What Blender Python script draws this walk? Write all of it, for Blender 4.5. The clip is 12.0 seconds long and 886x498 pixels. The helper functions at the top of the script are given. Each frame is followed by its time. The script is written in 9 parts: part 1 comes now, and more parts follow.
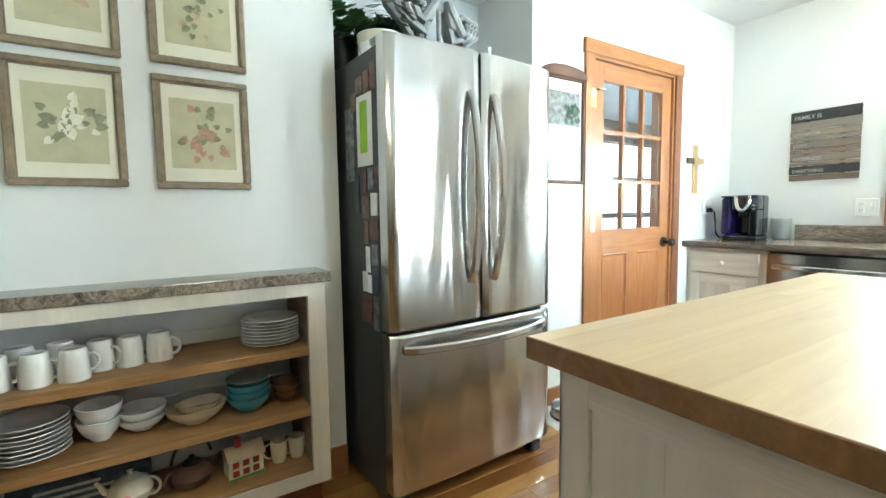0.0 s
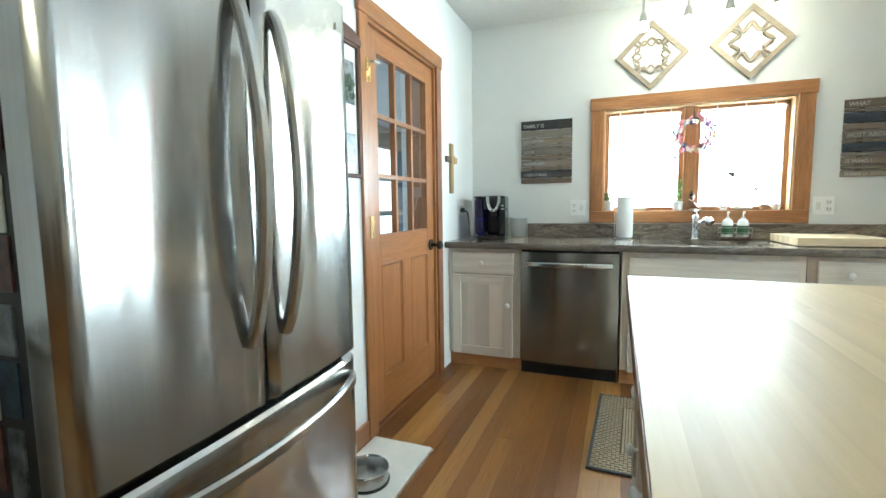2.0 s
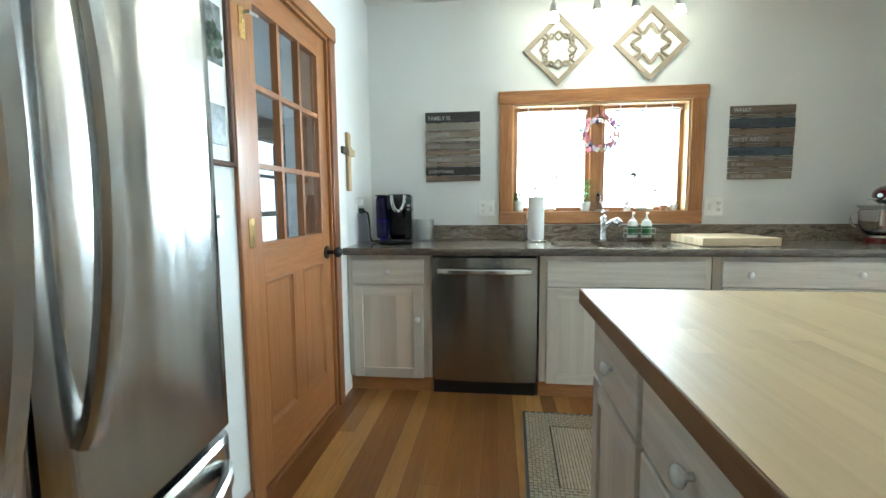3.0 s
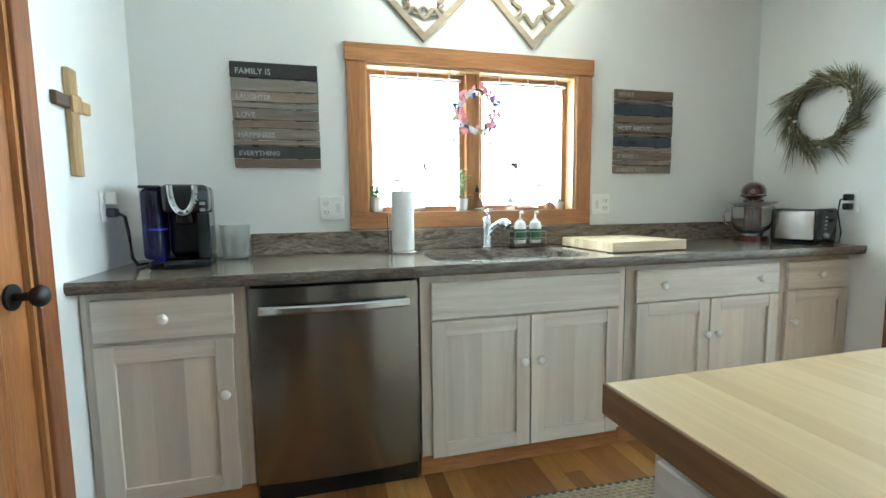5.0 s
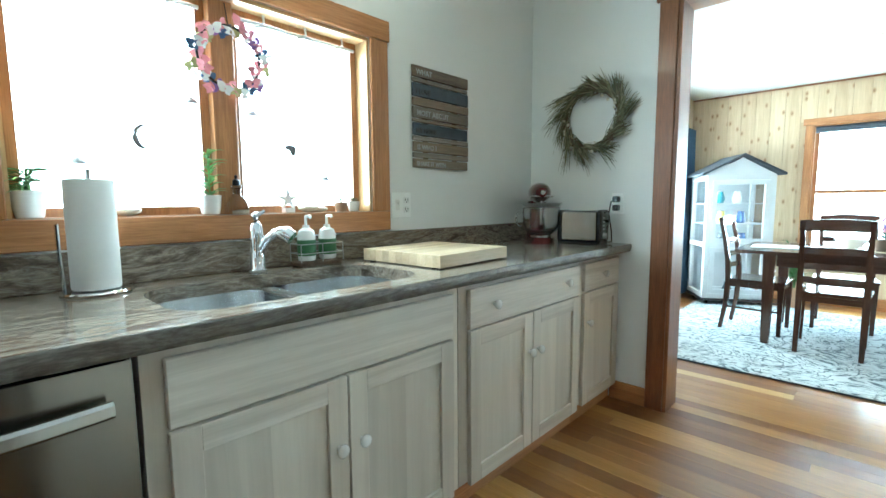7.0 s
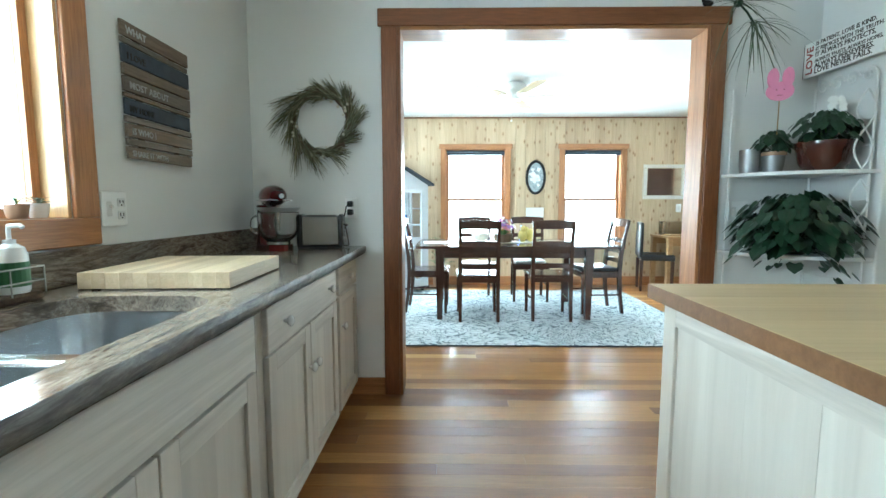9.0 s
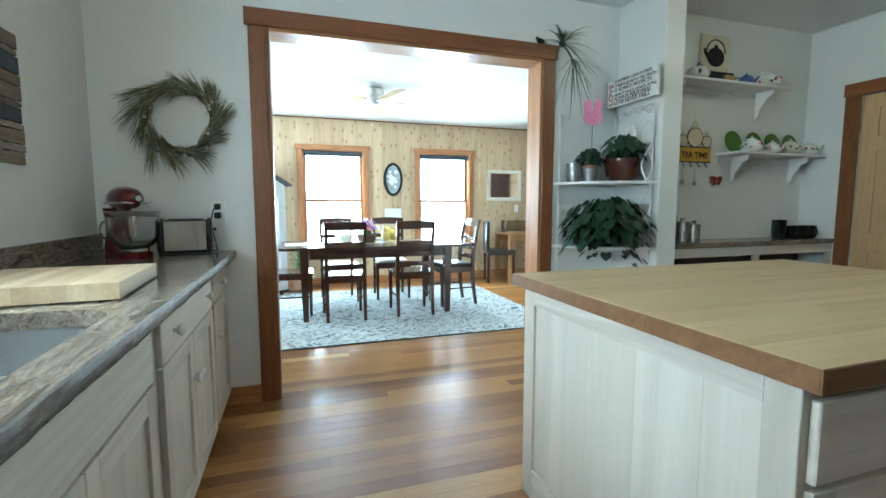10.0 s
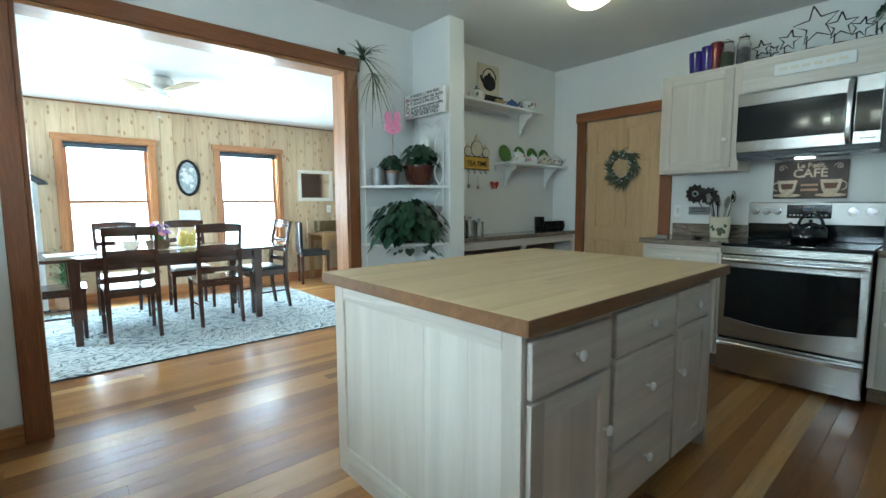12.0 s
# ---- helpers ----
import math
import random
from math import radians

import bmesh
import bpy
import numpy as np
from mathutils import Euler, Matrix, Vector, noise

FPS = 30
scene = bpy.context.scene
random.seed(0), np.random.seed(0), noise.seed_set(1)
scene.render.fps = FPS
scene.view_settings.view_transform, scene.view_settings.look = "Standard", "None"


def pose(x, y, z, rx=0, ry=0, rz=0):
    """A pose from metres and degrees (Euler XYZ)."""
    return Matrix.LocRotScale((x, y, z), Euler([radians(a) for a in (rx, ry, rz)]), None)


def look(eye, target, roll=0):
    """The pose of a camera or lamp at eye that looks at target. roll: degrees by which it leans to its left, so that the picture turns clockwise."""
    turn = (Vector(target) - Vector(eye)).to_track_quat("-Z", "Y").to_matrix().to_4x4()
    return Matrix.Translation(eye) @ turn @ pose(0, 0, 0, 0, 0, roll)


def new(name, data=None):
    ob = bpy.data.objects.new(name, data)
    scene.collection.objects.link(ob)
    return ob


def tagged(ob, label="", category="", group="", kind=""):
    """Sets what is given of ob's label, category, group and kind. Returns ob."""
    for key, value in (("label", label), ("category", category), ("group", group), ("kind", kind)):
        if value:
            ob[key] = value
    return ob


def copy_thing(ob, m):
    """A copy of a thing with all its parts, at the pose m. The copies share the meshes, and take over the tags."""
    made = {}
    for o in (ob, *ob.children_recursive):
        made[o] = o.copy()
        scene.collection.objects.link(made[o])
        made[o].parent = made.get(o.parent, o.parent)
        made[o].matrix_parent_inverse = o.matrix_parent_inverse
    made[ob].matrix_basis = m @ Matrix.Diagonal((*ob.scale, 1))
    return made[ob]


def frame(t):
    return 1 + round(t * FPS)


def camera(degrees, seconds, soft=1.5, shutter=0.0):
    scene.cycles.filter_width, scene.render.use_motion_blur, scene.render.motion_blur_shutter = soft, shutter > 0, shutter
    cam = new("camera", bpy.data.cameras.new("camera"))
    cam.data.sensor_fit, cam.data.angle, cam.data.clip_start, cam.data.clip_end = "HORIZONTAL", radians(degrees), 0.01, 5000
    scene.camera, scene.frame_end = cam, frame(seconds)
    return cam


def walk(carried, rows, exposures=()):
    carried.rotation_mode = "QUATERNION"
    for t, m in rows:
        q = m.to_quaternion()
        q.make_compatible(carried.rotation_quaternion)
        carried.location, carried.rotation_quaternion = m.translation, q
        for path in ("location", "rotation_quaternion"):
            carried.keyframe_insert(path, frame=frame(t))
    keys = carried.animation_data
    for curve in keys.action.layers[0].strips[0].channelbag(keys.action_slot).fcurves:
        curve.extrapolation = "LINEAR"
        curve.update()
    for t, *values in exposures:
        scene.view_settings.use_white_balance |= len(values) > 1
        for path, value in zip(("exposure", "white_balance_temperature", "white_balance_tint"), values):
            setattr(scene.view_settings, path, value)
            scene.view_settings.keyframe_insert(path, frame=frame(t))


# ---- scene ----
cam = camera(89.2, 12.0)
PATH = [
    (0, (1.02, 0.102, 1.151), (2.094, 1.781, 0.986), -0.8),
    (0.5, (1.061, 0.266, 1.16), (2.396, 1.744, 0.977), -0.8),
    (1, (1.134, 0.443, 1.169), (2.675, 1.705, 0.988), -0.8),
    (1.5, (1.211, 0.604, 1.175), (2.919, 1.629, 0.992), -0.9),
    (2, (1.333, 0.792, 1.172), (3.186, 1.519, 0.98), -0.7),
    (2.5, (1.535, 0.918, 1.16), (3.471, 1.387, 0.972), -0.6),
    (3, (1.7, 1.024, 1.17), (3.676, 1.26, 0.974), -0.5),
    (5, (2.625, 1.127, 1.15), (4.552, 0.626, 0.954), -0.7),
    (5.5, (2.834, 1.104, 1.156), (4.703, 0.423, 0.951), -0.8),
    (6, (3.016, 1.085, 1.152), (4.782, 0.17, 0.952), -0.7),
    (6.5, (3.189, 1.055, 1.158), (4.791, -0.125, 0.947), -0.6),
    (7, (3.336, 0.976, 1.153), (4.711, -0.463, 0.946), -0.4),
    (9, (3.805, 1.099, 1.153), (3.833, -0.892, 0.961), -0.0),
    (9.5, (3.872, 1.177, 1.158), (3.582, -0.792, 0.967), 0.1),
    (10, (3.976, 1.246, 1.17), (3.354, -0.646, 0.977), -0.0),
    (10.5, (4.025, 1.323, 1.179), (3.133, -0.457, 0.985), -0.1),
    (11, (4.049, 1.378, 1.184), (2.946, -0.278, 0.988), -0.1),
    (11.5, (4.053, 1.422, 1.181), (2.81, -0.133, 0.983), -0.2),
    (12, (4.037, 1.441, 1.191), (2.723, -0.053, 0.991), -0.3),
]
EXPOSURES = [(0.0, 1.92, 5620, -7), (1.5, 1.32, 5520, -9), (2.5, 1.06, 5450, -7), (3.2, 0.92, 5420, -8), (5.0, 1.05, 5350, -8), (7.0, 0.80, 5120, -14), (9.0, 0.52, 5200, -10), (12.0, 0.36, 5120, -11)]
walk(cam, [(t, look(eye, target, roll)) for t, eye, target, roll in PATH], EXPOSURES)

# ---- world and lights ----
world = bpy.data.worlds.new("world")
scene.world = world
world.use_nodes = True
wn = world.node_tree.nodes
sky = wn.new("ShaderNodeTexSky")
sky.sky_type = "NISHITA"
sky.sun_disc = False
sky.sun_elevation = radians(32)
sky.sun_rotation = radians(6)
wn["Background"].inputs["Strength"].default_value = 0.08
world.node_tree.links.new(sky.outputs[0], wn["Background"].inputs["Color"])

sun_data = bpy.data.lights.new("sun", "SUN")
sun_data.energy, sun_data.angle, sun_data.color = 0.8, radians(12), (1.0, 0.95, 0.88)
sun = new("sun", sun_data)
sun.matrix_basis = look((4, 9, 7), (3, 0, 0))


def window_light(name, eye, target, width, height, watts, color=(0.93, 0.97, 1.0)):
    data = bpy.data.lights.new(name, "AREA")
    data.shape, data.size, data.size_y, data.energy, data.color = "RECTANGLE", width, height, watts, color
    ob = new(name, data)
    ob.matrix_basis = look(eye, target)
    return ob


window_light("window_light_sink", (5.22, 0.32, 1.49), (4.0, 0.32, 1.62), 1.7, 1.2, 78)
window_light("window_light_dining_east", (3.43, -5.68, 1.25), (3.43, -4, 1.62), 1.35, 1.9, 205)
window_light("window_light_dining_west", (1.75, -5.68, 1.25), (1.75, -4, 1.62), 1.35, 1.9, 205)
window_light("window_light_dining_side", (5.33, -4.15, 1.25), (4, -4.15, 1.6), 1.5, 1.9, 170)


def bulb_light(name, place, watts, radius, color):
    data = bpy.data.lights.new(name, "POINT")
    data.energy, data.shadow_soft_size, data.color = watts, radius, color
    ob = new(name, data)
    ob.location = place
    return ob


# ---- materials ----
MATS = {}


def nodes_of(name):
    m = bpy.data.materials.new(name)
    m.use_nodes = True
    MATS[name] = m
    return m, m.node_tree.nodes, m.node_tree.links, m.node_tree.nodes["Principled BSDF"]


def ramp(nd, ln, src, stops):
    r = nd.new("ShaderNodeValToRGB")
    e = r.color_ramp.elements
    while len(e) < len(stops):
        e.new(0.5)
    for el, (p, c) in zip(e, stops):
        el.position, el.color = p, (*c, 1)
    ln.new(src, r.inputs[0])
    return r.outputs[0]


def coords(nd, ln, scale, rot=(0, 0, 0), rand=True):
    tc, mp = nd.new("ShaderNodeTexCoord"), nd.new("ShaderNodeMapping")
    mp.inputs["Scale"].default_value = scale
    mp.inputs["Rotation"].default_value = rot
    ln.new(tc.outputs["Object"], mp.inputs[0])
    if rand:
        oi, ml = nd.new("ShaderNodeObjectInfo"), nd.new("ShaderNodeVectorMath")
        ml.operation = "SCALE"
        ml.inputs[0].default_value = (13.1, 7.7, 9.3)
        ln.new(oi.outputs["Random"], ml.inputs["Scale"])
        ln.new(ml.outputs[0], mp.inputs["Location"])
    return mp.outputs[0]


def tex(nd, ln, vec, scale, detail=4.0, rough=0.55, distort=0.0):
    n = nd.new("ShaderNodeTexNoise")
    n.inputs["Scale"].default_value, n.inputs["Detail"].default_value = scale, detail
    n.inputs["Roughness"].default_value, n.inputs["Distortion"].default_value = rough, distort
    ln.new(vec, n.inputs["Vector"])
    return n.outputs["Fac"]


def blend(nd, ln, mode, fac, a, b):
    m = nd.new("ShaderNodeMix")
    m.data_type, m.blend_type = "RGBA", mode
    if isinstance(fac, float):
        m.inputs[0].default_value = fac
    else:
        ln.new(fac, m.inputs[0])
    for k, v in ((6, a), (7, b)):
        if isinstance(v, tuple):
            m.inputs[k].default_value = (*v, 1)
        else:
            ln.new(v, m.inputs[k])
    return m.outputs[2]


def bump(nd, ln, p, h, strength, dist=0.002):
    b = nd.new("ShaderNodeBump")
    b.inputs["Strength"].default_value, b.inputs["Distance"].default_value = strength, dist
    ln.new(h, b.inputs["Height"])
    ln.new(b.outputs[0], p.inputs["Normal"])


def plain(name, color, rough=0.5, metal=0.0, var=0.12, scale=9.0, bumps=0.08, bscale=120.0, coat=0.0, trans=0.0, emit=None):
    """Paint, plastic, ceramic, metal: a colour with soft stains and fine relief."""
    m, nd, ln, p = nodes_of(name)
    v = coords(nd, ln, (1, 1, 1))
    n = tex(nd, ln, v, scale)
    dark = tuple(c * (1 - var) for c in color)
    lite = tuple(min(1.0, c * (1 + var * 0.6)) for c in color)
    ln.new(ramp(nd, ln, n, [(0.3, dark), (0.7, lite)]), p.inputs["Base Color"])
    n2 = tex(nd, ln, v, bscale, 2.0)
    if bumps:
        bump(nd, ln, p, n2, bumps, 0.001)
    r = nd.new("ShaderNodeMapRange")
    r.inputs["To Min"].default_value, r.inputs["To Max"].default_value = max(0.02, rough - 0.06), min(1, rough + 0.08)
    ln.new(n, r.inputs[0])
    ln.new(r.outputs[0], p.inputs["Roughness"])
    p.inputs["Metallic"].default_value = metal
    p.inputs["Coat Weight"].default_value = coat
    p.inputs["Transmission Weight"].default_value = trans
    if emit:
        p.inputs["Emission Color"].default_value = (*emit[0], 1)
        p.inputs["Emission Strength"].default_value = emit[1]
    return m


def wood(name, a, b, axis, grain=1.0, rough=0.45, knots=False, rand=0.0, coat=0.0, contrast=1.0, rings=6.0, tints=None):
    """Wood with its grain along axis 'x', 'y' or 'z'; rand tints each piece apart."""
    m, nd, ln, p = nodes_of(name)
    sc = {"x": (0.5, 9, 9), "y": (9, 0.5, 9), "z": (9, 9, 0.5)}[axis]
    v = coords(nd, ln, tuple(s * grain for s in sc))
    n1 = tex(nd, ln, v, 1.6, 5.0, 0.6, 1.2)
    n2 = tex(nd, ln, v, rings * 2.2, 3.0, 0.7, 0.3)
    col = ramp(nd, ln, n1, [(0.28, a), (0.5, tuple((x + y) / 2 for x, y in zip(a, b))), (0.72, b)])
    fine = ramp(nd, ln, n2, [(0.35, (1 - 0.28 * contrast,) * 3), (0.6, (1, 1, 1))])
    col = blend(nd, ln, "MULTIPLY", 1.0, col, fine)
    if knots:
        k = nd.new("ShaderNodeTexVoronoi")
        k.inputs["Scale"].default_value = 1.0
        sp, cb_ = nd.new("ShaderNodeSeparateXYZ"), nd.new("ShaderNodeCombineXYZ")
        ln.new(coords(nd, ln, (8.0, 8.0, 4.2)), sp.inputs[0])
        ln.new(sp.outputs[0], cb_.inputs[0])
        ln.new(sp.outputs[2], cb_.inputs[1])
        k.voronoi_dimensions = "2D"
        ln.new(cb_.outputs[0], k.inputs["Vector"])
        kc = ramp(nd, ln, k.outputs["Distance"], [(0.04, (0.36, 0.23, 0.14)), (0.085, (0.72, 0.58, 0.46)), (0.15, (1, 1, 1))])
        col = blend(nd, ln, "MULTIPLY", 0.75, col, kc)
    if tints:
        oi = nd.new("ShaderNodeObjectInfo")
        col = blend(nd, ln, "MULTIPLY", 1.0, col, ramp(nd, ln, oi.outputs["Random"], tints))
    if rand:
        oi = nd.new("ShaderNodeObjectInfo")
        t = ramp(nd, ln, oi.outputs["Random"], [(0.0, (1 - rand, 1 - rand * 1.15, 1 - rand * 1.2)), (0.5, (1, 1, 1)), (1.0, (1 + rand * 0.7, 1 + rand * 0.95, 1 + rand * 1.15))])
        col = blend(nd, ln, "MULTIPLY", 1.0, col, t)
    ln.new(col, p.inputs["Base Color"])
    p.inputs["Roughness"].default_value = rough
    p.inputs["Coat Weight"].default_value = coat
    p.inputs["Coat Roughness"].default_value = 0.12
    bump(nd, ln, p, n2, 0.12, 0.002)
    return m


def steel(name, color, rough, axis, wave=0.0, dirt=0.1, turn=0.25):
    """Brushed stainless steel: fine streaks along axis, and slow waves of the sheet."""
    m, nd, ln, p = nodes_of(name)
    sc = {"x": (2, 260, 260), "y": (260, 2, 260), "z": (260, 260, 2)}[axis]
    v = coords(nd, ln, sc, rand=False)
    n = tex(nd, ln, v, 1.0, 2.0)
    ln.new(ramp(nd, ln, n, [(0.3, tuple(c * (1 - dirt) for c in color)), (0.7, color)]), p.inputs["Base Color"])
    r = nd.new("ShaderNodeMapRange")
    r.inputs["To Min"].default_value, r.inputs["To Max"].default_value = rough - 0.05, rough + 0.07
    ln.new(n, r.inputs[0])
    ln.new(r.outputs[0], p.inputs["Roughness"])
    p.inputs["Metallic"].default_value = 1.0
    tg = nd.new("ShaderNodeTangent")
    tg.direction_type, tg.axis = "RADIAL", "Z"
    ln.new(tg.outputs[0], p.inputs["Tangent"])
    p.inputs["Anisotropic"].default_value, p.inputs["Anisotropic Rotation"].default_value = 0.82, turn
    if wave:
        w = tex(nd, ln, coords(nd, ln, (6.5, 6.5, 0.8)), 1.0, 1.0, 0.4, 0.3)
        bump(nd, ln, p, w, wave, 0.03)
    else:
        bump(nd, ln, p, n, 0.04, 0.0005)
    return m


def stone(name, rough=0.13, relief=0.06, worn=(0.88, 0.84, 0.80)):
    """Brown granite with wavy veins that run along the counter."""
    m, nd, ln, p = nodes_of(name)
    v = coords(nd, ln, (1.0, 0.22, 1.0), (0, 0, 0.35), rand=False)
    n1 = tex(nd, ln, v, 11.0, 8.0, 0.68, 2.4)
    n2 = tex(nd, ln, v, 70.0, 6.0, 0.75, 0.8)
    n3 = tex(nd, ln, coords(nd, ln, (1, 0.6, 1), rand=False), 3.0, 3.0)
    col = ramp(nd, ln, n1, [(0.30, (0.07, 0.058, 0.048)), (0.42, (0.17, 0.142, 0.115)), (0.50, (0.34, 0.30, 0.252)), (0.555, (0.19, 0.155, 0.12)), (0.63, (0.33, 0.295, 0.25)), (0.74, (0.10, 0.082, 0.067))])
    col = blend(nd, ln, "MULTIPLY", 0.9, col, ramp(nd, ln, n2, [(0.38, (0.45, 0.43, 0.41)), (0.58, (0.92, 0.90, 0.87))]))
    # worn sets the tone of slow patches; the edge's low value darkens it
    col = blend(nd, ln, "MULTIPLY", 0.6, col, ramp(nd, ln, n3, [(0.35, worn), (0.65, tuple(1.6 * c for c in worn))]))
    ln.new(col, p.inputs["Base Color"])
    p.inputs["Roughness"].default_value = rough
    p.inputs["IOR"].default_value = 1.62
    bump(nd, ln, p, n2, relief, 0.002)
    return m


def glass(name, color=(1, 1, 1), rough=0.0, ior=1.45):
    m, nd, ln, p = nodes_of(name)
    p.inputs["Base Color"].default_value = (*color, 1)
    p.inputs["Roughness"].default_value = rough
    p.inputs["Transmission Weight"].default_value = 1.0
    p.inputs["IOR"].default_value = ior
    return m


def glow(name, color, strength):
    m, nd, ln, p = nodes_of(name)
    p.inputs["Base Color"].default_value = (*color, 1)
    p.inputs["Emission Color"].default_value = (*color, 1)
    p.inputs["Emission Strength"].default_value = strength
    return m


def rug_pattern(name, base, dark, scale):
    m, nd, ln, p = nodes_of(name)
    v = coords(nd, ln, (1, 1, 1), rand=False)
    n0 = tex(nd, ln, v, 2.2, 3.0, 0.5, 2.8)
    w = nd.new("ShaderNodeMath")
    w.operation = "PINGPONG"
    w.inputs[1].default_value = 0.055
    ln.new(n0, w.inputs[0])
    line = ramp(nd, ln, w.outputs[0], [(0.006, (0, 0, 0)), (0.020, (1, 1, 1))])
    n1 = tex(nd, ln, v, scale, 4.0, 0.6, 0.6)
    col = ramp(nd, ln, n1, [(0.34, tuple((b + d) / 2 for b, d in zip(base, dark))), (0.50, base), (0.8, tuple(c * 1.1 for c in base))])
    col = blend(nd, ln, "MIX", line, tuple(c * 0.8 for c in dark), col)
    ln.new(col, p.inputs["Base Color"])
    p.inputs["Roughness"].default_value = 0.95
    bump(nd, ln, p, tex(nd, ln, v, 170.0, 2.0), 0.7, 0.008)
    return m


plain("wall_paint", (0.755, 0.755, 0.735), 0.75, var=0.03, scale=1.2, bumps=0.16, bscale=260)
plain("ceiling_paint", (0.72, 0.72, 0.705), 0.8, var=0.03, scale=1.5, bumps=0.2, bscale=200)
plain("shelf_back", (0.70, 0.71, 0.71), 0.7, var=0.05, scale=2, bumps=0.1)
plain("amber_glass", (0.22, 0.10, 0.04), 0.08, var=0.15, coat=0.4, trans=0.35, bumps=0)
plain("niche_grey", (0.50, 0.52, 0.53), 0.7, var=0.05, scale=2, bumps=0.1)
plain("outlet_white", (0.87, 0.87, 0.85), 0.3, var=0.03, bumps=0)
# white paint of the hutch, greyed to hold the shadow on it
plain("hutch_shaded_paint", (0.56, 0.57, 0.575), 0.4, var=0.06, scale=6, bumps=0.05)
plain("white_paint", (0.78, 0.775, 0.75), 0.42, var=0.06, scale=6, bumps=0.05)
plain("white_ceramic", (0.80, 0.79, 0.76), 0.12, var=0.04, coat=0.4, bumps=0)
plain("cream_ceramic", (0.70, 0.64, 0.50), 0.18, var=0.1, coat=0.3, bumps=0)
plain("tan_ceramic", (0.52, 0.40, 0.26), 0.2, var=0.12, coat=0.3, bumps=0)
plain("teal_ceramic", (0.10, 0.32, 0.40), 0.15, var=0.15, coat=0.4, bumps=0)
plain("green_ceramic", (0.10, 0.20, 0.04), 0.15, var=0.15, coat=0.4, bumps=0)
plain("brown_ceramic", (0.055, 0.012, 0.007), 0.12, var=0.2, coat=0.5, bumps=0)
plain("blue_ceramic", (0.08, 0.14, 0.32), 0.18, var=0.2, coat=0.4, bumps=0)
plain("black_plastic", (0.012, 0.013, 0.016), 0.22, var=0.2, coat=0.2)
plain("black_iron", (0.016, 0.015, 0.015), 0.45, metal=0.4, var=0.3)
plain("black_enamel", (0.006, 0.008, 0.010), 0.07, var=0.2, coat=0.0, bumps=0)
MATS["black_enamel"].node_tree.nodes["Principled BSDF"].inputs["Specular IOR Level"].default_value = 0.55
plain("black_leather", (0.018, 0.018, 0.02), 0.4, var=0.3, bumps=0.3, bscale=180)
plain("grey_plastic", (0.30, 0.31, 0.32), 0.35)
plain("fridge_side", (0.036, 0.037, 0.036), 0.42, var=0.15, bumps=0.25, bscale=400)
plain("red_enamel", (0.085, 0.006, 0.008), 0.1, var=0.1, coat=0.8, bumps=0)
plain("chrome", (0.75, 0.76, 0.78), 0.06, metal=1.0, var=0.04, bumps=0)
plain("brass", (0.68, 0.48, 0.2), 0.25, metal=1.0, var=0.1)
plain("pewter", (0.45, 0.44, 0.42), 0.3, metal=1.0, var=0.15)
plain("galvanized", (0.42, 0.43, 0.44), 0.42, metal=0.9, var=0.2)
plain("paper_white", (0.80, 0.80, 0.78), 0.9, var=0.05, bumps=0.2, bscale=90)
plain("lime_paper", (0.30, 0.55, 0.03), 0.8, var=0.08, bumps=0)
plain("mat_board", (0.72, 0.68, 0.56), 0.9, var=0.04)
plain("print_ink", (0.27, 0.27, 0.17), 0.9, var=0.3, scale=40)
plain("print_rose", (0.46, 0.27, 0.19), 0.9, var=0.2, scale=40)
plain("print_paper", (0.50, 0.46, 0.30), 0.9, var=0.12, scale=14)
plain("gilt_frame", (0.25, 0.195, 0.125), 0.5, metal=0.1, var=0.3, scale=30)
plain("dark_leaf", (0.016, 0.047, 0.021), 0.32, var=0.45, scale=14, bumps=0.05)
# pale green of the sill plants, lightened for daylight glowing through the leaves
plain("backlit_leaf", (0.20, 0.36, 0.10), 0.5, var=0.35, scale=30)
plain("mid_leaf", (0.06, 0.15, 0.03), 0.42, var=0.4, scale=20)
plain("jute_cream", (0.40, 0.335, 0.24), 0.9, var=0.25, scale=60, bumps=0.3)
plain("sage_leaf", (0.12, 0.135, 0.08), 0.7, var=0.4, scale=30)
plain("straw_blade", (0.33, 0.30, 0.19), 0.7, var=0.4, scale=30)
plain("olive_blade", (0.105, 0.105, 0.05), 0.7, var=0.45, scale=30)
plain("spider_leaf", (0.075, 0.105, 0.055), 0.45, var=0.5, scale=20)
plain("twig_brown", (0.10, 0.065, 0.04), 0.8, var=0.3)
plain("pink_felt", (0.75, 0.28, 0.45), 0.85, var=0.08)
plain("petal_white", (0.85, 0.85, 0.82), 0.6, var=0.05)
plain("petal_pink", (0.78, 0.33, 0.38), 0.6, var=0.2)
plain("petal_yellow", (0.75, 0.62, 0.18), 0.6, var=0.2)
plain("petal_blue", (0.06, 0.12, 0.25), 0.6, var=0.2)
plain("petal_purple", (0.32, 0.16, 0.42), 0.6, var=0.2)
plain("terracotta", (0.38, 0.24, 0.15), 0.75, var=0.15)
plain("soil", (0.03, 0.02, 0.014), 0.95, var=0.4, bumps=0.6)
plain("slate_blue", (0.05, 0.065, 0.085), 0.6, var=0.3, scale=20)
plain("charcoal_paint", (0.035, 0.033, 0.032), 0.65, var=0.3, scale=20)
plain("navy_cloth", (0.045, 0.075, 0.12), 0.9, var=0.25, bumps=0.4, bscale=200)
plain("roof_dark", (0.04, 0.045, 0.055), 0.6, var=0.25)
plain("cafe_board", (0.065, 0.042, 0.034), 0.55, var=0.35, scale=12)
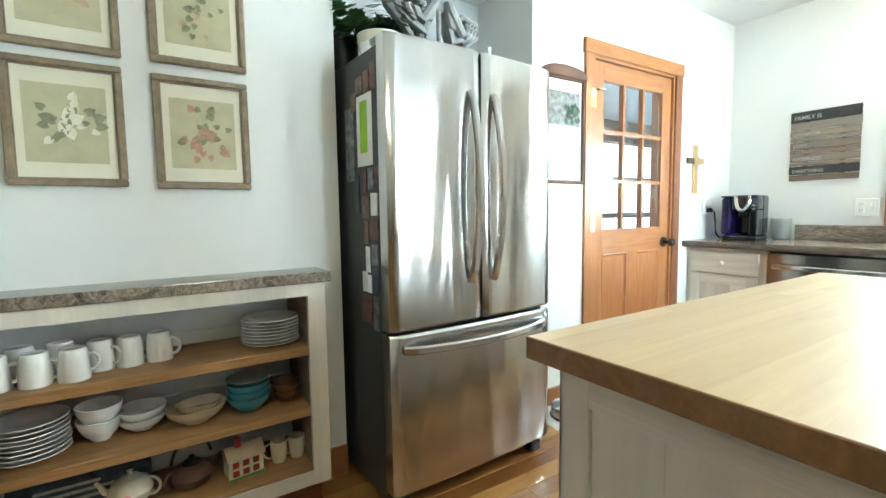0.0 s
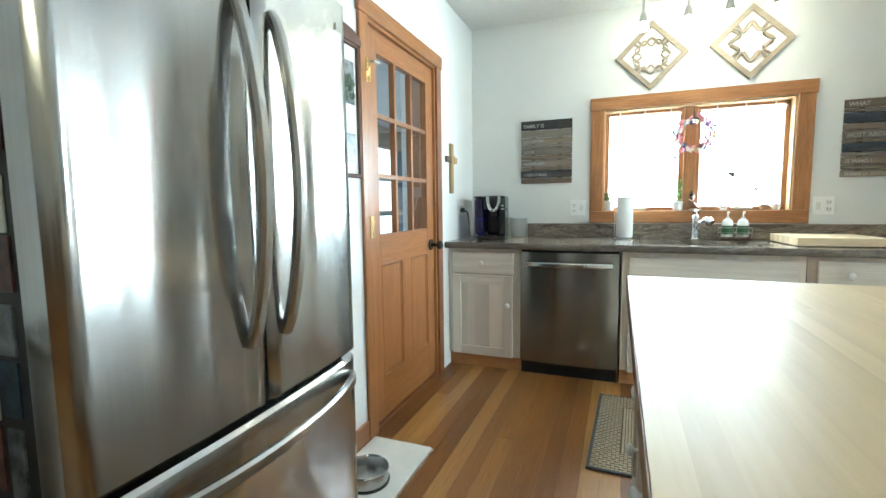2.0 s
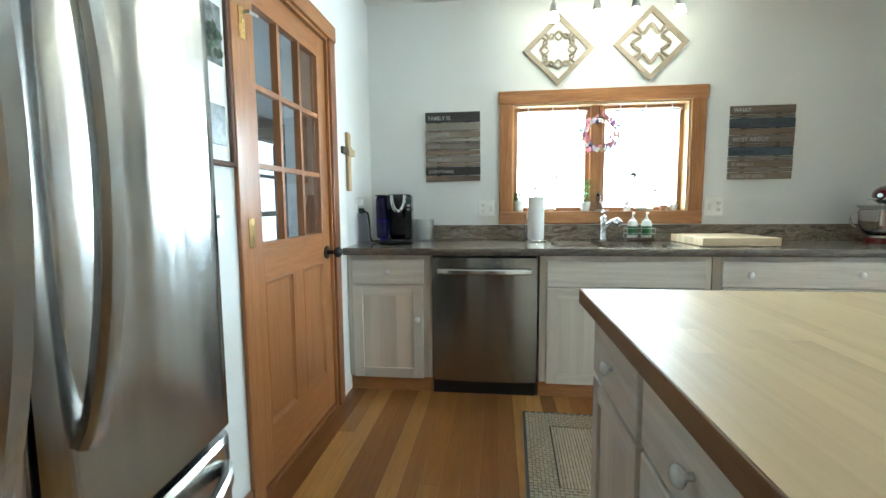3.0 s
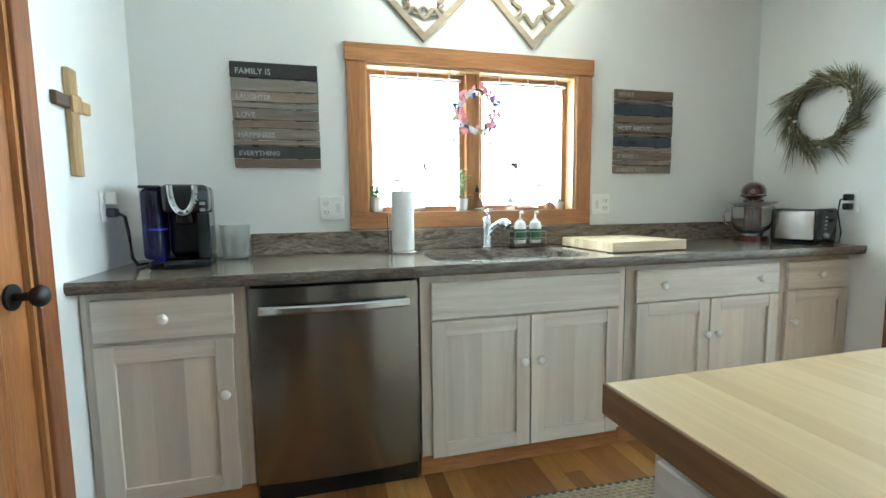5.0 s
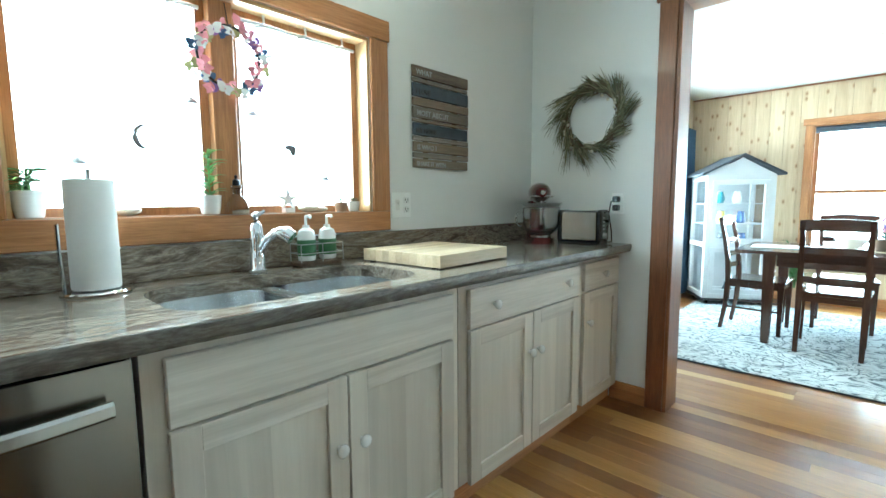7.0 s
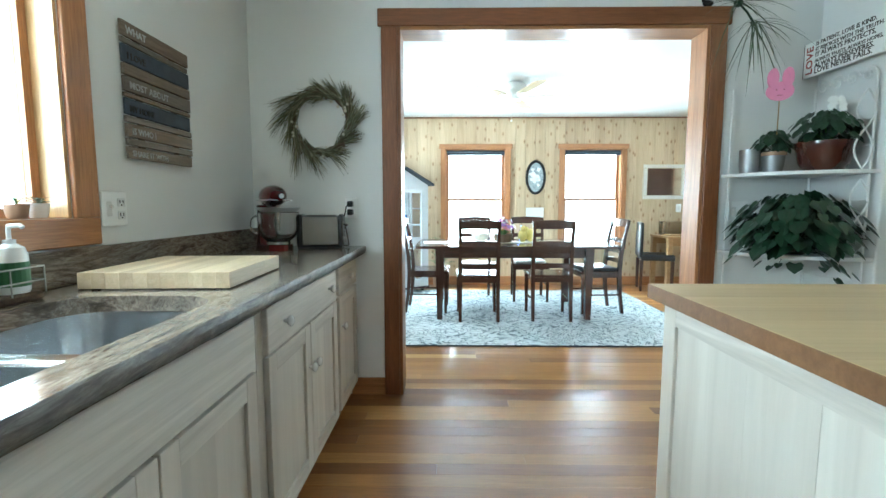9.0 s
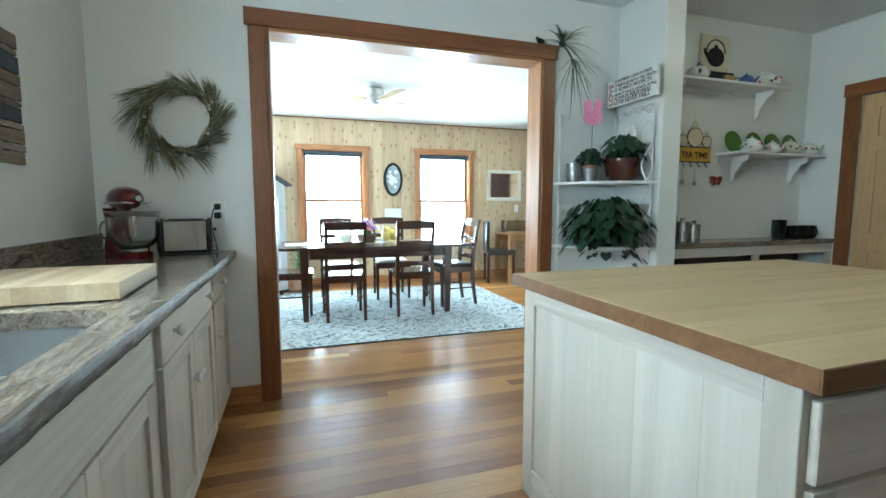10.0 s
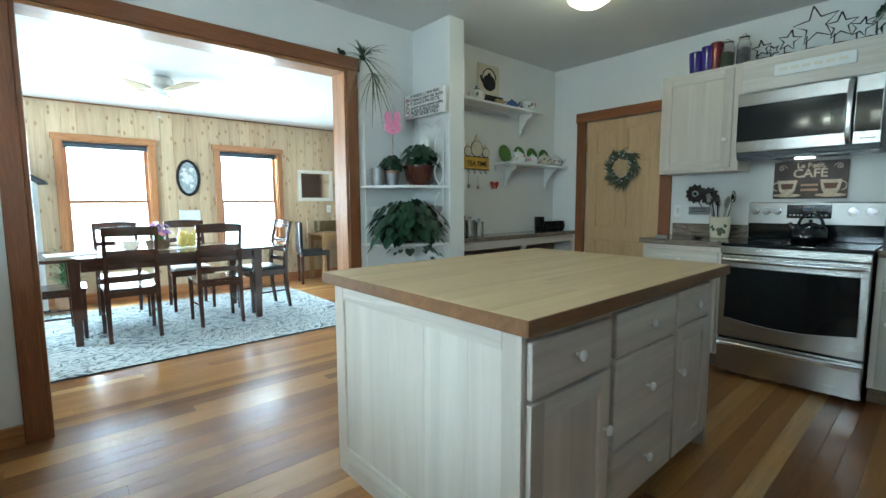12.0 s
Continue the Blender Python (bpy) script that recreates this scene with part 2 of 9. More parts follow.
plain("cafe_cream", (0.55, 0.44, 0.32), 0.6, var=0.35, scale=30)
plain("tea_yellow", (0.62, 0.36, 0.05), 0.5, var=0.15)
plain("rust_red", (0.28, 0.035, 0.025), 0.5, var=0.2)
plain("flower_iron", (0.035, 0.026, 0.021), 0.55, metal=0.3, var=0.4, scale=40)
plain("rust_dark", (0.11, 0.05, 0.03), 0.7, var=0.3)
plain("lettering_white", (0.46, 0.46, 0.44), 0.7, var=0.25, scale=60)
plain("lettering_dark", (0.05, 0.035, 0.03), 0.7)
plain("purple_glass", (0.05, 0.02, 0.30), 0.08, var=0.1, coat=0.5, trans=0.3, bumps=0)
plain("red_glass", (0.20, 0.01, 0.02), 0.08, var=0.1, coat=0.5, trans=0.3, bumps=0)
plain("green_label", (0.05, 0.14, 0.05), 0.5)
plain("mat_cloth", (0.80, 0.79, 0.75), 0.9, var=0.06, bumps=0.5, bscale=160)
plain("mirror_silver", (0.85, 0.87, 0.88), 0.02, metal=1.0, var=0.0, bumps=0)
plain("snow", (0.82, 0.84, 0.88), 0.9, var=0.04, scale=0.6)
plain("oval_print", (0.40, 0.44, 0.47), 0.35, var=0.5, scale=45)
plain("photo_blue", (0.035, 0.06, 0.10), 0.3, var=0.8, scale=34)
plain("photo_red", (0.12, 0.045, 0.04), 0.3, var=0.8, scale=34)
plain("photo_grey", (0.17, 0.185, 0.20), 0.3, var=0.8, scale=34)
plain("photo_tan", (0.17, 0.11, 0.075), 0.3, var=0.8, scale=34)
plain("photo_orange", (0.20, 0.085, 0.045), 0.3, var=0.8, scale=34)
plain("lavender_tank", (0.018, 0.018, 0.06), 0.08, var=0.15, trans=0.3, bumps=0)
plain("frosted_plastic", (0.9, 0.92, 0.91), 0.3, var=0.02, trans=0.92, bumps=0)
plain("yellow_green", (0.5, 0.48, 0.2), 0.5, var=0.2)
plain("octopus_metal", (0.20, 0.20, 0.195), 0.6, metal=0.2, var=0.25)
glass("clear_glass")
glass("smoked_glass", (0.65, 0.62, 0.56))
glass("blue_glass", (0.45, 0.6, 0.9))
stone("granite")
# rougher, and darkened because the edge faces away from the window
stone("granite_shaded_edge", 0.55, 0.5, (0.22, 0.20, 0.185))
steel("door_steel", (0.60, 0.60, 0.59), 0.16, "z", 0.45)
steel("bar_steel", (0.55, 0.545, 0.53), 0.2, "z")
steel("wide_steel", (0.29, 0.27, 0.24), 0.2, "y", 0.08)
steel("range_steel", (0.46, 0.44, 0.41), 0.24, "y", 0.10)
steel("panel_steel", (0.40, 0.385, 0.36), 0.36, "y", 0.05)
steel("sink_steel", (0.66, 0.67, 0.68), 0.22, "y")
wood("white_oak_z", (0.55, 0.495, 0.425), (0.69, 0.635, 0.555), "z", 0.55, 0.5, contrast=0.14, tints=[(0.0, (0.79, 0.78, 0.775)), (0.2, (0.86, 0.855, 0.85)), (0.34, (0.96, 0.955, 0.95)), (0.7, (1.0, 0.985, 0.965)), (1.0, (1.07, 1.06, 1.05))])
wood("white_oak_end", (0.56, 0.505, 0.435), (0.68, 0.625, 0.545), "z", 0.45, 0.5, contrast=0.10, rand=0.025)
wood("white_oak_y", (0.49, 0.435, 0.37), (0.72, 0.665, 0.585), "y", 0.9, 0.55, rand=0.06, contrast=0.3)
wood("white_oak_x", (0.52, 0.465, 0.40), (0.70, 0.645, 0.565), "x", 0.9, 0.55, rand=0.06, contrast=0.25)
wood("fir_x", (0.33, 0.135, 0.045), (0.50, 0.24, 0.09), "x", 1.5, 0.38, rand=0.05, coat=0.2)
wood("fir_y", (0.33, 0.135, 0.045), (0.50, 0.24, 0.09), "y", 1.5, 0.38, rand=0.05, coat=0.2)
wood("fir_z", (0.33, 0.135, 0.045), (0.50, 0.24, 0.09), "z", 1.5, 0.38, rand=0.05, coat=0.2)
# same fir as the trim, with strong window light put into its colour
wood("lit_fir", (0.50, 0.31, 0.13), (0.66, 0.44, 0.21), "z", 1.5, 0.3, coat=0.3, contrast=0.5)
wood("door_fir_z", (0.27, 0.102, 0.029), (0.38, 0.158, 0.05), "z", 1.5, 0.38, rand=0.05, coat=0.2)
wood("door_fir_x", (0.27, 0.102, 0.029), (0.38, 0.158, 0.05), "x", 1.5, 0.38, rand=0.05, coat=0.2)
wood("dark_trim_z", (0.175, 0.058, 0.018), (0.265, 0.10, 0.034), "z", 1.5, 0.4, coat=0.15)
wood("dark_trim_x", (0.175, 0.058, 0.018), (0.265, 0.10, 0.034), "x", 1.5, 0.4, coat=0.15)
wood("dark_trim_y", (0.22, 0.075, 0.022), (0.32, 0.125, 0.042), "y", 1.5, 0.4, coat=0.15)
wood("pine_slab", (0.54, 0.35, 0.175), (0.62, 0.425, 0.225), "z", 1.2, 0.45, contrast=0.5)
wood("floor_plank", (0.78, 0.74, 0.70), (1.0, 1.0, 1.0), "x", 1.3, 0.29, coat=0.14, contrast=0.7, tints=[(0.0, (0.20, 0.076, 0.019)), (0.32, (0.31, 0.135, 0.034)), (0.62, (0.40, 0.195, 0.050)), (0.87, (0.50, 0.275, 0.082)), (1.0, (0.63, 0.42, 0.165))])
wood("butcher_x", (0.47, 0.335, 0.17), (0.60, 0.45, 0.25), "x", 0.6, 0.45, rand=0.08, coat=0.06, contrast=0.14)
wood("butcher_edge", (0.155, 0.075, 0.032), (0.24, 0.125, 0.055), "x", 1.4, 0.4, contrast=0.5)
wood("board_maple", (0.58, 0.44, 0.26), (0.70, 0.56, 0.37), "y", 2.0, 0.5, rand=0.16, contrast=0.4)
wood("shelf_oak", (0.30, 0.155, 0.055), (0.42, 0.235, 0.095), "x", 1.5, 0.45)
wood("grey_barn", (0.17, 0.145, 0.12), (0.32, 0.275, 0.225), "y", 2.4, 0.75, rand=0.22)
wood("brown_barn", (0.18, 0.135, 0.10), (0.30, 0.235, 0.17), "y", 2.4, 0.75, rand=0.22)
wood("knotty_pine", (0.47, 0.345, 0.205), (0.60, 0.465, 0.30), "z", 0.9, 0.55, knots=True, rand=0.10, contrast=0.4)
wood("espresso", (0.035, 0.014, 0.010), (0.075, 0.032, 0.022), "x", 1.5, 0.22, coat=0.4, contrast=0.5)
wood("espresso_z", (0.035, 0.014, 0.010), (0.075, 0.032, 0.022), "z", 1.5, 0.22, coat=0.4, contrast=0.5)
wood("desk_oak", (0.40, 0.24, 0.10), (0.52, 0.33, 0.16), "x", 1.5, 0.4)
wood("carved_tan", (0.27, 0.215, 0.155), (0.37, 0.305, 0.225), "y", 2.0, 0.6, contrast=0.4)
wood("olive_wood", (0.30, 0.18, 0.06), (0.55, 0.38, 0.17), "z", 2.0, 0.4)
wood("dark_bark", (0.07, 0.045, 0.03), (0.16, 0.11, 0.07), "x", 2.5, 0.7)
rug_pattern("dining_rug", (0.52, 0.56, 0.57), (0.12, 0.15, 0.175), 16.0)
glow("bulb_glow", (1.0, 0.88, 0.68), 40.0)
glow("dome_glow", (1.0, 0.84, 0.55), 9.0)
glow("hood_glow", (1.0, 0.93, 0.8), 14.0)
glow("led_green", (0.05, 0.6, 0.25), 0.3)
glow("led_blue", (0.16, 0.11, 1.0), 2.6)
glow("outdoor_white", (0.94, 0.97, 1.0), 1.0)


# ---- mesh helpers ----
def bx(bm, x0, x1, y0, y1, z0, z1):
    vs = [bm.verts.new((x, y, z)) for z in (z0, z1) for y in (y0, y1) for x in (x0, x1)]
    for f in ((0, 2, 3, 1), (4, 5, 7, 6), (0, 1, 5, 4), (2, 6, 7, 3), (0, 4, 6, 2), (1, 3, 7, 5)):
        bm.faces.new([vs[i] for i in f])
    return bm


def box(x0, x1, y0, y1, z0, z1, bev=0.0, seg=1):
    bm = bmesh.new()
    bx(bm, min(x0, x1), max(x0, x1), min(y0, y1), max(y0, y1), min(z0, z1), max(z0, z1))
    if bev:
        bmesh.ops.bevel(bm, geom=bm.edges[:], offset=bev, segments=seg, profile=0.5, affect="EDGES")
    return bm


def rod(bm, p, q, r, r2=None, seg=10):
    p, q = Vector(p), Vector(q)
    d = q - p
    m = Matrix.Translation((p + q) / 2) @ d.to_track_quat("Z", "Y").to_matrix().to_4x4()
    bmesh.ops.create_cone(bm, cap_ends=True, segments=seg, radius1=r, radius2=r if r2 is None else r2, depth=d.length, matrix=m)
    return bm


def tube(bm, pts, r, seg=6, cap=True, flat=1.0):
    pts = [Vector(p) for p in pts]
    rings = []
    for i, p in enumerate(pts):
        d = (pts[min(i + 1, len(pts) - 1)] - pts[max(i - 1, 0)]).normalized()
        q = d.to_track_quat("Z", "Y")
        rr = r[i] if isinstance(r, (list, tuple)) else r
        rings.append([bm.verts.new(p + q @ Vector((rr * math.cos(a), rr * flat * math.sin(a), 0))) for a in (2 * math.pi * k / seg for k in range(seg))])
    for a, b in zip(rings, rings[1:]):
        for k in range(seg):
            bm.faces.new((a[k], a[(k + 1) % seg], b[(k + 1) % seg], b[k]))
    if cap:
        bm.faces.new(rings[0][::-1])
        bm.faces.new(rings[-1])
    return bm


def lathe(bm, prof, seg=24, at=(0, 0, 0), squash=1.0):
    """A turned shape from (radius, height) pairs, about z through at."""
    rings = []
    for r, z in prof:
        if r < 1e-5:
            rings.append([bm.verts.new((at[0], at[1], at[2] + z))])
        else:
            rings.append([bm.verts.new((at[0] + r * math.cos(a), at[1] + r * squash * math.sin(a), at[2] + z)) for a in (2 * math.pi * k / seg for k in range(seg))])
    for a, b in zip(rings, rings[1:]):
        for k in range(seg):
            j = (k + 1) % seg
            if len(a) == 1 and len(b) == 1:
                continue
            if len(a) == 1:
                bm.faces.new((a[0], b[j], b[k]))
            elif len(b) == 1:
                bm.faces.new((a[k], a[j], b[0]))
            else:
                bm.faces.new((a[k], a[j], b[j], b[k]))
    return bm


def ball(bm, c, r, seg=12, rings=8, sx=1, sy=1, sz=1):
    bmesh.ops.create_uvsphere(bm, u_segments=seg, v_segments=rings, radius=r, matrix=Matrix.Translation(c) @ Matrix.Diagonal((sx, sy, sz, 1)))
    return bm


def extrude_outline(bm, pts, axis, d0, d1):
    """A flat outline of (u, v) pairs, thickened along axis from d0 to d1."""
    put = {"x": lambda u, v, d: (d, u, v), "y": lambda u, v, d: (u, d, v), "z": lambda u, v, d: (u, v, d)}[axis]
    a = [bm.verts.new(put(u, v, d0)) for u, v in pts]
    b = [bm.verts.new(put(u, v, d1)) for u, v in pts]
    bm.faces.new(a)
    bm.faces.new(b[::-1])
    for i in range(len(pts)):
        j = (i + 1) % len(pts)
        bm.faces.new((a[i], b[i], b[j], a[j]))
    return bm


def finish(bm, name, material, smooth=False):
    bmesh.ops.recalc_face_normals(bm, faces=bm.faces)
    me = bpy.data.meshes.new(name)
    bm.to_mesh(me)
    bm.free()
    me.materials.append(MATS[material])
    if smooth:
        for f in me.polygons:
            f.use_smooth = True
        me.set_sharp_from_angle(angle=radians(38))
    return me


def part(name, bm, material, parent=None, label="", smooth=False):
    ob = new(name, finish(bm, name, material, smooth))
    if parent is not None:
        ob.parent = parent
    if label:
        ob["label"] = label
    return ob


def thing(name, label, category, at=None, group="", kind=""):
    """The empty at a thing's base that carries its parts."""
    ob = new(name)
    ob.empty_display_size = 0.1
    if at is not None:
        ob.matrix_basis = at
    return tagged(ob, label, category, group, kind)


def single(name, bm, material, label, category, smooth=False, at=None, group="", kind=""):
    ob = part(name, bm, material, None, "", smooth)
    if at is not None:
        ob.matrix_basis = at
    return tagged(ob, label, category, group, kind)


def structure(name, bm, material, label, category, parent=None):
    return tagged(part(name, bm, material, parent), label, category, kind="structure")


def lettering(name, body, size, material, parent, at, depth=0.001, align="LEFT"):
    """Words as a thin mesh, facing the z of the pose at."""
    cu = bpy.data.curves.new(name, "FONT")
    cu.offset = size * 0.018
    cu.body, cu.size, cu.extrude, cu.align_x, cu.resolution_u = body, size, depth, align, 2
    tmp = bpy.data.objects.new(name, cu)
    scene.collection.objects.link(tmp)
    bpy.context.view_layer.update()
    me = bpy.data.meshes.new_from_object(tmp.evaluated_get(bpy.context.evaluated_depsgraph_get()))
    bpy.data.objects.remove(tmp)
    me.materials.clear()
    me.materials.append(MATS[material])
    ob = new(name, me)
    ob.parent = parent
    ob.matrix_basis = at
    return ob


def swept_bar(pts, side, half_w, half_t):
    """A bar of rectangular section with softened edges along pts; side: the way its width runs."""
    bm = bmesh.new()
    side = Vector(side)
    pts = [Vector(p) for p in pts]
    rings = []
    for i, p in enumerate(pts):
        d = (pts[min(i + 1, len(pts) - 1)] - pts[max(i - 1, 0)]).normalized()
        n = side.cross(d).normalized()
        rings.append([bm.verts.new(p + side * (u * half_w) + n * (v * half_t)) for u, v in ((-1, -0.4), (-0.6, -1), (0.6, -1), (1, -0.4), (1, 0.4), (0.6, 1), (-0.6, 1), (-1, 0.4))])
    for a, b in zip(rings, rings[1:]):
        for k in range(8):
            bm.faces.new((a[k], a[(k + 1) % 8], b[(k + 1) % 8], b[k]))
    bm.faces.new(rings[0][::-1])
    bm.faces.new(rings[-1])
    return bm


def walls(bm, *boxes):
    for b in boxes:
        bx(bm, *b)
    return bm


# ---- the rooms ----
EAST, NORTH, SOUTH, WEST, CEIL = 4.965, 1.945, -1.565, -0.14, 2.58
BACK, DEAST, DWEST, DCEIL = -5.42, 5.06, -1.2, 2.40   # far wall, side walls and ceiling of the dining room
FACE = EAST - 0.016                                    # the face of trim on the sink wall

structure("ground", box(-60, 60, -60, 60, -0.75, -0.55), "snow", "snow covered ground around the house", "ground")
structure("subfloor", walls(bmesh.new(), (WEST - 0.2, EAST + 0.2, SOUTH - 0.16, 2.62, -0.2, -0.022), (DWEST - 0.2, DEAST + 0.2, BACK - 0.2, SOUTH - 0.16, -0.2, -0.022)), "dark_bark", "dark boards under the floor planks", "floor")
structure("ceiling", walls(bmesh.new(), (WEST - 0.2, EAST + 0.2, SOUTH - 0.16, 2.62, CEIL, CEIL + 0.15)), "ceiling_paint", "white painted kitchen ceiling", "ceiling")
structure("ceiling_dining", walls(bmesh.new(), (DWEST - 0.2, DEAST + 0.2, BACK - 0.2, SOUTH - 0.16, DCEIL, DCEIL + 0.15)), "ceiling_paint", "white painted dining room ceiling", "ceiling")

# north wall: niche for the dish shelves, recess for the fridge, opening for the door
T = NORTH + 0.17
structure("wall_north", walls(bmesh.new(),
    (WEST - 0.2, 0.30, NORTH, T, -0.02, CEIL), (0.30, 1.50, NORTH, T, 0.90, CEIL), (0.30, 1.50, NORTH, T, -0.02, 0.10), (1.50, 1.68, NORTH, T, -0.02, CEIL),
    (2.79, 3.285, NORTH, T, -0.02, CEIL), (3.285, 4.15, NORTH, T, 2.075, CEIL), (4.15, EAST + 0.18, NORTH, T, -0.02, CEIL),
    (0.2, 1.6, T, T + 0.03, -0.02, 1.0), (1.48, 1.68, T, 2.52, -0.02, CEIL), (2.79, 2.95, T, 2.52, -0.02, CEIL)), "wall_paint", "white painted kitchen wall with recess and door", "wall")
structure("wall_recess", walls(bmesh.new(), (1.48, 2.95, 2.42, 2.56, -0.02, CEIL)), "niche_grey", "grey wall behind the fridge", "wall")
# east wall with the sink window
structure("wall_east", walls(bmesh.new(),
    (EAST, EAST + 0.18, 0.915, 2.6, -0.02, CEIL), (EAST, EAST + 0.18, SOUTH - 0.16, -0.27, -0.02, CEIL),
    (EAST, EAST + 0.18, -0.27, 0.915, -0.02, 1.115), (EAST, EAST + 0.18, -0.27, 0.915, 1.865, CEIL)), "wall_paint", "white painted kitchen wall with sink window", "wall")
# south wall with the wide opening, the stub wall and the teapot wall
structure("wall_south", walls(bmesh.new(),
    (4.105, EAST + 0.18, SOUTH - 0.16, SOUTH, -0.02, CEIL), (2.33, 4.105, SOUTH - 0.16, SOUTH, 2.17, CEIL), (1.55, 2.33, SOUTH - 0.16, SOUTH, -0.02, CEIL),
    (WEST - 0.2, 1.55, SOUTH - 0.16, -1.48, -0.02, CEIL)), "wall_paint", "white painted kitchen wall with wide opening", "wall")
structure("wall_stub", box(1.55, 1.71, SOUTH - 0.01, -1.125, -0.02, CEIL, 0.008, 2), "wall_paint", "short white wall between plants and teapots", "wall")
structure("wall_west", walls(bmesh.new(),
    (WEST - 0.2, WEST, SOUTH - 0.16, -1.09, -0.02, CEIL), (WEST - 0.2, WEST, -1.09, -0.33, 2.01, CEIL), (WEST - 0.2, WEST, -0.33, 2.6, -0.02, CEIL),
    (WEST - 0.24, WEST - 0.2, -1.2, -0.2, -0.02, 2.1)), "wall_paint", "white painted kitchen wall behind the stove", "wall")
# dining room
structure("wall_dining_back", walls(bmesh.new(),
    (3.88, DEAST + 0.2, BACK - 0.17, BACK - 0.012, -0.02, DCEIL), (2.98, 3.88, BACK - 0.17, BACK - 0.012, -0.02, 0.50), (2.98, 3.88, BACK - 0.17, BACK - 0.012, 1.965, DCEIL),
    (2.19, 2.98, BACK - 0.17, BACK - 0.012, -0.02, DCEIL), (1.33, 2.19, BACK - 0.17, BACK - 0.012, -0.02, 0.50), (1.33, 2.19, BACK - 0.17, BACK - 0.012, 1.965, DCEIL),
    (DWEST - 0.2, 1.33, BACK - 0.17, BACK - 0.012, -0.02, DCEIL)), "knotty_pine", "dining room outer wall with two windows", "wall")
structure("wall_dining_east", walls(bmesh.new(),
    (DEAST, DEAST + 0.17, SOUTH - 0.16, -3.60, -0.02, DCEIL), (DEAST, DEAST + 0.17, -4.70, BACK - 0.2, -0.02, DCEIL),
    (DEAST, DEAST + 0.17, -4.70, -3.60, -0.02, 0.52), (DEAST, DEAST + 0.17, -4.70, -3.60, 1.965, DCEIL)), "knotty_pine", "pine dining room wall with window", "wall")
structure("wall_dining_west", box(DWEST - 0.17, DWEST, BACK - 0.2, SOUTH - 0.16, -0.02, DCEIL), "knotty_pine", "pine dining room side wall", "wall")
structure("wall_dining_north", walls(bmesh.new(), (DWEST - 0.17, WEST - 0.2, SOUTH - 0.16, SOUTH, -0.02, DCEIL)), "wall_paint", "white dining room wall", "wall")


def trim(name, b, material, label, category="trim", bev=0.003):
    return structure(name, box(*b, bev), material, label, category)


# ---- wide opening: casing and jambs ----
oc = thing("opening_trim", "fir casing around the dining opening, kitchen side darkened as shade", "door casing", kind="structure")
# kitchen-side casings and east jamb: darker wood stands in for their shade
part("casing", box(4.105, 4.195, SOUTH, SOUTH + 0.02, 0, 2.165, 0.003), "dark_trim_z", oc)
part("casing", box(2.243, 2.333, SOUTH, SOUTH + 0.02, 0, 2.165, 0.003), "dark_trim_z", oc)
part("header", box(2.225, 4.213, SOUTH, SOUTH + 0.024, 2.165, 2.26, 0.003), "dark_trim_x", oc)
part("jamb", box(4.085, 4.105, SOUTH - 0.165, SOUTH + 0.012, 0, 2.165, 0.002), "dark_trim_z", oc)
part("jamb", box(2.333, 2.353, SOUTH - 0.165, SOUTH + 0.012, 0, 2.165, 0.002), "fir_z", oc)
part("head_jamb", box(2.353, 4.085, SOUTH - 0.165, SOUTH + 0.012, 2.145, 2.165, 0.002), "fir_x", oc)
part("back_casing", box(4.1, 4.19, SOUTH - 0.18, SOUTH - 0.16, 0, 2.165, 0.003), "fir_z", oc)
part("back_casing", box(2.245, 2.335, SOUTH - 0.18, SOUTH - 0.16, 0, 2.165, 0.003), "fir_z", oc)

# ---- baseboards ----
trim("baseboard_south", (4.195, 4.40, SOUTH, SOUTH + 0.014, 0, 0.105), "fir_x", "fir baseboard beside the opening", "baseboard")
trim("baseboard_north", (2.79, 3.20, NORTH - 0.014, NORTH, 0, 0.105), "door_fir_x", "fir baseboard between fridge and door", "baseboard")
trim("baseboard_niche", (1.56, 1.68, NORTH - 0.014, NORTH, 0, 0.14), "fir_x", "fir baseboard beside the fridge", "baseboard")
trim("baseboard_dining", (DWEST, DEAST, BACK, BACK + 0.016, 0, 0.13), "fir_x", "fir baseboard of the dining room", "baseboard")
trim("baseboard_dining_east", (DEAST - 0.016, DEAST, BACK + 0.02, SOUTH - 0.18, 0, 0.13), "fir_y", "fir baseboard under the side window", "baseboard")
trim("crown_dining", (DWEST, DEAST, BACK, BACK + 0.014, DCEIL - 0.018, DCEIL), "dark_trim_x", "dark trim strip under the ceiling", "trim")

# ---- sink window ----
W = tagged(thing("window_1", "fir framed double casement window over the sink", "window", kind="structure"))
part("casing", box(FACE, EAST, 0.912, 1.005, 1.115, 1.862, 0.003), "fir_z", W)
part("casing", box(FACE, EAST, -0.365, -0.27, 1.115, 1.862, 0.003), "fir_z", W)
part("header", box(FACE - 0.006, EAST, -0.373, 1.011, 1.862, 1.95, 0.003), "fir_y", W, "fir header board with strong grain")
part("apron", box(FACE, EAST, -0.365, 1.005, 1.028, 1.1145, 0.003), "fir_y", W)
part("sill", box(EAST + 0.001, EAST + 0.155, -0.269, 0.911, 1.1155, 1.1172), "fir_y", W)
# linings take the lightened fir: daylight on them is painted in
for y0, y1 in ((0.902, 0.914), (-0.269, -0.257)):
    part("jamb", box(EAST, EAST + 0.16, y0, y1, 1.117, 1.86), "lit_fir", W, "fir lining lightened by painted window light")
part("head_jamb", box(EAST, EAST + 0.16, -0.257, 0.902, 1.848, 1.862), "lit_fir", W, "fir lining lightened by painted window light")
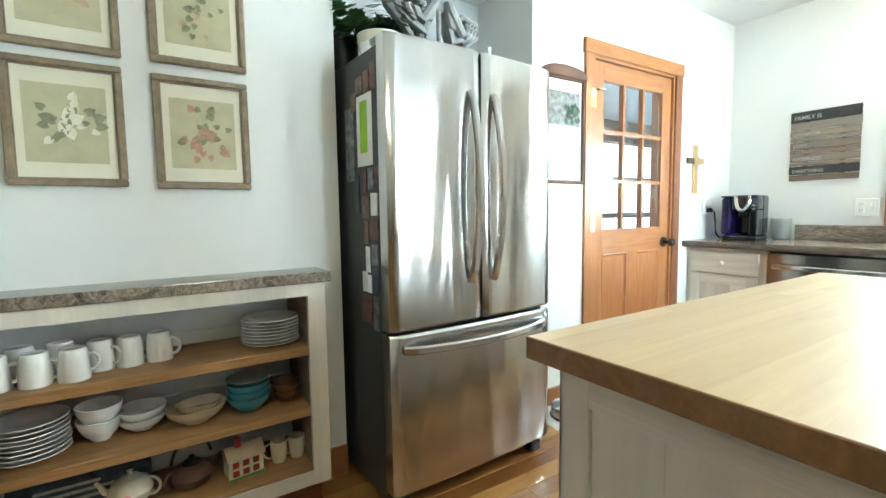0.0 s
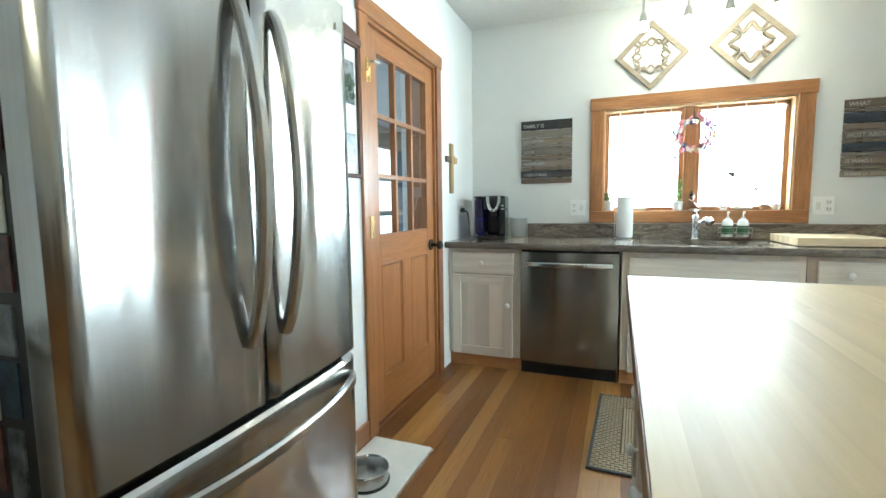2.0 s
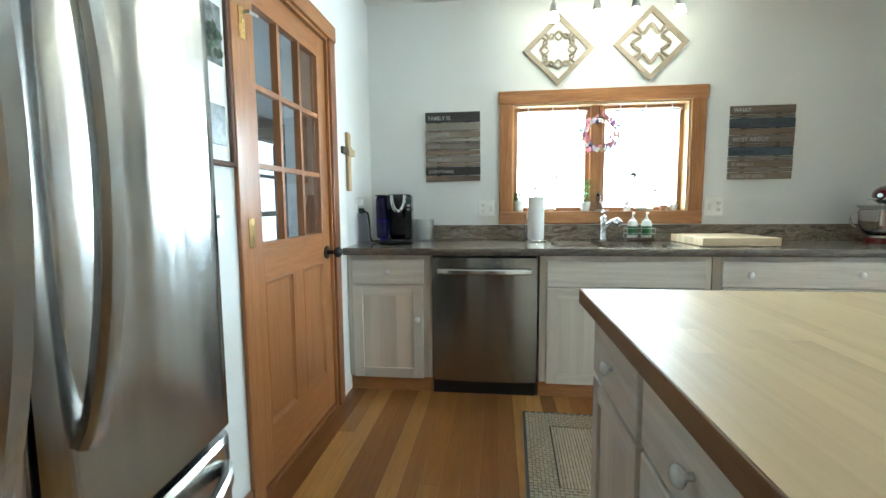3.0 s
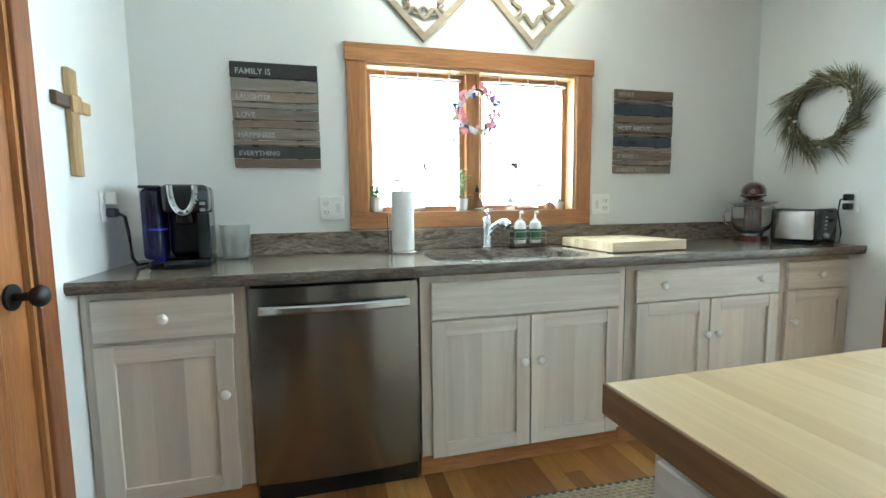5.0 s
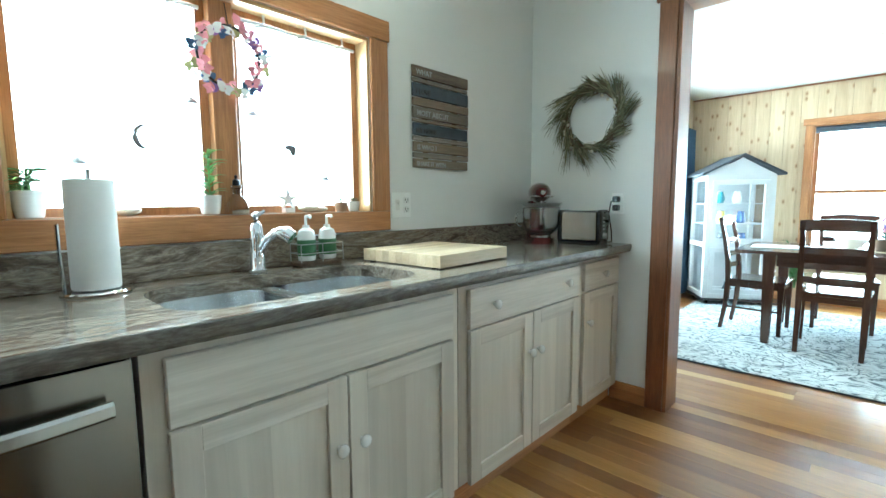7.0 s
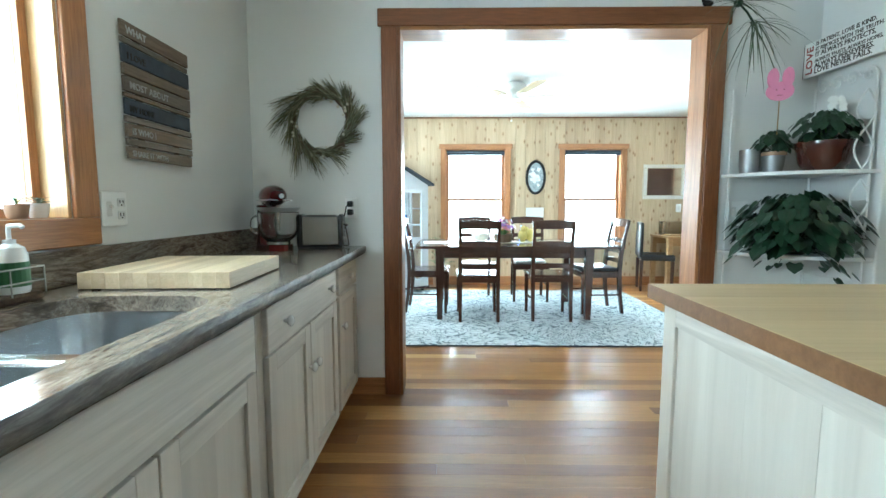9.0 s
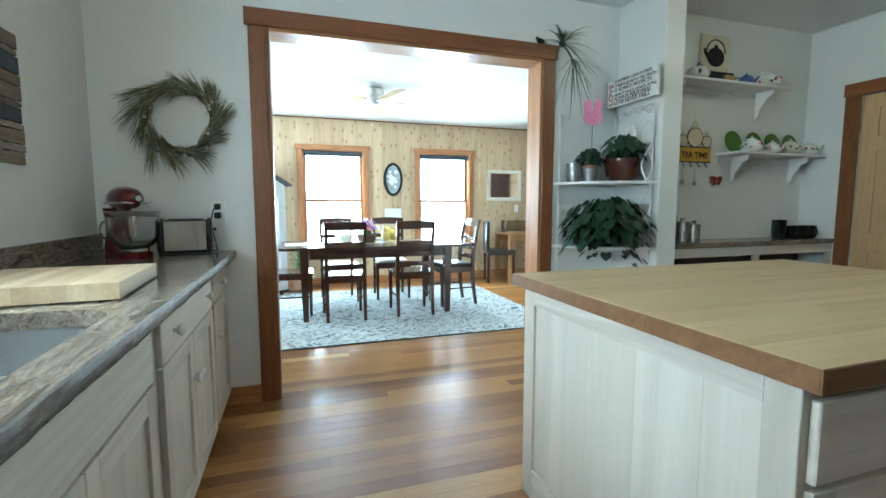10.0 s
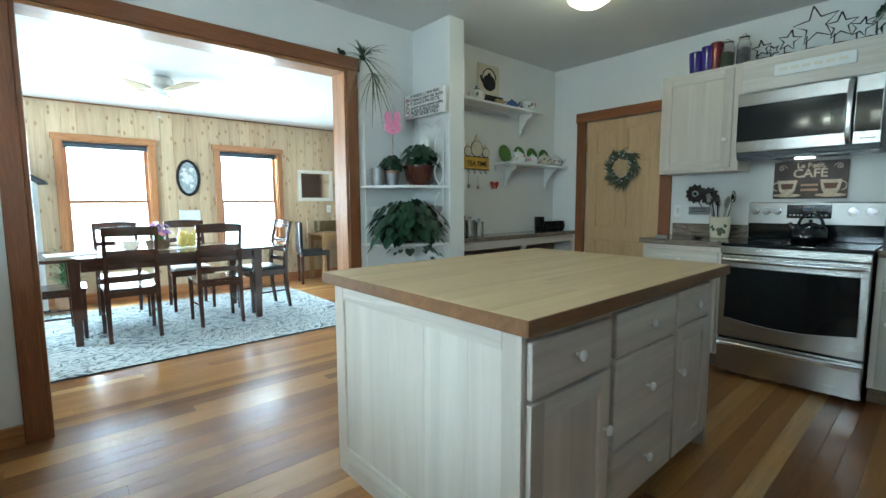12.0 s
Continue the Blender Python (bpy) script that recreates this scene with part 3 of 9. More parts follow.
part("mullion", box(EAST + 0.035, EAST + 0.125, 0.292, 0.372, 1.117, 1.848, 0.003), "fir_z", W)
for y0, y1 in ((0.372, 0.902), (-0.257, 0.292)):
    sash = part("sash", walls(bmesh.new(), (EAST + 0.08, EAST + 0.12, y0, y0 + 0.028, 1.117, 1.848), (EAST + 0.08, EAST + 0.12, y1 - 0.028, y1, 1.117, 1.848),
                (EAST + 0.08, EAST + 0.12, y0 + 0.028, y1 - 0.028, 1.117, 1.145), (EAST + 0.08, EAST + 0.12, y0 + 0.028, y1 - 0.028, 1.826, 1.848)), "fir_z", W)
    pane = part("pane", box(EAST + 0.098, EAST + 0.102, y0 + 0.028, y1 - 0.028, 1.145, 1.826), "clear_glass", sash)
    pane.visible_shadow = False
    part("screen_rail", rod(bmesh.new(), (EAST + 0.066, y0 + 0.02, 1.812), (EAST + 0.066, y1 - 0.02, 1.812), 0.007), "white_paint", sash, "white rail at the top")
    for k in range(3):
        yy = y0 + 0.09 + k * 0.17
        bm = bmesh.new()
        tube(bm, [(EAST + 0.05, yy, 1.845), (EAST + 0.045, yy, 1.815), (EAST + 0.06, yy + 0.012, 1.805), (EAST + 0.06, yy + 0.03, 1.80)], 0.005, 5)
        part("hook", bm, "white_paint", sash, "small white rail hook")


# ---- dining windows: double hung ----
def hung_window(name, m, w, z0, z1, label, sill=True):
    """A double-hung window; x across, y into the room, at its wall's face."""
    win = thing(name, label, "window", m, kind="structure")
    h = w / 2
    part("casing", box(-h - 0.07, -h, 0, 0.02, z0 - 0.02, z1, 0.003), "fir_z", win)
    part("casing", box(h, h + 0.07, 0, 0.02, z0 - 0.02, z1, 0.003), "fir_z", win)
    part("header", box(-h - 0.09, h + 0.09, 0, 0.026, z1, z1 + 0.07, 0.003), "fir_x", win)
    part("sill", box(-h - 0.09, h + 0.09, -0.1, 0.045, z0 - 0.025, z0, 0.004), "fir_x", win)
    for x0, x1 in ((-h - 0.002, -h + 0.014), (h - 0.014, h + 0.002)):
        part("jamb", box(x0, x1, -0.15, 0, z0, z1), "fir_z", win)
    part("head_jamb", box(-h, h, -0.15, 0, z1 - 0.014, z1), "fir_x", win)
    mid = (z0 + z1) / 2 - 0.02
    for a, b, y in ((z0, mid + 0.02, -0.075), (mid - 0.02, z1 - 0.014, -0.115)):
        s = part("sash", walls(bmesh.new(), (-h + 0.014, -h + 0.05, y, y + 0.035, a, b), (h - 0.05, h - 0.014, y, y + 0.035, a, b),
                 (-h + 0.05, h - 0.05, y, y + 0.035, a, a + 0.04), (-h + 0.05, h - 0.05, y, y + 0.035, b - 0.04, b)), "fir_z", win)
        g = part("pane", box(-h + 0.05, h - 0.05, y + 0.015, y + 0.019, a + 0.04, b - 0.04), "clear_glass", s)
        g.visible_shadow = False
    part("roller_shade", rod(bmesh.new(), (-h + 0.02, -0.03, z1 - 0.05), (h - 0.02, -0.03, z1 - 0.05), 0.035, seg=14), "slate_blue", win, "rolled dark blue-grey shade", True)
    return win


hung_window("window_2", pose(3.43, BACK, 0), 0.86, 0.56, 1.955, "fir double-hung window with rolled shade")
hung_window("window_3", pose(1.76, BACK, 0), 0.82, 0.56, 1.955, "fir double-hung window beside the mirror")
hung_window("window_4", pose(DEAST, -4.15, 0, 0, 0, 90), 1.06, 0.56, 1.955, "fir double-hung window behind the curtain")

# ---- exterior door ----
D = thing("door_1", "fir half-glass door with nine panes, closed", "door", pose(0, NORTH, 0), kind="structure")
part("casing", box(3.205, 3.288, -0.018, 0, 0, 2.075, 0.003), "door_fir_z", D)
# same fir as the left casing; the darker wood paints in its shade
part("casing", box(4.15, 4.228, -0.018, 0, 0, 2.075, 0.003), "dark_trim_z", D)
part("header", box(3.195, 4.238, -0.022, 0, 2.075, 2.16, 0.003), "door_fir_x", D)
for a, b in ((3.285, 3.30), (4.135, 4.15)):
    part("jamb", box(a, b, -0.004, 0.16, 0, 2.06), "fir_z", D)
part("head_jamb", box(3.285, 4.15, -0.004, 0.16, 2.06, 2.075), "door_fir_x", D)
part("threshold", box(3.285, 4.15, 0.0, 0.17, 0.0, 0.02, 0.004), "dark_trim_x", D)
X0, X1, Z1 = 3.302, 4.133, 2.055
leaf = part("leaf", box(X0, X0 + 0.105, 0.012, 0.052, 0.024, Z1, 0.0015), "door_fir_z", D)
part("stile", box(X1 - 0.105, X1, 0.012, 0.052, 0.024, Z1, 0.0015), "door_fir_z", leaf)
part("rail", box(X0 + 0.105, X1 - 0.105, 0.0124, 0.052, 1.945, Z1), "door_fir_x", leaf)
part("rail", box(X0 + 0.105, X1 - 0.105, 0.0124, 0.052, 0.87, 1.025), "door_fir_x", leaf)
part("rail", box(X0 + 0.105, X1 - 0.105, 0.0124, 0.052, 0.024, 0.245), "door_fir_x", leaf)
part("mullion", box(3.665, 3.77, 0.0124, 0.052, 0.245, 0.87), "door_fir_z", leaf)


def wedge_frame(x0, x1, z0, z1, w, y0, y1):
    """A sloped moulding round a panel, from y0 at its outside to y1 at its inside."""
    bm = bmesh.new()
    rings = []
    for ins, y in ((0.0, y1 + 0.004), (0.0, y0), (w * 0.35, y0 - 0.002), (w * 0.55, y0 + 0.004), (w, y1 - 0.001), (w, y1 + 0.004)):
        rings.append([bm.verts.new(p) for p in ((x0 + ins, y, z0 + ins), (x1 - ins, y, z0 + ins), (x1 - ins, y, z1 - ins), (x0 + ins, y, z1 - ins))])
    for p, q in zip(rings, rings[1:] + rings[:1]):
        for k in range(4):
            bm.faces.new((p[k], p[(k + 1) % 4], q[(k + 1) % 4], q[k]))
    return bm


for a, b in ((X0 + 0.105, 3.665), (3.77, X1 - 0.105)):
    part("panel", box(a + 0.002, b - 0.002, 0.022, 0.044, 0.247, 0.868), "door_fir_z", leaf)
    part("moulding", wedge_frame(a, b, 0.245, 0.87, 0.024, 0.0125, 0.022), "door_fir_z", leaf)
GX0, GX1 = X0 + 0.105, X1 - 0.105
gx = [GX0 + (GX1 - GX0) * k / 3 for k in range(4)]
gz = [1.025 + 0.92 * k / 3 for k in range(4)]
bm = bmesh.new()
for k in (1, 2):
    bx(bm, gx[k] - 0.011, gx[k] + 0.011, 0.016, 0.05, 1.025, 1.945)
    for j in range(3):
        a, b = (gx[j] if j == 0 else gx[j] + 0.011), (gx[j + 1] if j == 2 else gx[j + 1] - 0.011)
        bx(bm, a, b, 0.017, 0.049, gz[k] - 0.011, gz[k] + 0.011)
part("glazing_bars", bm, "door_fir_z", leaf)
for j in range(3):
    for k in range(3):
        g = part("pane", box(gx[j] + 0.008, gx[j + 1] - 0.008, 0.031, 0.034, gz[k] + 0.008, gz[k + 1] - 0.008), "clear_glass", leaf)
        g.visible_shadow = False
for z in (1.82, 1.07):
    hg = part("hinge", walls(bmesh.new(), (3.252, 3.288, -0.022, -0.017, z - 0.055, z + 0.055), (3.304, 3.33, 0.008, 0.012, z - 0.055, z + 0.055)), "brass", D, "brass butterfly hinge")
part("latch", rod(rod(bmesh.new(), (3.30, -0.03, 1.87), (3.36, -0.03, 1.875), 0.007), (3.31, -0.03, 1.872), (3.31, 0.015, 1.872), 0.006), "pewter", D)
kb = rod(bmesh.new(), (4.075, -0.05, 0.915), (4.075, 0.012, 0.915), 0.012)
ball(kb, (4.075, -0.055, 0.915), 0.03, 16, 10, 1, 0.8, 1)
part("knob", kb, "black_iron", leaf, "black door knob", True)
part("rose", rod(bmesh.new(), (4.075, 0.004, 0.915), (4.075, 0.012, 0.915), 0.036, seg=20), "black_iron", leaf, "black round rose")

# ---- porch beyond the door ----
structure("porch_floor", box(1.5, 13.0, NORTH + 0.18, 4.6, -0.25, -0.12), "grey_barn", "weathered porch boards", "porch")
structure("porch_ceiling", box(1.5, 13.0, NORTH + 0.18, 4.6, 2.42, 2.48), "niche_grey", "grey porch ceiling", "porch")
structure("porch_beam", box(1.5, 13.0, 4.28, 4.46, 2.12, 2.42), "brown_barn", "brown porch beam", "porch")
structure("porch_post", box(8.45, 11.5, 4.1, 4.5, -0.12, 2.12, 0.02), "slate_blue", "dark stone porch pier", "porch")
pr = thing("porch_railing", "grey wooden porch railing outside the door", "railing", kind="structure")
part("top_rail", box(1.5, 8.45, 4.33, 4.41, 1.02, 1.10), "grey_barn", pr)
part("middle_rail", box(1.5, 8.45, 4.35, 4.39, 1.58, 1.63), "grey_barn", pr)
part("lower_panel", box(1.5, 8.45, 4.36, 4.38, -0.12, 0.62), "slate_blue", pr, "dark lower railing panel")
structure("backdrop", box(-6, 36, 9.5, 9.6, -0.55, 8), "outdoor_white", "bright winter sky and snow beyond the porch", "backdrop")

# ---- pantry door ----
P = thing("door_2", "pale pine six-panel door, closed", "door", pose(WEST, 0, 0), kind="structure")
part("casing", box(0, 0.018, -1.19, -1.085, 0, 2.005, 0.003), "dark_trim_z", P)
part("casing", box(0, 0.018, -0.335, -0.232, 0, 2.005, 0.003), "dark_trim_z", P)
part("header", box(0, 0.022, -1.20, -0.222, 2.005, 2.10, 0.003), "dark_trim_y", P)
bm = walls(bmesh.new(), (-0.055, -0.012, -1.082, -0.975, 0.012, 2.0), (-0.055, -0.012, -0.445, -0.338, 0.012, 2.0), (-0.055, -0.012, -0.765, -0.655, 0.012, 2.0))
for a, b in ((-0.975, -0.765), (-0.655, -0.445)):
    for z0, z1 in ((0.012, 0.24), (0.82, 0.96), (1.58, 1.68), (1.90, 2.0)):
        bx(bm, -0.055, -0.012, a, b, z0, z1)
slab = part("leaf", bm, "pine_slab", P)
for a, b in ((-0.975, -0.765), (-0.655, -0.445)):
    for z0, z1 in ((0.24, 0.82), (0.96, 1.58), (1.68, 1.90)):
        bm = box(-0.05, -0.0145, a + 0.0008, b - 0.0008, z0 + 0.0008, z1 - 0.0008, 0.0035)
        part("panel", bm, "pine_slab", slab)
        part("panel_back", box(-0.052, -0.044, a - 0.002, b + 0.002, z0 - 0.002, z1 + 0.002), "pine_slab", slab)
for z in (0.3, 1.75):
    part("hinge", rod(bmesh.new(), (0.004, -1.083, z - 0.045), (0.004, -1.083, z + 0.045), 0.006), "brass", P)

# ---- cabinets ----
def knob(parent, place, way):
    """A turned white ceramic knob at place, standing out along way."""
    p, d = Vector(place), Vector(way)
    bm = rod(bmesh.new(), p, p + d * 0.014, 0.007, seg=10)
    rod(bm, p + d * 0.012, p + d * 0.019, 0.011, 0.0175, 14)
    ball(bm, p + d * 0.023, 0.019, 14, 8, 1 - 0.4 * abs(d.x), 1 - 0.4 * abs(d.y), 1)
    return part("knob", bm, "white_ceramic", parent, "white ceramic knob", True)


def front(parent, plane, sign, axis, u0, u1, z0, z1, kind, knobs, tone="white_oak"):
    """A drawer front or a shaker door on the plane; sign: the way it faces; axis: the way it runs."""
    def b3(u_0, u_1, d0, d1, z_0, z_1, bev=0.0):
        d0, d1 = plane + sign * d0, plane + sign * d1
        return box(d0, d1, u_0, u_1, z_0, z_1, bev) if axis == "y" else box(u_0, u_1, d0, d1, z_0, z_1, bev)
    def place(u, d, z):
        d = plane + sign * d
        return (d, u, z) if axis == "y" else (u, d, z)
    way = (sign, 0, 0) if axis == "y" else (0, sign, 0)
    u0, u1 = min(u0, u1), max(u0, u1)
    if kind == "drawer":
        f = part("drawer_front", b3(u0, u1, 0, 0.019, z0, z1, 0.003), tone + "_" + axis, parent)
    else:
        r = 0.062
        f = part("door", b3(u0, u0 + r, 0, 0.019, z0, z1, 0.002), tone + "_z", parent)
        part("stile", b3(u1 - r, u1, 0, 0.019, z0, z1, 0.002), tone + "_z", f)
        part("rail", b3(u0 + r, u1 - r, 0, 0.0185, z0, z0 + r, 0.001), tone + "_" + axis, f)
        part("rail", b3(u0 + r, u1 - r, 0, 0.0185, z1 - r, z1, 0.001), tone + "_" + axis, f)
        n = max(2, round((u1 - u0 - 2 * r) / 0.125))
        for k in range(n):
            a, b = u0 + r + (u1 - u0 - 2 * r) * k / n, u0 + r + (u1 - u0 - 2 * r) * (k + 1) / n
            part("panel_stave", b3(a, b, 0.0005, 0.0085, z0 + r, z1 - r), tone + "_z", f)
    for u, z in knobs:
        knob(f, place(u, 0.019, z), way)
    return f


CF = 4.379      # face of the base cabinets' frames on the sink wall


def sink_unit(y1, y0, label, fronts, name="base_cabinet"):
    c = thing(name, label, "cabinet", group="base cabinets under the sink counter")
    b = part("body", walls(bmesh.new(), (CF, EAST - 0.01, y0 + 0.001, y0 + 0.019, 0.1, 0.872), (CF, EAST - 0.01, y1 - 0.019, y1 - 0.001, 0.1, 0.872), (EAST - 0.02, EAST - 0.01, y0 + 0.019, y1 - 0.019, 0.1, 0.872), (CF + 0.02, EAST - 0.02, y0 + 0.019, y1 - 0.019, 0.1, 0.12)), "white_oak_z", c)
    part("face_frame", walls(bmesh.new(), (CF, CF + 0.019, y0 + 0.019, y0 + 0.05, 0.1, 0.872), (CF, CF + 0.019, y1 - 0.05, y1 - 0.019, 0.1, 0.872),
         (CF, CF + 0.019, y0 + 0.05, y1 - 0.05, 0.83, 0.872), (CF, CF + 0.019, y0 + 0.05, y1 - 0.05, 0.66, 0.70), (CF, CF + 0.019, y0 + 0.05, y1 - 0.05, 0.1, 0.13)), "white_oak_z", c)
    part("toe_kick", box(CF + 0.03, CF + 0.045, y0, y1, 0.0, 0.1), "fir_y", c, "reddish fir toe kick")
    for f in fronts:
        front(c, CF, -1, "y", *f)
    return c


sink_unit(1.943, 1.418, "whitewashed single-door base cabinet beside the dishwasher", [
    (1.462, 1.908, 0.692, 0.840, "drawer", [(1.685, 0.768)]), (1.470, 1.908, 0.098, 0.678, "door", [(1.500, 0.475)])])
sink_unit(0.770, -0.187, "whitewashed double-door cabinet under the sink", [
    (-0.148, 0.728, 0.685, 0.838, "drawer", []), (0.292, 0.728, 0.095, 0.676, "door", [(0.325, 0.478)]), (-0.148, 0.286, 0.095, 0.676, "door", [(0.25, 0.478)])], "sink_cabinet")
sink_unit(-0.190, -1.098, "whitewashed double-door cabinet with wide drawer", [
    (-1.070, -0.236, 0.692, 0.840, "drawer", [(-0.375, 0.768), (-0.935, 0.772)]), (-0.652, -0.240, 0.090, 0.685, "door", [(-0.625, 0.515)]), (-1.076, -0.658, 0.090, 0.685, "door", [(-0.69, 0.515)])])
sink_unit(-1.101, -1.563, "narrow whitewashed base cabinet at the counter end", [
    (-1.545, -1.130, 0.700, 0.840, "drawer", [(-1.335, 0.77)]), (-1.545, -1.130, 0.095, 0.700 - 0.012, "door", [(-1.165, 0.535)])])

# ---- counter with the sink cut-out ----
SX0, SX1, SY0, SY1 = 4.395, 4.80, -0.065, 0.685


def slab_edge(y0, y1, x0, n=64):
    """The chipped front edge of the stone, from y0 to y1."""
    return [(x0 + 0.004 * noise.noise((y * 9, 3.1, 0)) + 0.0015 * noise.noise((y * 60, 1.0, 0)), y) for y in (y0 + (y1 - y0) * k / n for k in range(n + 1))]


bm = bmesh.new()
xf = 4.306
edge = slab_edge(SOUTH, NORTH, xf, 120)
pts_top = [bm.verts.new((x, y, 0.915)) for x, y in edge]
pts_low = [bm.verts.new((x + 0.004 * noise.noise((y * 22, 5, 0)), y, 0.873)) for x, y in edge]
in_top = [bm.verts.new((SX0 - 0.02, y, 0.915)) for _, y in edge]
in_low = [bm.verts.new((SX0 - 0.02, y, 0.873)) for _, y in edge]
for k in range(len(edge) - 1):
    bm.faces.new((in_top[k], in_top[k + 1], pts_top[k + 1], pts_top[k]))
    bm.faces.new((pts_low[k], pts_low[k + 1], in_low[k + 1], in_low[k]))
walls(bm, (SX0 - 0.02, EAST, SY1, NORTH, 0.873, 0.915), (SX0 - 0.02, EAST, SOUTH, SY0, 0.873, 0.915), (SX1, EAST, SY0, SY1, 0.873, 0.915), (SX0 - 0.02, SX0, SY0, SY1, 0.873, 0.915))
# rounded corners of the cut-out
R = 0.12
for cx, cy, a0 in ((SX0 + R, SY0 + R, 180), (SX1 - R, SY0 + R, 270), (SX1 - R, SY1 - R, 0), (SX0 + R, SY1 - R, 90)):
    qx, qy = (SX0 if a0 in (180, 90) else SX1), (SY0 if a0 in (180, 270) else SY1)
    arc = [(cx + R * math.cos(radians(a0 + 90 * k / 8)), cy + R * math.sin(radians(a0 + 90 * k / 8))) for k in range(9)]
    extrude_outline(bm, [(qx, qy)] + arc, "z", 0.873, 0.915)
ct = thing("countertop", "brown veined granite counter with rough edge", "countertop")
part("slab", bm, "granite", ct)
bm = bmesh.new()
rows_e = [[bm.verts.new((x + o + j * noise.noise((y * 30, z * 200, 0)), y, z)) for x, y in edge] for z, o, j in ((0.9149, 0.0, 0.0), (0.911, -0.003, 0.002), (0.898, -0.005, 0.004), (0.884, -0.003, 0.004), (0.873, 0.004, 0.003))]
for a, b in zip(rows_e, rows_e[1:]):
    for k in range(len(edge) - 1):
        bm.faces.new((a[k], a[k + 1], b[k + 1], b[k]))
part("front_edge", bm, "granite_shaded_edge", ct, "rough chiselled edge with shade in its colour")
single("backsplash", box(EAST - 0.022, EAST - 0.001, SOUTH + 0.001, 1.475, 0.9155, 1.022, 0.002), "granite", "brown veined granite backsplash strip", "backsplash")

sk = thing("sink", "double bowl undermount stainless steel sink", "sink")
for y0, y1 in ((0.325, SY1 + 0.008), (SY0 - 0.008, 0.295)):
    bm = bmesh.new()
    x0, x1 = SX0 + 0.006, SX1 + 0.01
    rings = []
    for ins, z in ((0.0, 0.872), (0.004, 0.80), (0.012, 0.72), (0.05, 0.685)):
        r = 0.10
        ring = []
        for cx, cy, a0 in ((x1 - r, y1 - r, 0), (x0 + r, y1 - r, 90), (x0 + r, y0 + r, 180), (x1 - r, y0 + r, 270)):
            for k in range(7):
                a = radians(a0 + 15 * k)
                ring.append(bm.verts.new((cx + (r - ins) * math.cos(a), cy + (r - ins) * math.sin(a), z)))
        rings.append(ring)
    for a, b in zip(rings, rings[1:]):
        for k in range(len(a)):
            bm.faces.new((a[k], a[(k + 1) % len(a)], b[(k + 1) % len(a)], b[k]))
    bm.faces.new(rings[-1])
    bowl = part("bowl", bm, "sink_steel", sk, "", True)
    part("drain", lathe(bmesh.new(), [(0.0, 0.69), (0.03, 0.69), (0.04, 0.692), (0.042, 0.688)], 18, (4.62, (y0 + y1) / 2, 0)), "chrome", bowl)
part("divider", box(SX0 + 0.002, SX1 - 0.002, 0.284, 0.336, 0.80, 0.876, 0.008, 2), "bar_steel", sk, "rounded steel divider")

# ---- dishwasher ----
dw = thing("dishwasher", "stainless steel dishwasher with curved bar handle", "dishwasher")
part("body", box(CF + 0.01, EAST - 0.03, 0.785, 1.41, 0.06, 0.868), "black_plastic", dw)
bm = bmesh.new()
n = 14
for k in range(n + 1):
    y = 0.783 + 0.629 * k / n
    for z in (0.098, 0.80, 0.853):
        bm.verts.new((CF - 0.02 - 0.016 * (1 - ((y - 1.0975) / 0.315) ** 2) - (0.0 if z < 0.83 else -0.004), y, z))
bm.verts.ensure_lookup_table()
for k in range(n):
    for j in range(2):
        bm.faces.new((bm.verts[3 * k + j], bm.verts[3 * k + 3 + j], bm.verts[3 * k + 4 + j], bm.verts[3 * k + 1 + j]))
ext = bmesh.ops.extrude_face_region(bm, geom=bm.faces[:])
bmesh.ops.translate(bm, verts=[v for v in ext["geom"] if isinstance(v, bmesh.types.BMVert)], vec=(0.03, 0, 0))
part("door", bm, "wide_steel", dw, "", True)
bm = swept_bar([(CF - 0.048 - 0.026 * (1 - ((y - 1.0975) / 0.275) ** 2), y, 0.775) for y in (0.8225 + 0.55 * k / 16 for k in range(17))], (0, 0, 1), 0.016, 0.009)
for y in (0.835, 1.36):
    rod(bm, (CF - 0.02, y, 0.775), (CF - 0.055, y, 0.775), 0.011)
part("handle", bm, "bar_steel", dw, "curved steel bar handle", True)
part("kick_plate", box(CF + 0.02, CF + 0.035, 0.785, 1.41, 0.0, 0.092), "black_plastic", dw, "black kick plate")

# ---- fridge ----
fr = thing("refrigerator", "stainless french-door refrigerator with bottom freezer drawer", "refrigerator", pose(2.133, 1.545, 0, 0, 0, 2.4))
part("body", box(-0.41, 0.41, 0.085, 0.83, 0.03, 1.755, 0.006), "fridge_side", fr, "dark grey textured cabinet")


def bowed(x0, x1, z0, z1, bulge, half=0.415, nx=20):
    """A fridge front, bowed about the middle of the whole fridge."""
    bm = bmesh.new()
    col = []
    for k in range(nx + 1):
        x = x0 + (x1 - x0) * k / nx
        e = min(abs(x - x0), abs(x1 - x))
        y = 0.012 - bulge * (1 - (x / half) ** 2) + 0.012 * max(0, 1 - e / 0.012) ** 2
        col.append([bm.verts.new((x, y + o, z)) for z, o in ((z0, 0.008), (z0 + 0.01, 0), (z0 * 0.5 + z1 * 0.5, 0), (z1 - 0.01, 0), (z1, 0.008))] + [bm.verts.new((x, 0.08, z1)), bm.verts.new((x, 0.08, z0))])
    for a, b in zip(col, col[1:]):
        for j in range(7):
            bm.faces.new((a[j], b[j], b[(j + 1) % 7], a[(j + 1) % 7]))
    bm.faces.new(col[0])
    bm.faces.new(col[-1][::-1])
    return bm


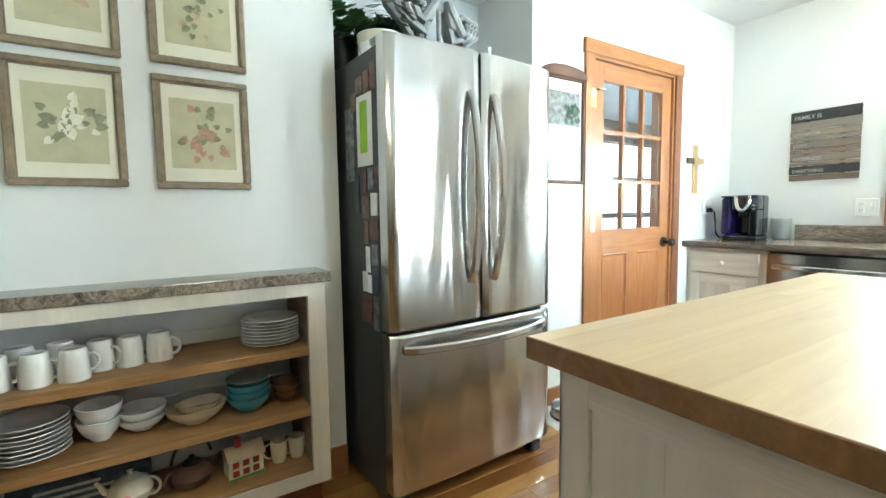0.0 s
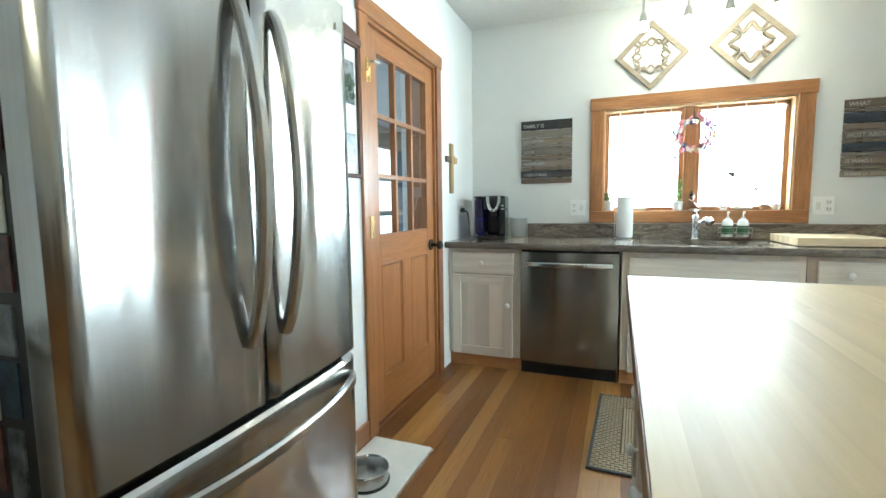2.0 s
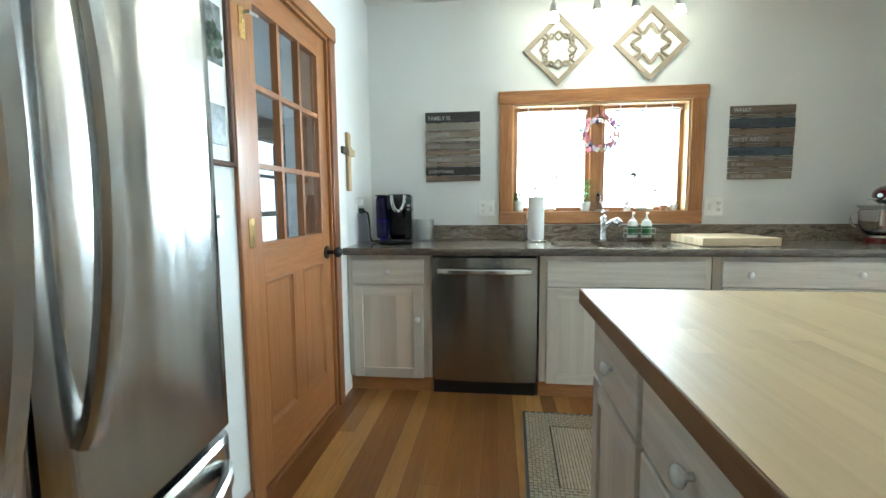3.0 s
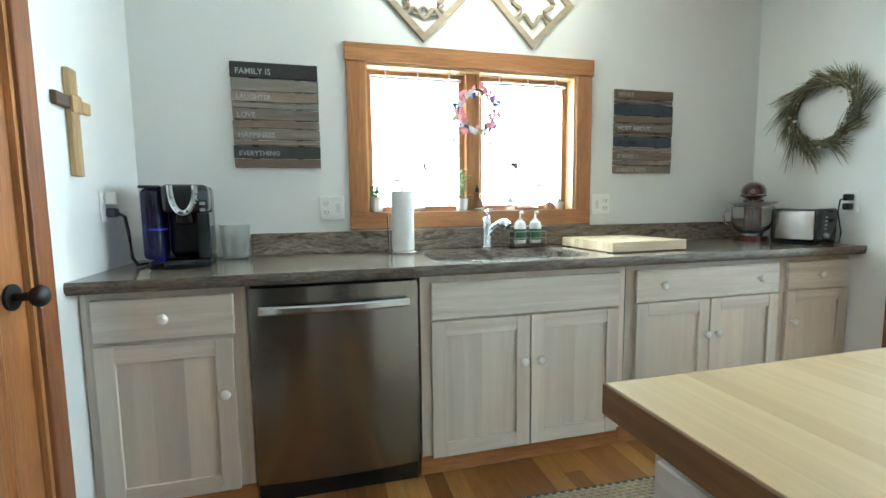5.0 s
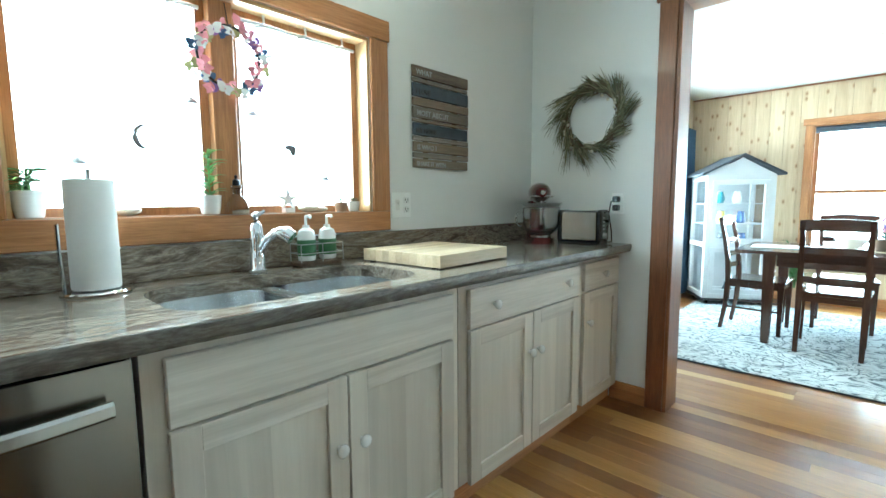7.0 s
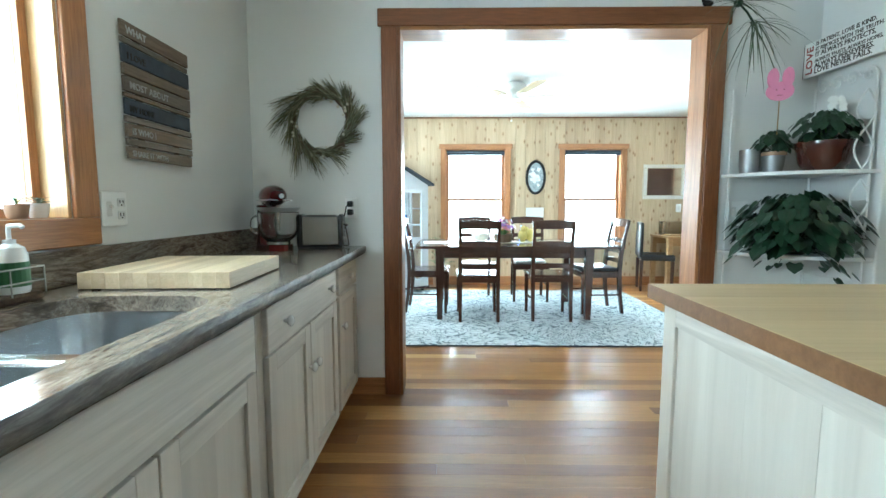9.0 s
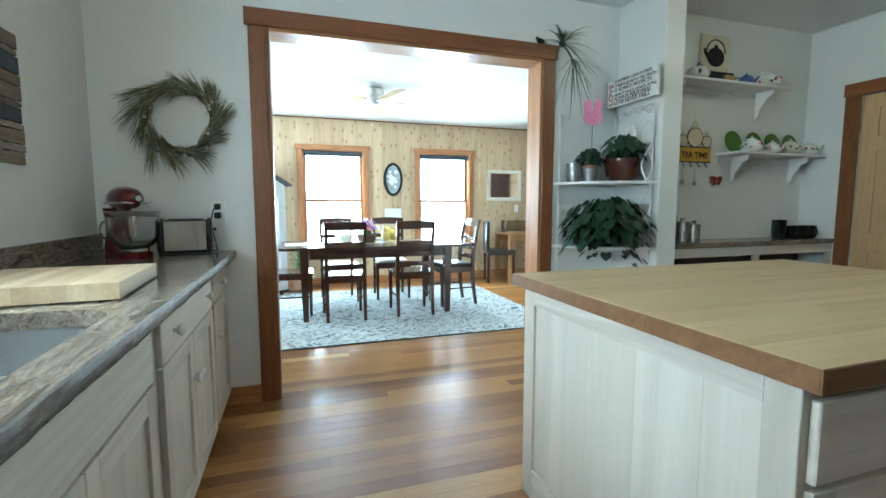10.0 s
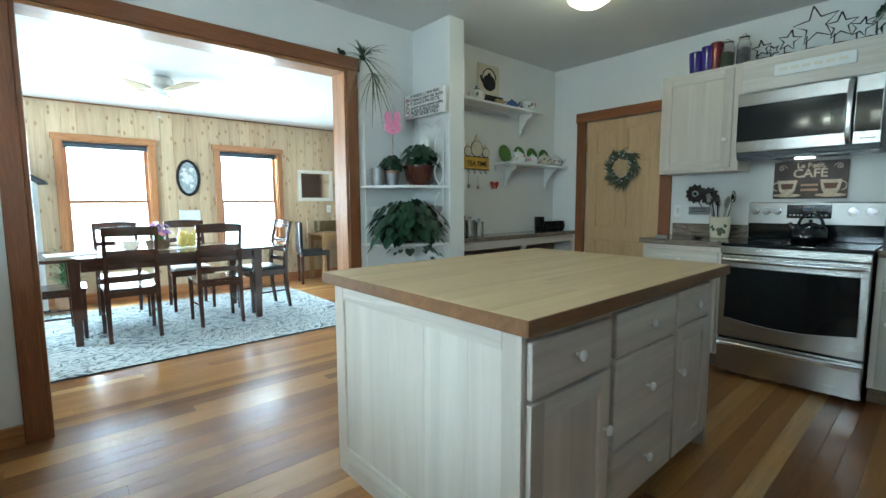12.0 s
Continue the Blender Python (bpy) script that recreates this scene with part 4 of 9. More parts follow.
for x0, x1, hx in ((-0.418, -0.004, -0.06), (0.004, 0.418, 0.055)):
    d = part("door", bowed(x0, x1, 0.715, 1.775, 0.016), "door_steel", fr, "", True)
    bm = swept_bar([(hx, -0.006 - 0.058 * math.sin(math.pi * k / 24) ** 0.7, 0.872 + 0.738 * k / 24) for k in range(25)], (1, 0, 0), 0.017, 0.012)
    part("handle", bm, "bar_steel", d, "long curved steel bar handle", True)
d = part("freezer_drawer", bowed(-0.418, 0.418, 0.085, 0.70, 0.016, nx=30), "door_steel", fr, "", True)
bm = swept_bar([(-0.37 + 0.74 * k / 24, 0.006 - 0.016 * (1 - ((-0.37 + 0.74 * k / 24) / 0.415) ** 2) - 0.058 * math.sin(math.pi * k / 24) ** 0.6, 0.645) for k in range(25)], (0, 0, 1), 0.0165, 0.011)
part("handle", bm, "bar_steel", d, "wide curved steel bar handle", True)
part("gasket", box(-0.405, 0.405, 0.06, 0.09, 0.70, 0.716), "black_plastic", fr)
for x in (-0.36, 0.37):
    part("foot", box(x - 0.03, x + 0.03, 0.05, 0.12, 0.0, 0.08, 0.006), "black_plastic", fr)
for x in (-0.39, 0.39):
    part("hinge_cover", box(x - 0.025, x + 0.025, 0.05, 0.14, 1.755, 1.782, 0.006), "grey_plastic", fr)
part("badge", walls(bmesh.new(), (0.345, 0.375, 0.003, 0.0075, 1.68, 1.70)), "pewter", fr, "small dark maker's badge")

# ---- island ----
isl = thing("kitchen_island", "whitewashed island cabinet with drawers and doors", "kitchen island")
IX0, IX1, IY0, IY1 = 1.675, 3.115, -0.325, 0.705
part("body", walls(bmesh.new(), (IX0 + 0.02, IX1 - 0.02, IY0, IY1 - 0.005, 0.10, 0.853)), "white_oak_z", isl)
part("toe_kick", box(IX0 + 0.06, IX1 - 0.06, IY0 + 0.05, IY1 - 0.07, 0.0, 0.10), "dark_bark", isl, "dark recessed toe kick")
for xo, xi, s in ((IX1, IX1 - 0.02, 1), (IX0, IX0 + 0.02, -1)):
    e = part("end_panel", box(xi, xo - s * 0.014, IY0 + 0.06, IY1 - 0.06, 0.04, 0.79), "white_oak_z", isl)
    for k in range(4):
        cuts = (0.0, 0.36, 0.60, 0.84, 1.0)
        a, b = IY0 + 0.07 + (IY1 - IY0 - 0.14) * cuts[k], IY0 + 0.07 + (IY1 - IY0 - 0.14) * cuts[k + 1]
        part("stave", box(xo - s * 0.0138, xo - s * 0.010, a + 0.0004, b - 0.0004, 0.12, 0.785), "white_oak_end", e)
    for a, b in ((IY0 - 0.001, IY0 + 0.07), (IY1 - 0.07, IY1 + 0.001)):
        part("stile", box(xi, xo, a, b, 0.0, 0.853, 0.002), "white_oak_z", e)
    part("rail", box(xi, xo - s * 0.0005, IY0 + 0.07, IY1 - 0.07, 0.785, 0.853), "white_oak_y", e)
    part("rail", box(xi, xo - s * 0.0005, IY0 + 0.07, IY1 - 0.07, 0.0, 0.12), "white_oak_y", e)
part("face_frame", walls(bmesh.new(), (IX0, IX0 + 0.05, IY1 - 0.005, IY1 + 0.0, 0.1, 0.853), (IX1 - 0.05, IX1 - 0.021, IY1 - 0.005, IY1 + 0.0, 0.1, 0.853), (IX0 + 0.05, IX1 - 0.05, IY1 - 0.005, IY1, 0.828, 0.853)), "white_oak_z", isl)
front(isl, IY1, 1, "x", 2.668, 3.092, 0.657, 0.818, "drawer", [(2.875, 0.742)])
front(isl, IY1, 1, "x", 2.668, 3.092, 0.115, 0.643, "door", [(2.705, 0.450)])
front(isl, IY1, 1, "x", 2.150, 2.634, 0.668, 0.822, "drawer", [(2.39, 0.752)])
front(isl, IY1, 1, "x", 2.150, 2.634, 0.338, 0.655, "drawer", [(2.39, 0.51)])
front(isl, IY1, 1, "x", 2.150, 2.634, 0.115, 0.327, "drawer", [(2.39, 0.235)])
front(isl, IY1, 1, "x", 1.770, 2.128, 0.685, 0.828, "drawer", [(1.95, 0.757)])
front(isl, IY1, 1, "x", 1.770, 2.128, 0.115, 0.671, "door", [(2.092, 0.49)])

bt = thing("island_top", "maple butcher block top on the island", "countertop")
TX0, TX1, TY0, TY1 = 1.636, 3.157, -0.357, 0.757
ns = 26
for k in range(ns):
    a, b = TY0 + (TY1 - TY0) * k / ns, TY0 + (TY1 - TY0) * (k + 1) / ns
    cut = TX0 + (TX1 - TX0) * random.uniform(0.25, 0.75)
    for p, q in ((TX0 + 0.004, cut), (cut, TX1 - 0.004)):
        part("stave", box(p, q, a, b, 0.857, 0.9), "butcher_x", bt)
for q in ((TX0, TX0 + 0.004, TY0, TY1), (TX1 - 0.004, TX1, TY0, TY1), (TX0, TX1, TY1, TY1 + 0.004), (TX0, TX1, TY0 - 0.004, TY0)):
    part("edge_band", box(q[0], q[1], q[2], q[3], 0.8545, 0.8995, 0.0015), "butcher_edge", bt, "darker brown edge band")
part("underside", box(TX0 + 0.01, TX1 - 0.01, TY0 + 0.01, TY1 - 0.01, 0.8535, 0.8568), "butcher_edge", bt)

# ---- small builders ----
rnd = random.Random(11)


def cup(bm, r, h, at=(0, 0, 0), t=0.004, flare=0.0, seg=20):
    """An open vessel: outer wall, rim, inner wall and floor."""
    return lathe(bm, [(0, 0.002), (r * 0.8, 0.0), (r * 0.9, 0.004), (r, h * 0.35), (r + flare, h), (r + flare - t, h), (r - t, h * 0.35), (r * 0.8, t + 0.003), (0, t + 0.003)], seg, at)


def bowl_profile(r, h, t=0.005):
    return [(0, 0.003), (r * 0.42, 0), (r * 0.45, 0.006), (r * 0.72, h * 0.32), (r * 0.92, h * 0.68), (r, h), (r - t, h), (r * 0.88 - t, h * 0.68), (r * 0.68, h * 0.36), (r * 0.35, 0.01), (0, 0.01)]


def ring_handle(bm, c, r, t, axis="y", squash=1.0, a0=0, a1=360, seg=14):
    pts = []
    for k in range(seg + 1):
        a = radians(a0 + (a1 - a0) * k / seg)
        u, v = r * math.cos(a), r * squash * math.sin(a)
        pts.append((c[0] + u, c[1], c[2] + v) if axis == "y" else (c[0], c[1] + u, c[2] + v))
    return tube(bm, pts, t, 7)


def leaf_blade(bm, base, way, length, width, droop=0.3, seg=4, up=(0, 0, 1)):
    """One arching leaf: a folded strip that tapers."""
    p, d = Vector(base), Vector(way).normalized()
    side = d.cross(Vector(up))
    side = side.normalized() if side.length > 1e-4 else Vector((1, 0, 0))
    prev = None
    for k in range(seg + 1):
        t = k / seg
        w = width * (0.35 + 1.3 * t) * (1 - t) * 1.4 + 0.0006
        q = p + d * (length * t) + Vector((0, 0, -droop * length * t * t))
        row = [bm.verts.new(q - side * w), bm.verts.new(q + Vector((0, 0, -w * 0.35))), bm.verts.new(q + side * w)]
        if prev:
            bm.faces.new((prev[0], prev[1], row[1], row[0]))
            bm.faces.new((prev[1], prev[2], row[2], row[1]))
        prev = row
    return bm


def heart_leaf(bm, c, normal, tip, s):
    n, t = Vector(normal).normalized(), Vector(tip)
    t = (t - n * t.dot(n)).normalized()
    u = n.cross(t)
    out = [(0, -0.35), (0.32, -0.5), (0.5, -0.2), (0.42, 0.25), (0, 0.75), (-0.42, 0.25), (-0.5, -0.2), (-0.32, -0.5)]
    vs = [bm.verts.new(Vector(c) + u * (a * s) + t * (b * s) + n * (0.12 * s * abs(a))) for a, b in out]
    mid = bm.verts.new(Vector(c) - n * 0.03 * s)
    for k in range(8):
        bm.faces.new((vs[k], vs[(k + 1) % 8], mid))
    return bm


# ---- pictures over the dish shelf ----
def framed(name, label, m, w, h, fw, fmat, mat_w, pw_, ph_, blooms):
    """A framed botanical print; x across, z up from its lower left corner, facing -y."""
    f = thing(name, label, "picture", m, group="botanical prints")
    for b in ((0, w, 0, fw), (0, w, h - fw, h), (0, fw, fw, h - fw), (w - fw, w, fw, h - fw)):
        part("frame_bar", box(b[0], b[1], -0.022, 0, b[2], b[3], 0.004), fmat, f)
    part("frame_lip", walls(bmesh.new(), (fw, w - fw, -0.012, 0, fw, fw + 0.005), (fw, w - fw, -0.012, 0, h - fw - 0.005, h - fw), (fw, fw + 0.005, -0.012, 0, fw + 0.005, h - fw - 0.005), (w - fw - 0.005, w - fw, -0.012, 0, fw + 0.005, h - fw - 0.005)), "gilt_frame", f)
    part("mat", box(fw, w - fw, -0.006, -0.001, fw, h - fw), "mat_board", f, "cream mat board")
    pr = part("print", box(w / 2 - pw_ / 2, w / 2 + pw_ / 2, -0.008, -0.0055, h / 2 - ph_ / 2, h / 2 + ph_ / 2), "print_paper", f, "aged botanical print of flowers")
    bm = bmesh.new()
    for mname, n, s in blooms:
        bm = bmesh.new()
        for k in range(n):
            a, r = rnd.uniform(0, 6.28), rnd.uniform(0.0, 0.42) * pw_
            heart_leaf(bm, (w / 2 + r * math.cos(a), -0.0092, h / 2 + 1.1 * r * math.sin(a)), (0, -1, 0), (math.cos(a), 0, math.sin(a)), s * rnd.uniform(0.7, 1.2))
        part("flower_drawing", bm, mname, pr)
    return f


for x0, z0, blooms in ((0.657, 1.248, [("print_ink", 16, 0.026), ("mat_board", 14, 0.028)]), (1.036, 1.244, [("print_ink", 16, 0.024), ("print_rose", 9, 0.032), ("print_rose", 5, 0.02)]),
                       (0.660, 1.664, [("print_ink", 10, 0.022), ("tan_ceramic", 6, 0.022)]), (1.038, 1.668, [("print_ink", 12, 0.022), ("tan_ceramic", 6, 0.022)])):
    framed("framed_print", "gilt framed botanical print with cream mat", pose(x0, NORTH - 0.001, z0), 0.299, 0.385, 0.021, "gilt_frame", 0.05, 0.205, 0.24, blooms)

# ---- dish shelf ----
ds = thing("dish_shelf", "low built-in shelf with oak shelves and whitewashed frame", "shelf")
part("ledge", box(0.27, 1.575, 1.762, NORTH - 0.001, 0.893, 0.932, 0.004, 2), "granite", ds, "rough edged stone ledge")
part("face_frame", walls(bmesh.new(), (1.487, 1.552, 1.775, 1.797, 0.105, 0.892), (0.29, 0.35, 1.775, 1.797, 0.105, 0.892), (0.35, 1.487, 1.775, 1.797, 0.845, 0.892)), "white_oak_z", ds)
part("bottom_rail", box(0.35, 1.487, 1.776, 1.797, 0.105, 0.160), "white_oak_x", ds)
part("side", box(1.532, 1.552, 1.797, NORTH - 0.001, 0.105, 0.892), "white_oak_z", ds)
part("side", box(1.487, 1.499, 1.797, 2.10, 0.105, 0.892), "brown_barn", ds)
part("back", box(0.302, 1.487, 2.10, 2.112, 0.105, 0.892), "shelf_back", ds, "pale grey back panel")
part("top", box(0.302, 1.487, 1.797, 2.10, 0.872, 0.8915), "white_oak_x", ds)
for z in (0.155, 0.395, 0.632):
    part("shelf", box(0.302, 1.487, 1.782, 2.10, z - 0.016, z + 0.018, 0.002), "shelf_oak", ds, "oak shelf board")
part("plinth", box(0.30, 1.53, 1.83, 1.845, 0.0, 0.105), "dark_trim_x", ds)
part("back_strip", box(0.31, 1.487, 2.085, 2.0995, 0.414, 0.46), "white_paint", ds)
part("back_strip", box(0.31, 1.487, 2.085, 2.0995, 0.651, 0.70), "white_paint", ds)


def mug(m, label="white fluted mug standing upside down on the shelf"):
    g = thing("mug", label, "mug", m, group="white mugs")
    bm = lathe(bmesh.new(), [(0, 0.094), (0.029, 0.094), (0.032, 0.086), (0.038, 0.002), (0.0405, 0.0), (0.042, 0.004), (0.0365, 0.086), (0.034, 0.097), (0.029, 0.1), (0.026, 0.098), (0, 0.098)], 40)
    for v in bm.verts:      # fluted sides
        if 0.003 < v.co.z < 0.095:
            a = math.atan2(v.co.y, v.co.x)
            q = 1 + 0.018 * math.cos(20 * a)
            v.co.x, v.co.y = v.co.x * q, v.co.y * q
    part("cup", bm, "white_ceramic", g, "", True)
    part("handle", ring_handle(bmesh.new(), (0.043, 0, 0.046), 0.022, 0.0055, "y", 1.25, -110, 110), "white_ceramic", g, "", True)
    return g


first = mug(pose(1.01, 1.94, 0.65, 0, 0, -20))
for x, y, a in ((0.925, 1.93, 10), (0.845, 1.935, -30), (0.785, 1.86, 20), (0.695, 1.865, -10), (0.60, 1.87, 5), (0.74, 1.97, 30), (0.64, 1.975, 0), (0.52, 1.87, 12), (0.54, 1.97, -15)):
    copy_thing(first, pose(x, y, 0.65, 0, 0, a))


def plate_stack(m, r, n, step, label, material="white_ceramic", name="plate"):
    first_plate = None
    for k in range(n):
        at = m @ pose(rnd.uniform(-0.002, 0.002), rnd.uniform(-0.002, 0.002), k * step)
        if first_plate is None:
            bm = lathe(bmesh.new(), [(0, 0.003), (r * 0.55, 0.0), (r * 0.62, 0.004), (r * 0.75, 0.008), (r, 0.018), (r, 0.021), (r * 0.72, 0.0115), (r * 0.6, 0.0075), (0, 0.0065)], 32)
            first_plate = single(name, bm, material, label, "plate", True, at, "stacked plates")
        else:
            copy_thing(first_plate, at)


plate_stack(pose(1.375, 1.91, 0.65), 0.105, 8, 0.0125, "plain white plate in a stack")
plate_stack(pose(0.66, 1.92, 0.413), 0.098, 8, 0.0145, "white pasta plate in a stack")
for k in range(2):
    single("bowl", lathe(bmesh.new(), bowl_profile(0.066, 0.075), 28), "white_ceramic", "deep white bowl in a stack", "bowl", True, pose(0.83, 1.94, 0.413 + 0.045 * k), "white bowls")
for k in range(2):
    single("bowl", lathe(bmesh.new(), bowl_profile(0.075, 0.05), 28), "white_ceramic", "shallow white bowl in a stack", "bowl", True, pose(0.945, 1.95, 0.413 + 0.028 * k), "white bowls")
single("oval_dish", lathe(bmesh.new(), bowl_profile(0.10, 0.06), 30, squash=0.75), "tan_ceramic", "tan oval baking dish on the shelf", "dish", True, pose(1.11, 1.90, 0.413, 0, 0, 10))
single("oval_dish", lathe(bmesh.new(), bowl_profile(0.075, 0.045), 30, squash=0.75), "tan_ceramic", "small tan dish inside a larger one", "dish", True, pose(1.12, 1.91, 0.437, 0, 0, 10))
for k in range(3):
    single("bowl", lathe(bmesh.new(), bowl_profile(0.079 - 0.002 * k, 0.062), 30), "teal_ceramic", "teal glazed bowl in a stack", "bowl", True, pose(1.285, 1.90, 0.413 + 0.024 * k), "teal bowls")
single("food_cover", lathe(bmesh.new(), [(0, 0.008), (0.05, 0.005), (0.078, 0.0), (0.078, 0.004), (0.05, 0.009), (0, 0.012)], 28), "frosted_plastic", "clear food cover on the teal bowls", "cover", True, pose(1.285, 1.90, 0.538))
for k in range(2):
    single("bowl", lathe(bmesh.new(), bowl_profile(0.062, 0.055), 26), "amber_glass", "brown glass bowl in a stack", "bowl", True, pose(1.425, 1.905, 0.413 + 0.022 * k), "brown bowls")


def teapot(m, s, body, label, lid=None, name="teapot"):
    """A round teapot of height about 1.3 s with spout, handle and lid."""
    t = thing(name, label, "teapot", m)
    part("body", lathe(bmesh.new(), [(0, 0), (0.45 * s, 0), (0.72 * s, 0.2 * s), (0.8 * s, 0.5 * s), (0.66 * s, 0.82 * s), (0.4 * s, 0.98 * s), (0.36 * s, 0.98 * s), (0, 0.96 * s)], 22), body, t, "", True)
    l = part("lid", lathe(bmesh.new(), [(0.4 * s, 0.97 * s), (0.3 * s, 1.08 * s), (0.1 * s, 1.14 * s), (0.07 * s, 1.2 * s), (0.12 * s, 1.28 * s), (0, 1.33 * s)], 16), lid or body, t, "", True)
    part("spout", tube(bmesh.new(), [(0.62 * s, 0, 0.4 * s), (0.95 * s, 0, 0.5 * s), (1.08 * s, 0, 0.75 * s), (1.25 * s, 0, 0.92 * s)], [0.17 * s, 0.13 * s, 0.1 * s, 0.08 * s], 10), body, t, "", True)
    part("handle", ring_handle(bmesh.new(), (-0.72 * s, 0, 0.55 * s), 0.36 * s, 0.06 * s, "y", 1.0, 80, 280), body, t, "", True)
    if body in ("white_ceramic", "cream_ceramic"):
        for mname, n in (("petal_pink", 7), ("sage_leaf", 9)):
            bm = bmesh.new()
            for k in range(n):
                a, z = rnd.uniform(0, 6.283), rnd.uniform(0.3, 0.65) * s
                heart_leaf(bm, (0.82 * s * math.cos(a), 0.82 * s * math.sin(a), z), (math.cos(a), math.sin(a), 0), (rnd.uniform(-1, 1), rnd.uniform(-1, 1), 0.5), 0.2 * s)
            part("painted_flower", bm, mname, t)
    return t


teapot(pose(0.90, 1.93, 0.173, 0, 0, 160), 0.085, "cream_ceramic", "cream teapot with dark painted pattern")
ket = teapot(pose(1.085, 1.92, 0.173, 0, 0, 20), 0.085, "rust_dark", "brown iron tea kettle with arched handle", "black_iron", "kettle")
part("arch_handle", ring_handle(bmesh.new(), (0, 0, 0.085), 0.07, 0.005, "y", 1.3, 10, 170), "black_iron", ket, "arched iron handle", True)
# house-shaped tea set
hs = thing("house_canister", "painted ceramic cottage canister with red windows", "canister", pose(1.255, 1.90, 0.173, 0, 0, 8))
part("wall", box(-0.062, 0.062, -0.04, 0.04, 0, 0.075, 0.004), "cream_ceramic", hs)
part("roof", extrude_outline(bmesh.new(), [(-0.05, 0.075), (0.05, 0.075), (0.0, 0.115)], "x", -0.068, 0.068), "tan_ceramic", hs)
part("chimney", box(-0.03, -0.01, -0.01, 0.01, 0.10, 0.14), "rust_red", hs)
for k in range(3):
    for z in (0.012, 0.045):
        part("window", box(-0.05 + 0.036 * k, -0.028 + 0.036 * k, -0.0425, -0.039, z, z + 0.022), "rust_red", hs)
part("hedge", box(-0.066, 0.066, -0.048, -0.0425, 0, 0.01, 0.003), "green_ceramic", hs)
for x, r in ((1.385, 0.03), (1.455, 0.03)):
    j = thing("pitcher", "small cream pitcher with painted roses", "pitcher", pose(x, 1.905, 0.173, 0, 0, 170))
    part("body", cup(bmesh.new(), r, 0.085, flare=0.003), "cream_ceramic", j, "", True)
    part("handle", ring_handle(bmesh.new(), (r + 0.004, 0, 0.045), 0.024, 0.004, "y", 1.2, -100, 100), "cream_ceramic", j, "", True)
    bm = bmesh.new()
    for k in range(5):
        a = radians(60 * k + 160)
        heart_leaf(bm, (r * 1.03 * math.cos(a), r * 1.03 * math.sin(a), 0.045 + 0.01 * (k % 2)), (math.cos(a), math.sin(a), 0), (0, 0, 1), 0.016)
    part("painted_rose", bm, "petal_pink", j)
bk = thing("blue_tin_sign", "dark blue tin sign leaning on the bottom shelf", "sign", pose(0.76, 2.03, 0.21, 62, 0, 0))
part("plate", box(-0.2, 0.2, -0.045, 0.075, 0, 0.012, 0.003), "photo_blue", bk)
for k in range(3):
    part("bar", box(-0.13, 0.13 - 0.04 * k, -0.03 + 0.022 * k, -0.02 + 0.022 * k, 0.012, 0.014), "lettering_white", bk)

# ---- papers and magnets on the fridge ----

def fridge_note(name, label, y0, y1, z0, z1, material, t=0.003, off=0.0):
    y0, y1 = 1.64 + (y0 - 1.62) * 0.98, 1.64 + (y1 - 1.62) * 0.98
    return single(name, box(-0.41 - off - t, -0.41 - off - 0.0002, y0 - 1.545, y1 - 1.545, z0, z1, 0.0008), material, label, "note", group="papers and magnets on the fridge", at=pose(2.133, 1.545, 0, 0, 0, 2.4))


fridge_note("paper_sheet", "white paper sheet held on the fridge", 1.665, 1.80, 1.33, 1.60, "paper_white", 0.002)
fridge_note("sticky_note", "lime green list on the white sheet", 1.705, 1.765, 1.38, 1.575, "lime_paper", 0.0025, 0.0025)
fridge_note("paper_sheet", "grey printed sheet on the fridge side", 1.83, 1.915, 1.28, 1.57, "photo_grey", 0.002)
for i, (y0, y1, z0, z1, mm) in enumerate(((1.62, 1.655, 1.26, 1.32, "photo_red"), (1.66, 1.71, 1.24, 1.32, "photo_grey"), (1.72, 1.75, 1.23, 1.32, "photo_red"), (1.635, 1.69, 1.14, 1.225, "paper_white"), (1.70, 1.765, 1.13, 1.215, "photo_tan"), (1.63, 1.70, 1.05, 1.135, "photo_red"),
                                    (1.715, 1.755, 1.03, 1.12, "photo_orange"), (1.64, 1.69, 0.95, 1.03, "photo_grey"), (1.71, 1.745, 0.92, 1.02, "paper_white"), (1.64, 1.69, 0.85, 0.94, "photo_blue"), (1.70, 1.735, 0.84, 0.91, "paper_white"), (1.74, 1.78, 0.84, 0.92, "paper_white"),
                                    (1.70, 1.79, 0.72, 0.83, "photo_red"), (1.645, 1.685, 0.70, 0.83, "photo_grey"), (1.79, 1.83, 1.15, 1.30, "photo_blue"), (1.80, 1.85, 1.55, 1.62, "photo_tan"), (1.68, 1.73, 1.60, 1.68, "photo_orange"), (1.74, 1.80, 1.61, 1.67, "photo_tan"), (1.62, 1.67, 1.60, 1.70, "photo_red"))):
    fridge_note("photo_magnet", {"photo_red": "red photo magnet on the fridge side", "photo_grey": "grey photo magnet on the fridge side", "paper_white": "white card held on the fridge side", "photo_tan": "tan photo magnet on the fridge side", "photo_orange": "orange fruit magnet on the fridge side", "photo_blue": "dark blue photo magnet on the fridge"}[mm], y0, y1, z0, z1, mm, 0.004)

